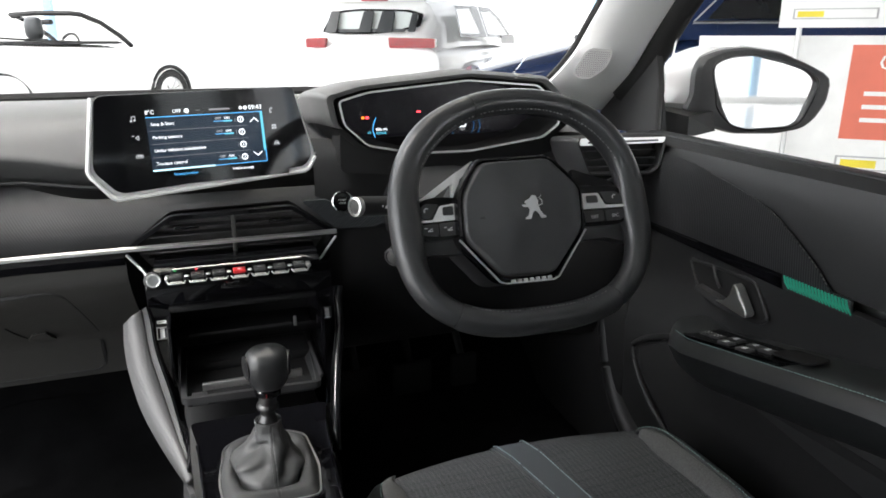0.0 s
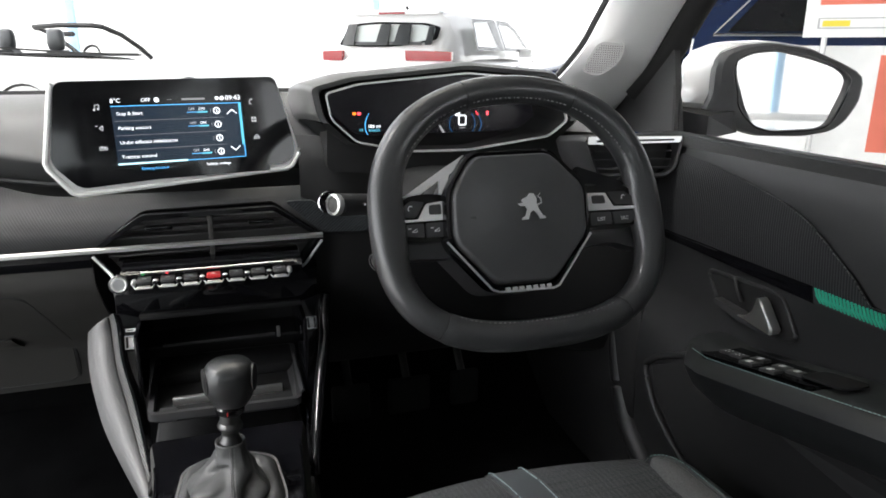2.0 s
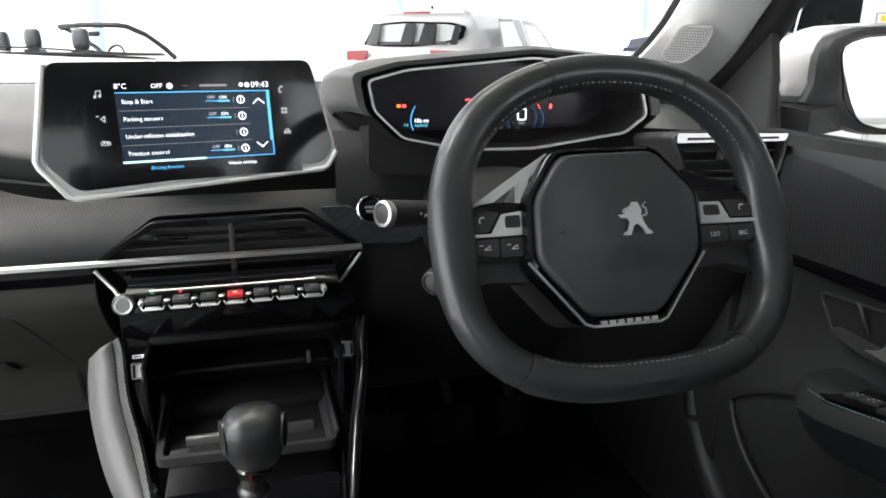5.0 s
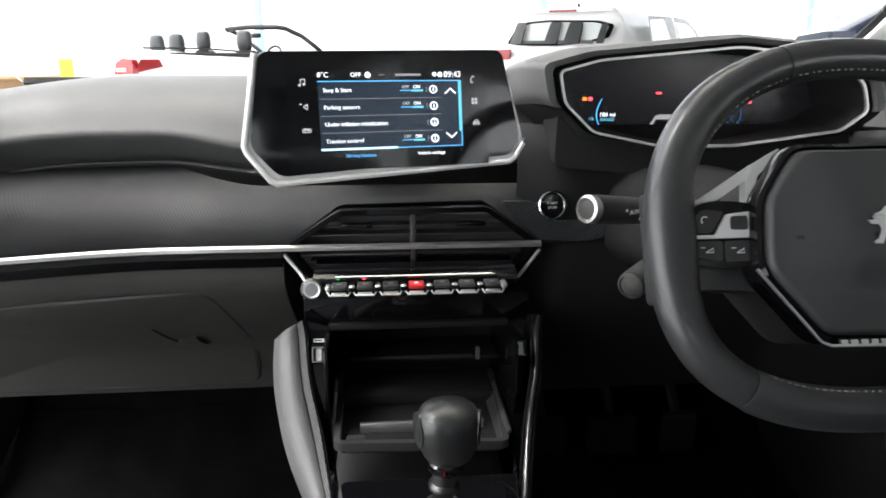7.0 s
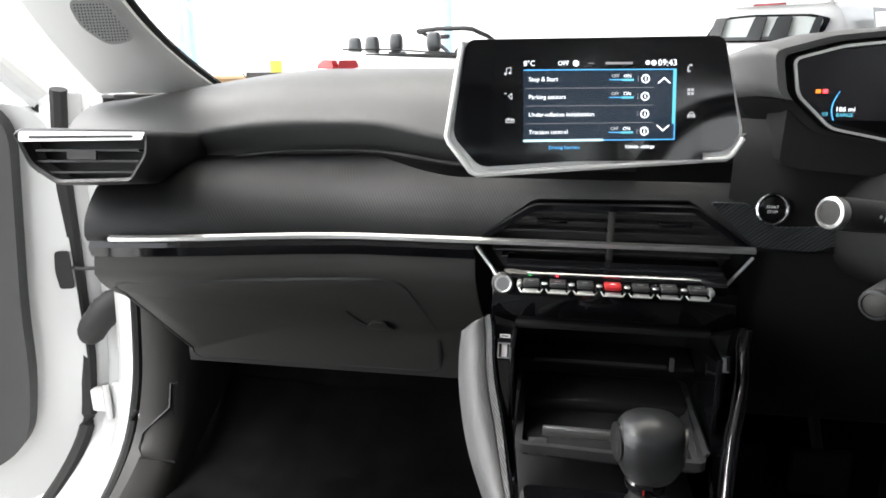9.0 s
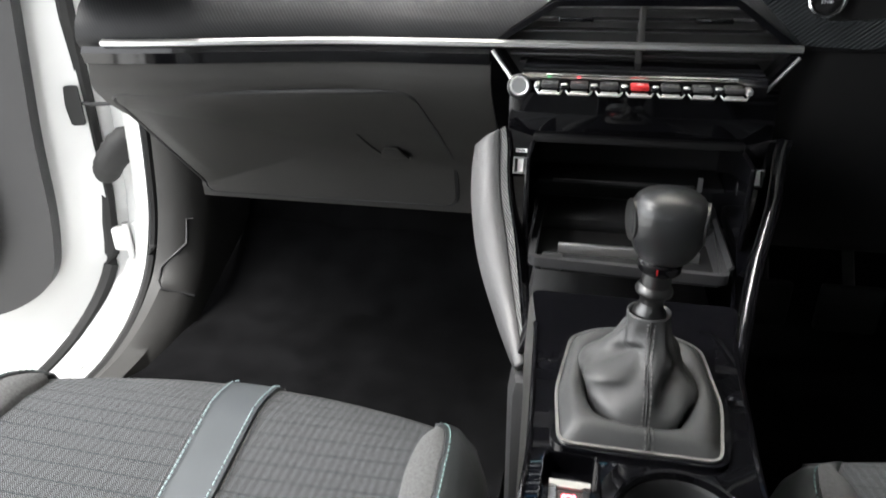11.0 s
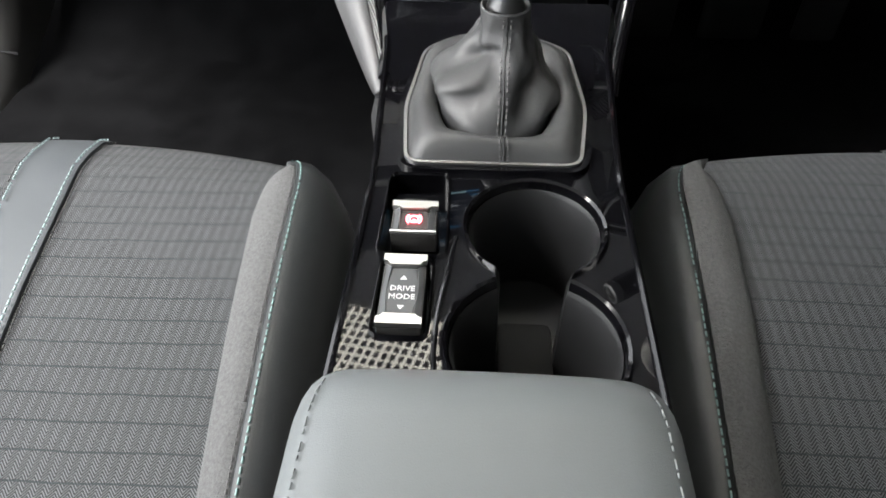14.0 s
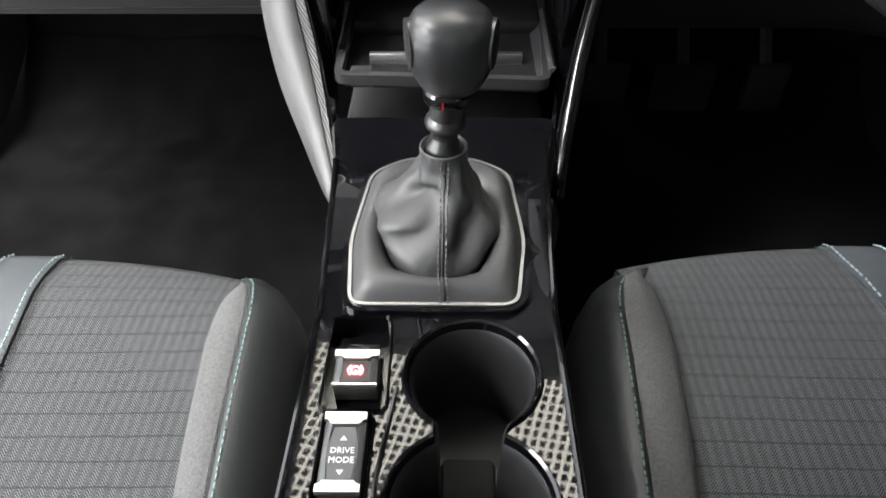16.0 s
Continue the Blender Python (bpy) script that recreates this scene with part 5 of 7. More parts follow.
cbar(0.308, 0.313, 0.993, 0.997, AMBERLIT)
cbar(0.315, 0.320, 0.993, 0.997, REDLIT)
cbar(0.518, 0.5215, 0.989, 0.995, REDLIT)
cbar(0.399, 0.406, 1.0005, 1.003, REDLIT)
cbar(0.315, 0.319, 0.960, 0.964, AMBERLIT)
cbar(0.333, 0.339, 0.957, 0.962, CYANLIT)
cbar(0.493, 0.497, 0.957, 0.963, CYANLIT)
part("lane_mark", prism([(0.385, 0.950), (0.390, 0.950), (0.404, 0.975), (0.401, 0.975)], 0.0004, m=CT), GREYLIT, cp)
part("lane_mark", prism([(0.440, 0.975), (0.443, 0.975), (0.460, 0.950), (0.454, 0.950)], 0.0004, m=CT), GREYLIT, cp)
part("lane_mark", prism([(0.402, 0.970), (0.424, 0.970), (0.422, 0.976), (0.404, 0.976)], 0.0004, m=CT), GREYLIT, cp)
part("dial_ring", tube([(0.4785 + 0.021 * math.cos(math.pi * (0.75 + 1.5 * i / 16)), 1.1162, 0.977 + 0.021 * math.sin(math.pi * (0.75 + 1.5 * i / 16))) for i in range(17)], 0.0004, 5), BLUEDIM, cp)
part("lower_bright_strip", tube([(x, 1.033, z) for x, z in ((0.34, 0.9535), (0.38, 0.9475), (0.43, 0.946), (0.47, 0.9475))], 0.0022, 8), CHROME, clus)
part("base", loft([[(x, y, z) for x, z in round_poly([(0.258, 0.992), (0.296, 0.9585), (0.37, 0.9455), (0.46, 0.9445), (0.59, 0.958), (0.616, 0.978), (0.61, 0.94), (0.46, 0.915), (0.37, 0.915), (0.256, 0.925)], 0.012)] for y in (1.036, 1.10)]), MATTE, clus)

# ---- steering wheel ----
wheel = thing("steering_wheel", "black leather flat-bottomed steering wheel with silver accents", "steering wheel", at=(0.405, 0.79, 0.90))
W = frontal(0.4155, 0.748, 0.919, 0, 24)


def rim_point(a, ax=0.151, by=0.1345, low=0.1255):
    c, s = math.cos(a), math.sin(a)
    n = 2.25 if s > 0 else 2.75
    by = by if s > 0 else low
    r = 1 / ((abs(c) / ax) ** n + (abs(s) / by) ** n) ** (1 / n)
    return Vector((0.003 + r * c, r * s, -0.004 * math.cos(2 * a)))


def rim_radius(a):
    thumb = math.exp(-((math.degrees(a) % 360 - 38) / 16) ** 2) + math.exp(-((math.degrees(a) % 360 - 142) / 16) ** 2)
    return 0.0149 + 0.0018 * thumb + 0.001 * (math.sin(a) < -0.75)


def rim_arc(a0, a1, n, dr=0.0):
    rings = []
    for i in range(n + 1):
        a = radians(a0 + (a1 - a0) * i / n)
        p = rim_point(a)
        d = (rim_point(a + 0.01) - rim_point(a - 0.01)).normalized()
        out = Vector((d.y, -d.x, 0)).normalized()
        r = rim_radius(a) + dr
        g = math.degrees(a) % 360
        flare = 0.55 * (math.exp(-((g - 180) / 20) ** 2) + math.exp(-((min(g, 360 - g)) / 20) ** 2))
        rings.append([W @ (p + out * r * math.cos(t) * (1 + (flare if math.cos(t) < 0 else 0.0)) + Vector((0, 0, 1.08 * r * math.sin(t)))) for t in (2 * math.pi * j / 18 for j in range(18))])
    return loft(rings)


for a0, a1 in ((-48, 60), (60, 113), (113, 226), (226, 312)):
    part("rim_cover", rim_arc(a0 + 0.35, a1 - 0.35, 36), RIMSKIN, wheel, "grained black leather")
for a in (60, 113, 226, 312):
    part("rim_seam", rim_arc(a - 0.6, a + 0.6, 2, -0.0007), DARK, wheel)
for a0, a1 in ((62, 111), (115, 160), (20, 58), (229, 309)):
    line = []
    for i in range(31):
        a = radians(a0 + (a1 - a0) * i / 30)
        p = rim_point(a)
        q = p - p.normalized() * (rim_radius(a) * 0.84)
        line.append(W @ (q + Vector((0, 0, rim_radius(a) * 0.66))))
    stitches(line, WHEELTHREAD, wheel, 0.005, 0.0007, 0.5)


def wp(poly, z0, depth, bevel=0.002, r=0.004):
    return prism(round_poly(poly, r), depth, bevel, m=W @ pose(0, 0, z0))


pad_poly = [(-0.0527, 0.061), (0.0336, 0.062), (0.0692, 0.0238), (0.0655, -0.026), (0.0205, -0.0743), (-0.0430, -0.0724), (-0.0825, -0.0246), (-0.0789, 0.024)][::-1]
pad_c = Vector((-0.0085, -0.004))


def about(poly, s):
    return [(pad_c.x + (x - pad_c.x) * s, pad_c.y + (y - pad_c.y) * s) for x, y in poly]


edge = round_poly(pad_poly, 0.010, 6)
part("hub_base", prism(round_poly(about(pad_poly, 1.08), 0.012), 0.062, 0.006, m=W @ pose(0, 0, -0.06)), HARD, wheel)
part("hub_ring", grid([[W @ Vector((*p, z)) for p in about(edge, s)] for s, z in ((1.005, -0.002), (1.012, 0.009), (1.03, 0.0115), (1.075, 0.010), (1.10, 0.003), (1.09, -0.012))], closed=True), PIANO, wheel, "gloss black ring round the pad")
# cushioned centre pad with a soft crease below its emblem
def pad_lift(x, y):
    """The pad's raised middle: a broad brow above a soft crease, falling away to both sides."""
    side = step01((0.066 - abs(x - pad_c.x)) / 0.05)
    rise = step01((y + 0.044) / 0.032)
    return 0.006 * rise * side * (1 - 0.35 * step01((y - 0.012) / 0.05))


rings = []
for i in range(31):
    k_ = max(0.0, (i - 6) / 24)
    s_, z_ = ((1.0, 0.002), (0.999, 0.007), (0.997, 0.010), (0.992, 0.0125), (0.984, 0.0145), (0.972, 0.0157), (0.95, 0.0165))[min(i, 6)] if i <= 6 else (0.95 * (1 - k_) + 0.02, 0.0165 + 0.004 * step01(k_))
    rings.append([W @ Vector((x, y, z_ + (pad_lift(x, y) * step01((0.99 - s_) / 0.05)))) for x, y in about(edge, s_)])
pad = part("airbag_pad", grid(rings, closed=True), LEATHER, wheel, "grained black airbag cover")
part("horn_mark", prism([(-0.066, -0.004), (-0.060, -0.003), (-0.060, -0.0065), (-0.066, -0.0055)], 0.0004, m=W @ pose(0, 0, 0.0235)), DARK, pad)
part("lower_accent", tube([W @ Vector(p) for p in ((-0.0885, -0.025, 0.010), (-0.0475, -0.0770, 0.011), (-0.040, -0.0800, 0.011), (0.0195, -0.0810, 0.011), (0.0265, -0.0785, 0.011), (0.0715, -0.027, 0.010))], 0.0013, 8), SATIN, wheel, "satin silver lower accent")
for i in range(7):
    part("name_bar", wp([(-0.034 + 0.0076 * i, -0.0795), (-0.0288 + 0.0076 * i, -0.0795), (-0.0288 + 0.0076 * i, -0.0762), (-0.034 + 0.0076 * i, -0.0762)], 0.0105, 0.002, 0.0003, 0.0005), SATIN, wheel)
# emblem: plain upright chrome shape
EM = W @ pose(-0.003, 0.0025, 0.0286) @ Matrix.Diagonal((0.76, 0.76, 1, 1))
emblem = part("emblem", prism([(-0.012, 0.007), (-0.010, 0.010), (-0.003, 0.0125), (0.001, 0.017), (0.007, 0.0165), (0.0105, 0.009), (0.0095, 0.002), (0.012, -0.006), (0.016, -0.013), (0.020, -0.0155), (0.020, -0.018), (0.012, -0.018), (0.009, -0.0115), (0.004, -0.006), (-0.001, -0.009), (-0.005, -0.018), (-0.014, -0.018), (-0.0135, -0.0155), (-0.0085, -0.013), (-0.005, -0.004), (-0.007, 0.000), (-0.014, 0.0005), (-0.017, 0.004), (-0.009, 0.0045)][::-1], 0.0014, 0.0003, m=EM), EMBLEMCHROME, pad, "plain upright chrome emblem")
part("emblem_tail", tube([EM @ Vector(p) for p in ((0.0105, 0.001, 0.001), (0.0165, 0.003, 0.001), (0.0165, 0.009, 0.001), (0.0125, 0.0125, 0.001), (0.0165, 0.016, 0.001))], 0.0008, 6), EMBLEMCHROME, emblem)
PODS = {
    -1: dict(pod=[(-0.140, -0.004), (-0.134, 0.016), (-0.122, 0.0255), (-0.100, 0.0272), (-0.078, 0.024), (-0.080, -0.021), (-0.112, -0.0225), (-0.130, -0.019)],
             accent=[(-0.1365, 0.0014), (-0.1365, -0.0012), (-0.086, -0.0008), (-0.0865, 0.0182), (-0.1035, 0.0165), (-0.1135, 0.0012)],
             slot=[(-0.1012, 0.0146), (-0.0890, 0.0150), (-0.0892, 0.0048), (-0.1018, 0.0052)],
             buttons=([(-0.1325, 0.0032), (-0.1275, 0.0150), (-0.1195, 0.0205), (-0.1050, 0.0185), (-0.1150, 0.0030)], [(-0.1330, -0.0035), (-0.1080, -0.0030), (-0.1085, -0.0175), (-0.1270, -0.0150)], [(-0.1065, -0.0030), (-0.0850, -0.0028), (-0.0855, -0.0175), (-0.1070, -0.0178)])),
    1: dict(pod=[(0.074, 0.024), (0.100, 0.0272), (0.126, 0.0248), (0.141, 0.013), (0.1475, -0.001), (0.141, -0.016), (0.124, -0.0238), (0.074, -0.0235)],
            accent=[(0.0765, 0.0172), (0.1000, 0.0164), (0.1080, 0.0012), (0.1430, -0.0002), (0.1430, -0.0028), (0.0765, -0.0018)],
            slot=[(0.0825, 0.0140), (0.0970, 0.0134), (0.0980, 0.0046), (0.0825, 0.0050)],
            buttons=([(0.1035, 0.0180), (0.1240, 0.0172), (0.1345, 0.0100), (0.1395, 0.0022), (0.1100, 0.0034)], [(0.0785, -0.0042), (0.1045, -0.0044), (0.1045, -0.0180), (0.0785, -0.0180)], [(0.1065, -0.0046), (0.1395, -0.0050), (0.1280, -0.0185), (0.1065, -0.0182)])),
}
for sg, pd in PODS.items():
    spoke = part("spoke", prism(round_poly(pd["pod"][::-1], 0.009), 0.016, 0.004, 3, m=W @ pose(0, 0, -0.016)), PIANO, wheel, "gloss black button pod")
    part("spoke_arm", wp([(sg * x - 0.003, y) for x, y in ((0.06, 0.024), (0.115, 0.028), (0.150, 0.042), (0.150, -0.048), (0.115, -0.036), (0.06, -0.04))][::-sg], -0.036, 0.021, 0.005, 0.008), RIMSKIN, wheel, "leather-clad spoke")
    ac = part("blade_accent", prism(round_poly(pd["accent"] if sg < 0 else pd["accent"][::-1], 0.0012), 0.003, 0.0006, m=W), SILVERPAINT, spoke, "satin silver button surround")
    part("roller", prism(round_poly(pd["slot"][::-1], 0.002), 0.0045, 0.0012, 3, m=W), HARD, ac, "knurled black thumb roller")
    for i, poly in enumerate(pd["buttons"]):
        b = part("button", prism(round_poly(poly[::-1] if i == 0 or sg > 0 else poly[::-1], 0.0022), 0.0022, 0.0008, m=W), HARD, spoke)
        cx, cy = sum(p[0] for p in poly) / len(poly), sum(p[1] for p in poly) / len(poly)
        if sg > 0 and i > 0:
            words("LIST" if i == 1 else "SRC", 0.0056, DECAL, W @ pose(cx, cy - 0.001, 0.0024), b, align="CENTER")
        elif i == 0:
            part("button_symbol", tube([W @ Vector((cx + 0.0028 * math.cos(t), cy + 0.0028 * math.sin(t), 0.0025)) for t in (0.9, 1.5, 2.1, 2.7, 3.3, 3.9)], 0.0006, 5), DECAL, b)
        else:
            part("button_symbol", tube([W @ Vector((cx + x, cy + y, 0.0025)) for x, y in ((-0.002, -0.0015), (0.0035, -0.0015), (0.0035, 0.0015), (-0.002, -0.0015))], 0.0005, 5), DECAL, b)
            part("button_symbol", box(-0.0058, -0.0024, -0.0004, 0.0004, 0.0022, 0.0027), DECAL, b).data.transform(W @ pose(cx, cy + 0.002, 0))
part("upper_blade", wp([(-0.128, 0.0240), (-0.1055, 0.0285), (-0.0745, 0.0485), (-0.0748, 0.0565)], -0.012, 0.008, 0.0018, 0.0012), SILVERPAINT, wheel, "polished diagonal blade")
part("upper_blade", wp([(-0.0835, 0.0424), (-0.0850, 0.0262), (-0.0795, 0.0262), (-0.0740, 0.046), (-0.0520, 0.0640), (-0.0560, 0.0668), (-0.0775, 0.0545)], -0.012, 0.009, 0.002, 0.0012), SILVERPAINT, wheel)
part("upper_blade", wp([(0.0741, 0.050), (0.0745, 0.030), (0.1000, 0.0285), (0.132, 0.0265), (0.128, 0.0305)], -0.014, 0.008, 0.002, 0.002), PIANO, wheel)
# column shroud and stalks
col = thing("steering_column", "black steering column shroud", "steering column", at=(0.405, 0.95, 0.82))
rings = []
for y, z, w, h in ((1.08, 0.86, 0.085, 0.065), (0.98, 0.872, 0.075, 0.058), (0.90, 0.885, 0.066, 0.052), (0.815, 0.899, 0.06, 0.046), (0.80, 0.902, 0.05, 0.04)):
    rings.append([(0.405 + w * math.copysign(abs(math.cos(t)) ** 0.7, math.cos(t)), y, z + h * math.copysign(abs(math.sin(t)) ** 0.7, math.sin(t))) for t in (2 * math.pi * j / 28 for j in range(28))])
part("shroud", loft(rings), MATTE, col)


def stalk(name, label, root, tip, r, ring):
    s = thing(name, label, "control stalk", "column stalks", at=root)
    a, b = Vector(root), Vector(tip)
    part("arm", tube([a, a.lerp(b, 0.3), a.lerp(b, 0.55)], [r * 0.75, r * 0.8, r * 0.9], 16), HARD, s)
    part("barrel", tube([a.lerp(b, 0.52), a.lerp(b, 0.56), a.lerp(b, 0.93), a.lerp(b, 0.95)], [r * 0.9, r, r * 1.05, r * 1.0], 20), HARD, s)
    m = Matrix.Translation(b) @ (b - a).to_track_quat("Z", "Y").to_matrix().to_4x4()
    cap = part("end_cap", lathe([(0.0, -0.006), (r * 0.98, -0.006), (r * 1.02, -0.002), (r * 0.98, 0.001), (r * 0.8, 0.002), (r * 0.76, 0.0), (0.0, 0.0)], m), ring, s, "metal-ringed end cap")
    part("cap_face", lathe([(0.0, 0.0022), (r * 0.5, 0.0018), (r * 0.74, 0.0006), (r * 0.75, -0.001), (0.0, -0.001)], m), GREYHARD, cap)
    return s, m


st, sm = stalk("light_stalk", "black light stalk with chrome end ring", (0.350, 0.887, 0.905), (0.229, 0.817, 0.926), 0.0116, SATIN)
def on_stalk(along, up):
    """A spot on the barrel's near side, facing the seats."""
    p = Vector((0.229, 0.817, 0.926)).lerp(Vector((0.350, 0.887, 0.905)), along)
    return frontal(p.x + 0.0067, p.y - 0.0116, p.z + up, 30, 0)


words("AUTO", 0.005, DECAL, on_stalk(0.31, 0.001), st, align="CENTER")
for dx in (-0.004, 0.006):
    part("stalk_symbol", prism(arc(0, 0, 0.0013, 0, 330, 8), 0.0003, m=on_stalk(0.28 + 12 * dx, -0.0045 if dx > 0 else 0.002)), DECAL, st)
stalk("cruise_stalk", "black lower stalk with plain round end", (0.365, 0.93, 0.862), (0.283, 0.85, 0.848), 0.0125, HARD)


# ---- side vents ----
def side_vent(cx, cy, cz, turn, mirror):
    v = thing("side_vent", "black side air vent with silver upper blade", "air vent", "side vents", at=(cx, cy, cz - 0.03))
    k = -1 if mirror else 1
    m = frontal(cx, cy, cz, turn, 8)
    o = round_poly([(-0.075 * 1, 0.022), (-0.055, -0.03), (0.05, -0.032), (0.066, -0.02), (0.076, 0.024), (0.068, 0.03), (-0.07, 0.028)] if not mirror else [(-0.076, 0.024), (-0.06, -0.012), (-0.03, -0.032), (0.055, -0.03), (0.075, 0.0), (0.077, 0.026), (-0.068, 0.03)], 0.008)
    inn = inset_poly(o, 0.006)
    part("vent_shell", grid([[m @ Vector((x, y, z)) for x, y in pl] for pl, z in ((inn, -0.012), (inn, 0.004), (inset_poly(o, 0.003), 0.006), (o, 0.002), ([(x * 1.05, y * 1.08) for x, y in o], -0.05), ([(x * 1.15, y * 1.1) for x, y in o], -0.14))], closed=True), HARD, v)
    part("vent_duct", prism(inn, 0.002, m=m @ pose(0, 0, -0.03)), DARK, v)
    for y in (0.006, -0.006, -0.018):
        part("slat", prism(round_poly([(-0.055, y - 0.0012), (0.06, y - 0.0012), (0.06, y + 0.0012), (-0.055, y + 0.0012)], 0.0005, 2), 0.022, m=m @ pose(0, 0, -0.025)), HARD, v)
    part("upper_blade", prism(round_poly([(-0.068, 0.0155), (0.068, 0.017), (0.072, 0.0255), (-0.067, 0.0265)], 0.003), 0.010, 0.0025, m=m @ pose(0, 0, -0.004)), SATIN, v, "satin silver blade")
    part("blade_slot", prism(round_poly([(-0.055, 0.0185), (0.058, 0.0195), (0.058, 0.022), (-0.055, 0.0215)], 0.001), 0.0125, m=m @ pose(0, 0, -0.004)), DARK, v)
    part("slat_tab", prism(round_poly([(-0.016, -0.004), (0.016, -0.004), (0.016, 0.006), (-0.016, 0.006)], 0.002), 0.004, 0.001, m=m @ pose(0, 0, 0.001)), GREYHARD, v)


side_vent(-0.474, 0.985, 0.93, 8, True)
side_vent(0.667, 0.935, 0.945, -8, False)

# ---- car shell: floor, sides, roof, glass ----
shell = thing("car_shell", "white hatchback body shell with black carpet and pale roof lining", "car body", at=(MID, 0.2, 0.2))
fl = []
for i in range(15):
    x = -0.60 + 1.37 * i / 14
    fl.append([(x, -1.0, 0.345), (x, 0.3, 0.345), (x, 0.8, 0.34), (x, 1.12, 0.33 + 0.004 * math.sin(i * 2.1)), (x, 1.28, 0.345), (x, 1.42, 0.44), (x, 1.5, 0.62), (x, 1.5, 0.8)])
part("carpet", grid(fl, thick=0.01), CARPET, shell, "black carpet floor")
part("floor_pan", box(-0.68, 0.87, -1.2, 1.6, 0.2, 0.325), DARK, shell)
mat_rows = []
for i in range(25):
    x = -0.555 + 0.545 * i / 24
    mat_rows.append([(x, 0.55 + 0.86 * j / 24, 0.35 + 0.68 * max(0.0, 0.86 * j / 24 - 0.725) + 0.012 * noise.noise((x * 9, j * 0.35, 3.0)) + 0.008 * max(0, noise.noise((x * 22, j * 0.5, 7.0))) + 0.008 * (1 - abs(noise.noise((x * 10 + j * 0.12, j * 0.22, 5.0)))) ** 7) for j in range(25)])
tagged(link("floor_mat", grid(mat_rows, thick=0.006), CARPET), "crumpled black carpet mat in the passenger footwell", "floor mat")
part("tunnel", box(0.0, 0.205, 0.84, 1.5, 0.33, 0.57, 0.02), DARK, shell)

for x, w in ((0.31, 0.035), (0.42, 0.04), (0.53, 0.028)):
    pd = part("pedal", box(x - w, x + w, 1.225, 1.24, 0.43, 0.50, 0.006), MATTE, shell, "black rubber foot pedal")
    part("pedal_arm", tube([(x, 1.24, 0.48), (x, 1.33, 0.58), (x, 1.42, 0.70)], 0.008, 6), DARK, pd)
# windscreen, roof, rear
pan = thing("windscreen", "raked clear windscreen with black edge", "windscreen", at=(MID, 1.7, 1.0))
rows = []
for i in range(13):
    t = i / 12
    u = -1 + 2 * t
    rows.append([(MID + u * 0.70 * (1 - 0.12 * s), 1.78 - 0.09 * u * u - 0.98 * s, 0.985 + 0.50 * s) for s in (0.0, 0.25, 0.5, 0.75, 1.0)])
g = part("pane", grid(rows, thick=0.004), CLEAR, pan)
g.visible_shadow = False
part("black_border", tube([Vector(r[0]) + Vector((0, -0.01, 0.008)) for r in rows], 0.012, 6), RUBBER, pan)
part("black_border", tube([Vector(r[-1]) for r in rows], 0.02, 6), RUBBER, pan)
rl = [[(x, 0.84 - 0.12 * ((x - MID) / 0.6) ** 2, 1.47), (x, 0.4, 1.50), (x, -0.6, 1.50), (x, -1.3, 1.46)] for x in (-0.5, -0.35, -0.1, MID, 0.3, 0.55, 0.7)]
part("roof_lining", grid(rl, thick=0.03), HEADLINER, shell, "pale grey roof lining")
part("rear_seat", box(-0.5, 0.7, -1.0, -0.6, 0.35, 1.0, 0.06, 3), SIDESKIN, shell)
for sx in (-0.60, 0.80):
    part("rear_side_window", box(sx - 0.003, sx + 0.003, -1.28, -0.30, 0.955, 1.45, 0.002), TINT, shell, "dark tinted rear side glass")
part("rear_window", grid([[(-0.6, -1.33, 1.04), (-0.6, -1.25, 1.47)], [(0.8, -1.33, 1.04), (0.8, -1.25, 1.47)]], thick=0.006), TINT, shell, "dark tinted rear glass")
part("tailgate", box(-0.62, 0.82, -1.34, -1.28, 0.3, 1.05, 0.02), WHITE, shell)
for sx, nm in ((-0.62, "rear_side"), (0.82, "rear_side")):
    part(nm, box(min(sx, sx - 0.06) + 0.03, max(sx, sx - 0.06) + 0.03, -1.3, -0.25, 0.25, 0.96, 0.01), WHITE, shell)
    part("b_pillar", box(sx - 0.03, sx + 0.03, -0.32, -0.16, 0.3, 1.46, 0.02), PILLARCLOTH, shell)
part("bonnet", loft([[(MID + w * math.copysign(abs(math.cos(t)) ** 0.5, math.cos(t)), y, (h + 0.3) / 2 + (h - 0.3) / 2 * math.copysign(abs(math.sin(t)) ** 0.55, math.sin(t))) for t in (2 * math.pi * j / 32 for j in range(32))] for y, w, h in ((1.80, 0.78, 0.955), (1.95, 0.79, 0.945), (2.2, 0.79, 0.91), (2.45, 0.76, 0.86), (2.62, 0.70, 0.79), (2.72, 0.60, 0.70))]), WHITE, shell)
rl = [[(MID + u * 0.62 * a, y, z - 0.05 * u * u) for y, z, a in ((0.80, 1.505, 1.0), (0.4, 1.55, 1.02), (-0.6, 1.555, 1.03), (-1.15, 1.53, 1.0), (-1.36, 1.48, 0.97))] for u in (-1.0, -0.8, -0.4, 0.0, 0.4, 0.8, 1.0)]
part("roof_skin", grid(rl, thick=0.01), WHITE, shell, "white painted roof")
part("bulkhead", box(-0.62, 0.82, 1.52, 1.56, 0.3, 0.95), DARK, shell)


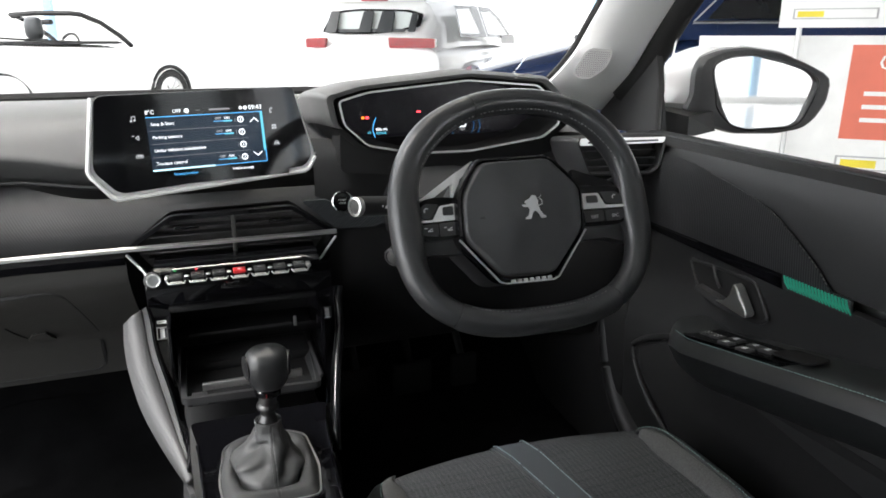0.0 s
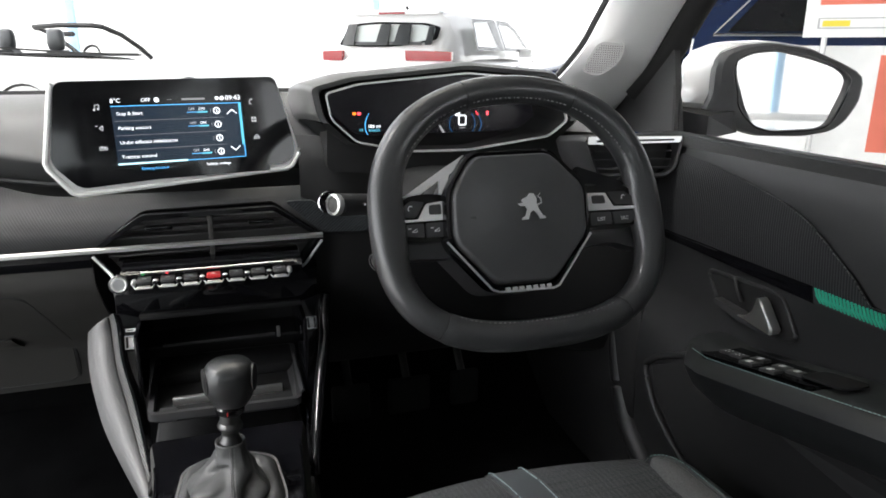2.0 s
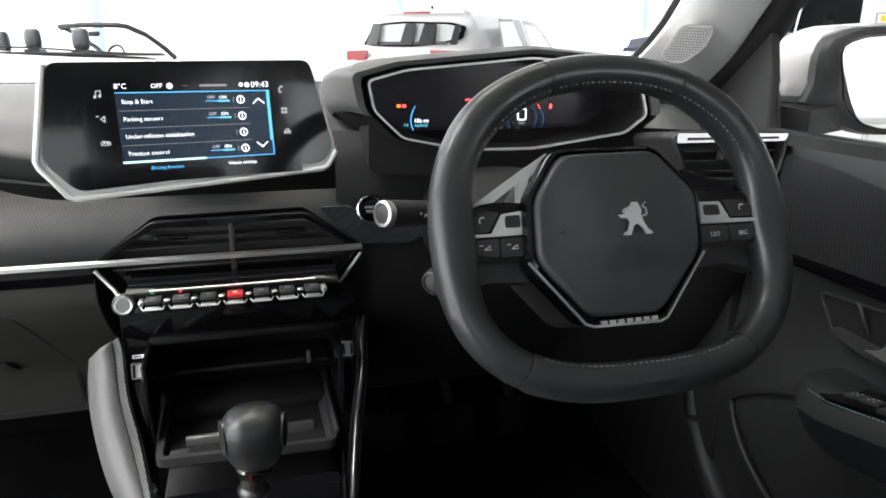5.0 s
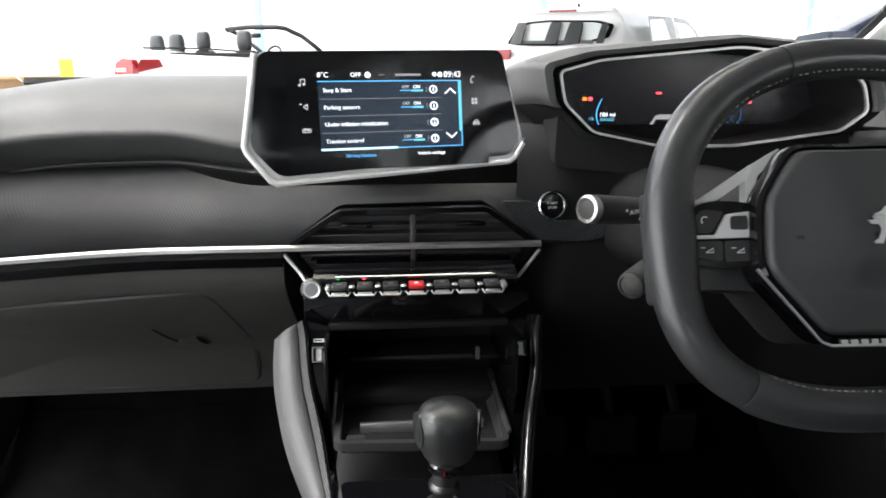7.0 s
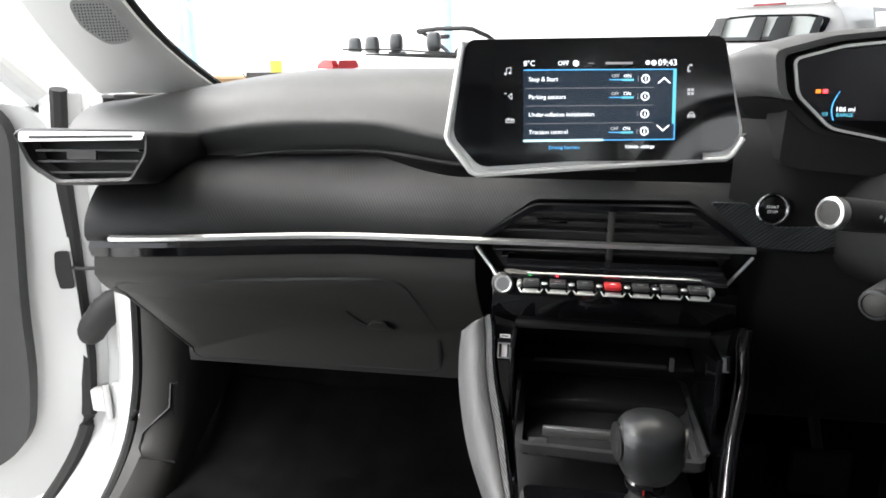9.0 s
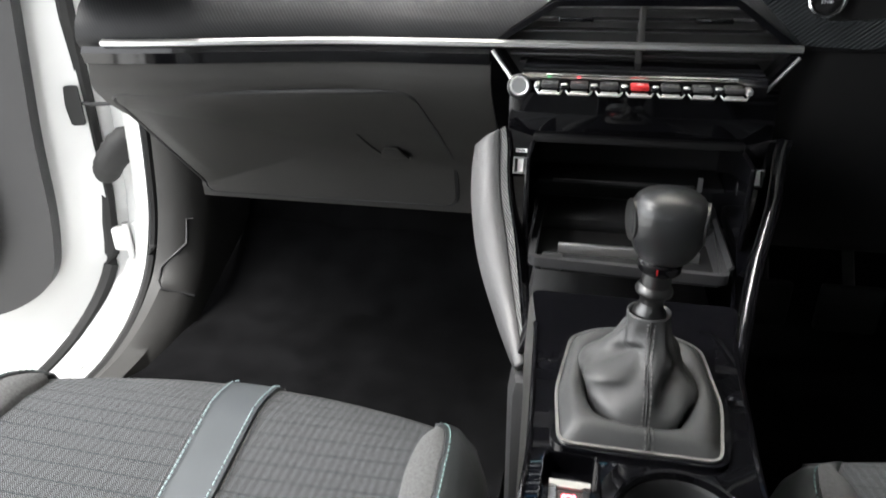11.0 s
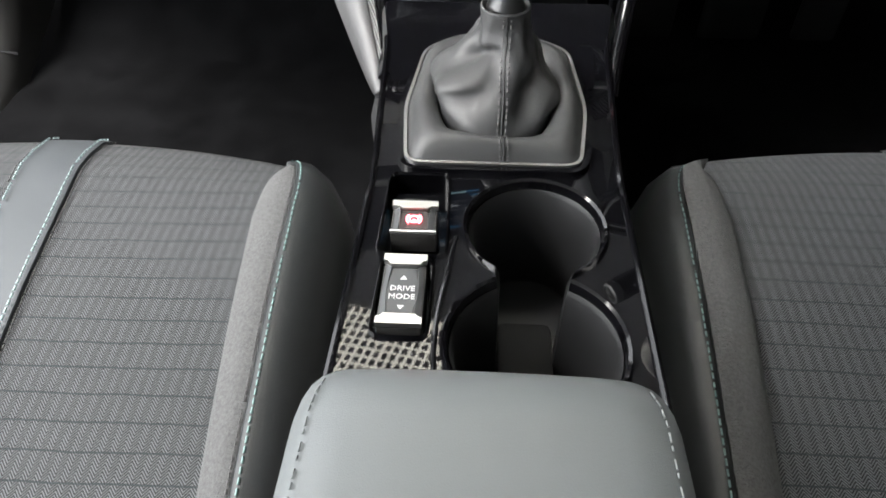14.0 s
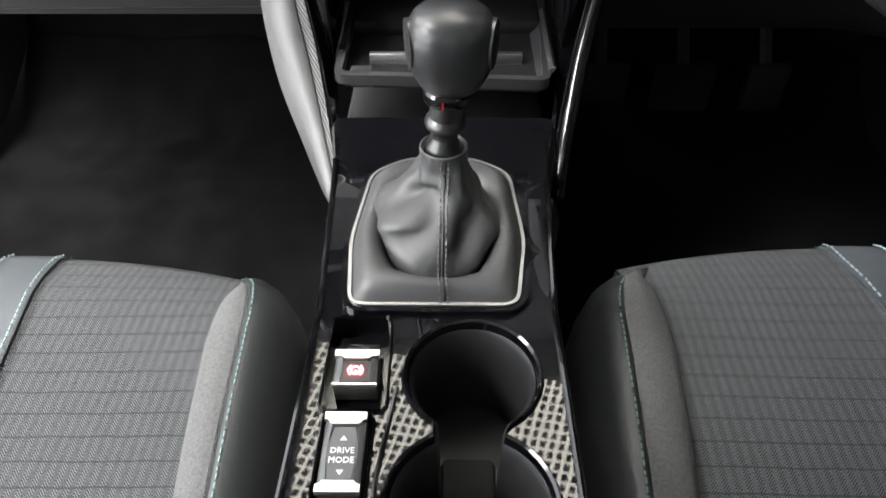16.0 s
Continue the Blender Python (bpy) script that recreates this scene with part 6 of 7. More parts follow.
# ---- windscreen pillars ----
def a_pillar(sg):
    def P(x, y, z):
        return (MID + sg * (x - MID), y, z)
    p = thing("windscreen_pillar", "pale grey windscreen pillar trim with tweeter grille", "pillar trim", "windscreen pillars", at=P(0.73, 1.15, 1.0))
    inner = bez([(0.655, 1.30, 0.975), (0.672, 1.19, 1.035), (0.68, 1.11, 1.09), (0.685, 1.055, 1.15), (0.675, 0.85, 1.33), (0.64, 0.66, 1.47)], 6)
    outer = bez([(0.79, 1.19, 0.985), (0.785, 1.14, 1.02), (0.78, 1.08, 1.07), (0.775, 1.01, 1.14), (0.75, 0.80, 1.32), (0.71, 0.62, 1.47)], 6)
    rws = []
    for a, b in zip(inner, outer):
        c = (a + b) / 2
        rws.append([P(*v) for v in (a + Vector((0.015, 0.04, 0)), a, a.lerp(b, 0.25) + Vector((-0.012, -0.012, 0.004)), c + Vector((-0.016, -0.016, 0.005)), a.lerp(b, 0.78) + Vector((-0.01, -0.012, 0.004)), b, b + Vector((0.02, 0.02, 0)))])
    part("pillar_skin", grid(rws, thick=0.006), PILLARCLOTH, p, "pale grey pillar covering")
    part("screen_edge", tube([P(*(v + Vector((0.008, 0.03, 0)))) for v in inner], 0.006, 6), RUBBER, p, "black screen edge")
    # tweeter grille on a raised oval
    rim_pts = [Vector(v) for v in ((0.690, 1.085, 1.100), (0.726, 1.062, 1.098), (0.724, 1.077, 1.070), (0.698, 1.091, 1.047), (0.6755, 1.112, 1.056))]
    c = sum(rim_pts, Vector()) / 5
    sd = (rim_pts[1] - rim_pts[0]).normalized()
    nrm = sd.cross(rim_pts[0] - rim_pts[3]).normalized()
    upv = nrm.cross(sd)
    m = Matrix((sd, upv, nrm)).transposed().to_4x4()
    m.translation = c - nrm * 0.001
    o = round_poly([((v - c).dot(sd), (v - c).dot(upv)) for v in rim_pts][::-1], 0.012)
    if sg < 0:
        m = Matrix.Translation((2 * MID, 0, 0)) @ Matrix.Diagonal((-1, 1, 1, 1)) @ m
    gr = part("speaker_grille", prism(o, 0.006, 0.002, m=m), MESHGREY, p, "perforated pale speaker grille")
    holes = bmesh.new()
    inside = inset_poly(o, 0.003)
    for i in range(-13, 14):
        for j in range(-13, 14):
            x, y = i * 0.0034, j * 0.0034
            if all((q[0] - p[0]) * (y - p[1]) - (q[1] - p[1]) * (x - p[0]) > 0 for p, q in zip(inside, inside[1:] + inside[:1])):
                ps = [holes.verts.new(m @ Vector((x + 0.0010 * math.cos(t), y + 0.0010 * math.sin(t), 0.0063))) for t in (0.0, 1.05, 2.1, 3.14, 4.19, 5.24)]
                holes.faces.new(ps)
    tagged(part("grille_holes", holes, GREYHARD, gr, smooth=False), kind="stuff")
    return p


a_pillar(1)
a_pillar(-1)
for sg in (-1, 1):
    def P(x, y, z, sg=sg):
        return (MID + sg * (x - MID), y, z)
    fr = thing("door_frame", "black window frame along the windscreen pillar", "window frame", "window frames", at=P(0.8, 1.0, 0.97))
    if sg > 0:
        part("frame_bar", tube([P(*v) for v in bez([(0.80, 1.14, 1.02), (0.803, 1.06, 1.085), (0.795, 0.995, 1.15), (0.765, 0.80, 1.32), (0.72, 0.60, 1.46)], 6)], 0.021, 10), RUBBER, fr)
        part("corner_panel", prism([(-1.20, 0.955), (-1.19, 1.0), (-1.10, 1.06), (-1.06, 1.085), (-1.034, 1.09), (-1.004, 0.955)], 0.012, 0.003, m=Matrix.Translation((P(0.802, 0, 0)[0], 0, 0)) @ pose(0, 0, 0, 90, 0, -90)), DARK, fr, "black triangular corner panel")
        part("seal_post", tube([P(0.79, 1.010, 0.955), P(0.795, 1.022, 1.03), P(0.797, 1.036, 1.09)], 0.006, 6), RUBBER, fr)
    part("roof_rail", tube([P(*v) for v in bez([(0.72, 0.58, 1.46), (0.74, 0.2, 1.47), (0.74, -0.5, 1.46), (0.72, -1.2, 1.4)], 6)], 0.03, 8), HEADLINER, fr)

# ---- driver's door ----
dd = thing("driver_door", "closed black front door panel with armrest and window switches", "car door", at=(0.76, 0.5, 0.40))


def dx(y, z):
    """The inner face of the door: how far out it lies."""
    pts = [(0.965, 0.772), (0.955, 0.748), (0.93, 0.738), (0.88, 0.737), (0.84, 0.742), (0.80, 0.752), (0.75, 0.757), (0.71, 0.752), (0.66, 0.742), (0.55, 0.745), (0.40, 0.75), (0.34, 0.76)]
    for (za, xa), (zb, xb) in zip(pts, pts[1:]):
        if z >= zb:
            return xa + (xb - xa) * (za - z) / (za - zb)
    return pts[-1][1]


yy = [-0.2 + 1.26 * i / 40 for i in range(41)]
zz = [0.965, 0.96, 0.955, 0.945, 0.93, 0.905, 0.88, 0.855, 0.832]
part("upper_panel", grid([[(dx(y, z), y, z) for z in zz] for y in yy], thick=0.01), DOORSOFT, dd, "black soft upper door panel")
zz = [0.82, 0.81, 0.80, 0.775, 0.75, 0.73, 0.71, 0.68, 0.64, 0.6, 0.5, 0.4, 0.34]
part("lower_panel", grid([[(dx(y, z) + 0.004, y, z) for z in zz] for y in yy], thick=0.01), DOORHARD, dd, "black grained lower door panel")
part("door_skin", box(0.80, 0.84, -0.2, 1.1, 0.25, 0.955, 0.01), WHITE, dd)
part("window_seal", box(0.772, 0.80, -0.2, 1.02, 0.955, 0.968, 0.004), DOORSOFT, dd)
pane = part("window_pane", prism([(-1.02, 0.96), (-0.985, 1.15), (-0.80, 1.31), (-0.62, 1.43), (0.18, 1.44), (0.18, 0.96)], 0.004, m=Matrix.Translation((0.795, 0, 0)) @ pose(0, 0, 0, 90, 0, -90)), CLEAR, dd, "closed clear window glass")
# decor inlay: patterned, narrowing forwards under a curved seam
DEC_SEAM = ((0.985, 0.942), (0.95, 0.9475), (0.908, 0.946), (0.851, 0.941), (0.773, 0.929), (0.714, 0.916), (0.682, 0.9026), (0.65, 0.883), (0.616, 0.857), (0.595, 0.8335))


def dec_top(y):
    for (ya, za), (yb, zb) in zip(DEC_SEAM, DEC_SEAM[1:]):
        if y >= yb:
            return za + (zb - za) * (ya - y) / (ya - yb)
    return 0.8335


rows = []
for i in range(61):
    y = 0.985 - 0.39 * i / 60
    zt = dec_top(y)
    rows.append([(dx(y, z) - 0.004, y, z) for z in (0.830 + (zt - 0.830) * j / 8 for j in range(9))])
part("decor_inlay", grid(rows, thick=0.003), ribbed("weave_door", (0.034, 0.035, 0.037), (0.018, 0.018, 0.019), (0, 0, 0), 0.0036, 0.45, 0.35, axis="Y"), dd, "black ribbed decor inlay")
stitches([(r[-1][0] - 0.002, r[-1][1], r[-1][2]) for r in rows], GREYTHREAD, dd, 0.006, 0.0006)
part("gloss_strip", grid([[(dx(y, 0.83) - 0.004, y, 0.832), (dx(y, 0.82) - 0.007, y, 0.829), (dx(y, 0.81) - 0.007, y, 0.8245 - 0.009 * (0.985 - y) / 0.32), (dx(y, 0.81), y, 0.8215 - 0.009 * (0.985 - y) / 0.32)] for y in (0.985 - 0.317 * i / 20 for i in range(21))], thick=0.004), PIANO, dd, "gloss black strip")
# thin chrome line drawn for the glint along the gloss strip
part("strip_highlight", tube([(0.7365, 0.985 - 0.16 * i / 8, 0.8305) for i in range(9)], 0.001, 6), CHROME, dd)
green = part("green_stripe", grid([[(dx(y, 0.83) - 0.004, y, 0.8325), (dx(y, 0.82) - 0.006, y, 0.828), (dx(y, 0.81) - 0.005, y, 0.8135)] for y in (0.668 - 0.1 * i / 10 for i in range(11))], thick=0.003), HARD, dd, "green and black ribbed stripe")
for i in range(20):
    y = 0.664 - 0.0047 * i
    part("green_rib", tube([(dx(y, 0.83) - 0.0075, y, 0.832), (dx(y, 0.82) - 0.0085, y - 0.002, 0.823), (dx(y, 0.81) - 0.008, y - 0.006, 0.8155)], 0.0015, 5), GREENGLOW, green)
# door pull in its recess
DM = Matrix.Translation((0.748, 0, 0)) @ pose(0, 0, 0, 90, 0, -90)  # local x rearwards, local y up, local z into the car
recess = round_poly([(-0.849, 0.798), (-0.820, 0.757), (-0.787, 0.747), (-0.702, 0.751), (-0.685, 0.760), (-0.716, 0.806)], 0.012)
# no hollow here: a black plate stands for the shade inside the recess
part("recess_shade", prism(recess, 0.0025, 0.001, m=DM), MATTE, dd, "flat black plate drawn for the shade in the pull recess")
part("recess_rim", tube([DM @ Vector((x, y, 0.0025)) for x, y in recess], 0.0028, 8, closed=True), DOORHARD, dd, "rounded rim of the recess")
part("recess_arch", tube([DM @ Vector(p) for p in bez([(-0.795, 0.802, 0.004), (-0.786, 0.799, 0.010), (-0.779, 0.790, 0.012), (-0.776, 0.776, 0.006)], 6)], 0.0022, 10), HARD, dd, "black inner lip of the recess")
part("door_pull", prism(round_poly([(-0.815, 0.769), (-0.816, 0.764), (-0.772, 0.755), (-0.715, 0.7535), (-0.712, 0.762), (-0.765, 0.7655)], 0.003), 0.013, 0.004, 3, m=DM @ pose(0, 0, 0.004)), HARD, dd, "black door pull lever")
part("pull_tip", prism(round_poly([(-0.768, 0.7625), (-0.752, 0.7665), (-0.742, 0.778), (-0.737, 0.797), (-0.730, 0.795), (-0.705, 0.764), (-0.709, 0.757)], 0.004), 0.012, 0.005, 4, m=DM @ pose(0, 0, 0.008)), SATIN, dd, "satin metal door pull tip")
# brighter metal bead puts the tip's edge highlight into the shape
part("pull_glint", tube([DM @ Vector(p) for p in bez([(-0.7335, 0.794, 0.018), (-0.722, 0.782, 0.0195), (-0.709, 0.766, 0.0195), (-0.712, 0.7595, 0.018)], 5)], 0.0022, 8), DIALMETAL, dd, "bright bead drawn for the highlight on the door pull")
# armrest, rising towards the rear
def arm_z(y):
    return 0.7225 + 0.2 * max(0.0, 0.745 - max(y, 0.46))


rings = []
for i in range(25):
    y = 0.806 - 0.70 * i / 24
    e = min(1.0, (0.81 - y) / 0.05)
    f = math.sqrt(max(0, 1 - (1 - e) ** 2))
    z = arm_z(y)
    rings.append([(x, y, zc) for x, zc in ((0.756, z - 0.10), (0.725 - 0.012 * f, z - 0.085), (0.712 - 0.032 * f, z - 0.055), (0.706 - 0.046 * f, z - 0.022), (0.71 - 0.042 * f, z - 0.008), (0.715 - 0.03 * f, z - 0.001), (0.73 - 0.02 * f, z), (0.756, z - 0.001))])
part("armrest", loft(rings), DOORSKIN, dd, "padded dark armrest with teal stitching")
stitches([(r[4][0] + 0.004, r[4][1], r[4][2] + 0.005) for r in rings[1:]], TEAL, dd, 0.005, 0.0006)
SWP = pose(0.706, 0.69, arm_z(0.69) - 0.0045, -11.3, 0, 0)
sw = part("switch_panel", prism(round_poly([(-0.034, 0.072), (-0.030, -0.10), (0.016, -0.12), (0.026, 0.082), (-0.012, 0.088)], 0.012), 0.006, 0.002, m=SWP), PIANO, dd, "gloss black switch panel")
for i, (x, y) in enumerate(((0.699, 0.739), (0.697, 0.719), (0.685, 0.690), (0.704, 0.693), (0.681, 0.654), (0.701, 0.657), (0.698, 0.634))):
    at = pose(x, y, arm_z(y) + 0.0005, -11.3, 0, 0)
    k = part("window_switch", box(-0.0065, 0.0065, -0.011, 0.011, 0.0, 0.0045, 0.0015), HARD, sw)
    k.data.transform(at)
    if i > 1:
        part("switch_mark", box(-0.0034, 0.0034, -0.003, 0.003, 0.0044, 0.0049), DECAL, k).data.transform(at)
    else:
        for q in range(4):
            part("switch_mark", box(-0.004 + 0.006 * (q % 2), -0.002 + 0.006 * (q % 2), -0.004 + 0.006 * (q // 2), -0.0025 + 0.006 * (q // 2), 0.0044, 0.0048), DECAL, k).data.transform(at)
# grab hollow drawn as a black plate, its shade put into the colour
part("grab_shade", prism(round_poly([(-0.02, -0.03), (0.016, -0.034), (0.018, 0.026), (-0.016, 0.03)], 0.012), 0.002, 0.0008, m=pose(0.705, 0.595, arm_z(0.595) + 0.0035, -11.3, 0, 0)), MATTE, sw, "flat black plate drawn for the shade in the grab recess")
# pocket arch below the armrest
part("pocket_rim", tube(bez([(0.733, 0.79, 0.675), (0.735, 0.8525, 0.6675), (0.735, 0.905, 0.645), (0.736, 0.942, 0.622), (0.736, 0.9545, 0.603), (0.735, 0.9355, 0.567), (0.733, 0.8968, 0.533), (0.727, 0.8214, 0.500), (0.715, 0.70, 0.46), (0.70, 0.4, 0.43)], 8), 0.005, 12), DOORHARD, dd, "rounded rim of the door pocket")
# black sheet in place of the shaded inside of the pocket
part("pocket_shade", grid([[(0.737, 0.937, 0.615), (0.737, 0.926, 0.575), (0.731, 0.84, 0.515)], [(0.738, 0.85, 0.66), (0.738, 0.82, 0.58), (0.731, 0.76, 0.485)], [(0.74, 0.3, 0.66), (0.74, 0.3, 0.55), (0.735, 0.3, 0.43)]], thick=0.002), MATTE, dd, "black sheet drawn for the shade in the door pocket")
part("front_ridge", tube(bez([(0.757, 1.085, 0.70), (0.752, 1.06, 0.62), (0.748, 1.03, 0.53), (0.742, 0.97, 0.46), (0.735, 0.85, 0.40)], 8), 0.02, 14), DOORHARD, dd, "soft ridge in front of the door pocket")
part("side_kick", box(0.735, 0.76, 0.98, 1.4, 0.34, 0.80, 0.01), MATTE, shell)

# ---- door mirror ----
dm_ = thing("door_mirror", "white door mirror with black surround and bright glass", "door mirror", at=(0.95, 1.03, 0.96))
MM = frontal(0.985, 1.01, 1.022, -14, 0)
glass_o = round_poly([(-0.084, 0.050), (-0.08, 0.027), (-0.062, -0.021), (-0.044, -0.05), (-0.012, -0.059), (0.063, -0.055), (0.077, -0.047), (0.096, 0.005), (0.099, 0.024), (0.078, 0.040), (0.038, 0.052), (-0.017, 0.064), (-0.056, 0.061)], 0.010, 4)
case_o = round_poly([(-0.113, 0.041), (-0.113, -0.005), (-0.125, -0.026), (-0.105, -0.051), (-0.06, -0.061), (-0.039, -0.068), (0.044, -0.069), (0.092, -0.061), (0.113, -0.046), (0.132, -0.014), (0.134, 0.019), (0.128, 0.031), (0.097, 0.046), (0.036, 0.070), (-0.025, 0.078), (-0.068, 0.074), (-0.106, 0.060)], 0.010, 4)
gm = Vector((0.008, 0.002))


def fan(poly, n=64):
    """The outline taken at even angles about the mirror's middle."""
    out = []
    for i in range(n):
        d = Vector((math.cos(2 * math.pi * i / n), math.sin(2 * math.pi * i / n)))
        best = 0.0
        for p, q in zip(poly, poly[1:] + poly[:1]):
            p, e = Vector(p) - gm, Vector(q) - Vector(p)
            det = d.x * -e.y + d.y * e.x
            if abs(det) > 1e-9:
                u = (d.x * p.y - d.y * p.x) / det
                if -1e-6 <= u <= 1 + 1e-6:
                    best = max(best, (p.x * -e.y + p.y * e.x) / det)
        out.append(gm + d * best)
    return out


gl, ca = fan(glass_o), fan(case_o)
part("mirror_glass", prism([tuple(p) for p in gl], 0.003, m=MM), MIRROR, dm_, "silvered mirror glass")
part("surround", grid([[MM @ Vector((*(a.lerp(b, s)), z)) for a, b in zip(gl, ca)] for s, z in ((0.0, -0.002), (0.0, 0.004), (0.12, 0.009), (0.3, 0.010), (0.4, 0.008), (0.8, 0.006), (1.0, -0.002), (1.0, -0.022))], closed=True), HARD, dm_, "black mirror surround")
part("surround_line", tube([MM @ Vector((*(a.lerp(b, 0.2)), 0.0098)) for a, b in zip(gl, ca)], 0.0011, 5, closed=True), PIANO, dm_)
part("shell", loft([[MM @ Vector((gm.x + (p.x - gm.x) * s + o, gm.y + (p.y - gm.y) * s2 + 0.006, z)) for p in ca] for s, s2, o, z in ((0.99, 0.96, 0.0, -0.018), (1.02, 0.98, -0.004, -0.035), (1.03, 0.98, -0.02, -0.07), (0.9, 0.85, -0.025, -0.11), (0.5, 0.5, -0.02, -0.14))]), WHITE, dm_, "white painted mirror shell")
part("stem", loft([[(0.84, y, z) for y, z in ((1.0, 0.955), (1.1, 0.955), (1.1, 0.995), (1.0, 0.99))], [(0.905, y, z) for y, z in ((1.01, 0.962), (1.1, 0.965), (1.1, 1.0), (1.02, 0.995))]]), HARD, dm_)

# ---- passenger side: jamb, sill, open door ----
jamb = thing("door_opening", "white painted door opening with black seal and hinges", "door frame", at=(-0.7, 1.2, 0.3))
seal_line = bez([(-0.60, 1.22, 0.98), (-0.625, 1.245, 0.85), (-0.635, 1.27, 0.70), (-0.64, 1.27, 0.60), (-0.64, 1.25, 0.50), (-0.64, 1.20, 0.41), (-0.64, 1.10, 0.35), (-0.64, 0.95, 0.335), (-0.64, 0.4, 0.33), (-0.64, -0.2, 0.33)], 6)
outer_line = bez([(-0.79, 1.37, 0.98), (-0.82, 1.39, 0.85), (-0.832, 1.40, 0.70), (-0.835, 1.40, 0.58), (-0.835, 1.395, 0.46), (-0.84, 1.36, 0.33), (-0.86, 1.22, 0.235), (-0.865, 0.95, 0.215), (-0.865, 0.4, 0.21), (-0.865, -0.2, 0.21)], 6)
rows = [[a + (b - a) * t + Vector((0, d * step01((a.z - 0.33) / 0.1), -0.4 * d * (1 - step01((a.z - 0.33) / 0.1)))) for t, d in ((0, 0.0), (0.08, -0.006), (0.2, -0.004), (0.27, 0.03), (0.34, 0.042), (0.6, 0.045), (0.82, 0.04), (0.9, 0.012), (0.95, 0.0), (1.0, 0.0))] for a, b in zip(seal_line, outer_line)]
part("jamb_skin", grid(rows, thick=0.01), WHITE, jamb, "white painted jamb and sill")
part("door_seal", tube(seal_line, 0.009, 8), RUBBER, jamb, "black rubber door seal")
part("outer_seal", tube([a.lerp(b, 0.95) + Vector((0, -0.012, 0.004)) for a, b in zip(seal_line, outer_line)], 0.014, 8), RUBBER, jamb)
kick_out = [v + Vector((0.012, 0, 0.004)) for v in seal_line]
rows = []
for v in kick_out:
    low = 1 - step01((v.z - 0.36) / 0.12)
    rows.append([v, v + Vector((0.022, 0.004, 0.014 * low)), v + Vector((0.045, 0.02, 0.010 * low)), v + Vector((0.06, 0.06 * (1 - low), -0.02 * low)), v + Vector((0.066, 0.2 * (1 - low), -0.04 * low))])
part("kick_panel", grid(rows, thick=0.006), GREYHARD, jamb, "charcoal sill and kick panel trim")
part("flap_joint", tube([(-0.575, 1.266, 0.508), (-0.584, 1.261, 0.509), (-0.5825, 1.247, 0.472), (-0.6, 1.229, 0.455), (-0.614, 1.212, 0.442), (-0.613, 1.198, 0.425), (-0.603, 1.186, 0.416), (-0.58, 1.197, 0.406), (-0.560, 1.208, 0.396)], 0.0022, 5), DARK, jamb, "joint of the access flap")
for z, h in ((0.42, 0.032),):
    hg = part("hinge", box(-0.765, -0.72, 1.345, 1.365, z - h, z + h, 0.006), WHITE, jamb, "painted steel hinge")
    part("hinge_leaf", box(-0.80, -0.765, 1.335, 1.355, z - h * 0.7, z + h * 0.7, 0.005), WHITE, hg)
    part("hinge_pin", tube([(-0.768, 1.34, z - h * 1.1), (-0.768, 1.34, z + h * 1.1)], 0.007, 10), BRUSH, hg)
    part("hinge_bolt", lathe([(0.0, 0.0), (0.008, 0.0), (0.008, 0.005), (0.0, 0.006)], frontal(-0.738, 1.344, z - 0.012), 8), BRUSH, hg)
part("cable_boot", tube(bez([(-0.72, 1.38, 0.60), (-0.74, 1.355, 0.605), (-0.77, 1.345, 0.575), (-0.80, 1.36, 0.54)], 6), [0.03, 0.03, 0.031, 0.029, 0.031, 0.028, 0.03, 0.027, 0.029, 0.026, 0.028, 0.025, 0.027, 0.024, 0.026, 0.024, 0.025, 0.022, 0.02], 12), RUBBER, jamb, "black rubber cable boot")
part("check_strap", tube([(-0.845, 1.375, 0.668), (-0.80, 1.365, 0.668), (-0.72, 1.38, 0.67)], 0.0035, 8), DARK, jamb)

pdoor = thing("passenger_door", "white front door swung wide open with black trim", "car door", at=(-0.90, 1.40, 0.3))
D = Matrix.Translation((-0.834, 1.415, 0)) @ pose(0, 0, 0, 0, 0, 198)  # local x along the door away from its hinge, local z up, local y outwards


def dpoly(poly, y0, y1, bevel, mat, name, label=""):
    bm = prism(poly, y1 - y0, bevel, m=D @ pose(0, y1, 0) @ pose(0, 0, 0, 90, 0, 0))
    return part(name, bm, mat, pdoor, label)


door_o = round_poly([(0.0, 0.96), (0.0, 0.40), (0.035, 0.27), (0.14, 0.19), (1.05, 0.18), (1.08, 0.97)], 0.08, 8)
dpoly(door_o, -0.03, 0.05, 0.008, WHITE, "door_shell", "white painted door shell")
trim_o = round_poly([(0.048, 0.97), (0.085, 0.60), (0.09, 0.46), (0.115, 0.33), (0.22, 0.27), (1.02, 0.265), (1.05, 0.97)], 0.09, 8)
dpoly(trim_o, 0.05, 0.085, 0.012, HARD, "door_trim", "black door trim panel")
dpoly(round_poly([(0.18, 0.62), (0.185, 0.42), (0.24, 0.33), (0.9, 0.33), (0.9, 0.62)], 0.05), 0.085, 0.115, 0.012, GREYHARD, "door_pocket", "charcoal door pocket")
dpoly(arc(0.30, 0.46, 0.075, 0, 350, 30), 0.114, 0.12, 0.003, ribbed("grille_ribs", (0.04, 0.04, 0.04), (0.01, 0.01, 0.01), (0, 0, 0), 0.005), "speaker_grille", "round ribbed speaker grille")
part("door_pad_seal", tube([D @ Vector((x, 0.03, z)) for x, z in ((0.028, 0.96), (0.062, 0.60), (0.068, 0.44), (0.09, 0.32), (0.18, 0.235), (1.0, 0.225))], 0.006, 6), RUBBER, pdoor)
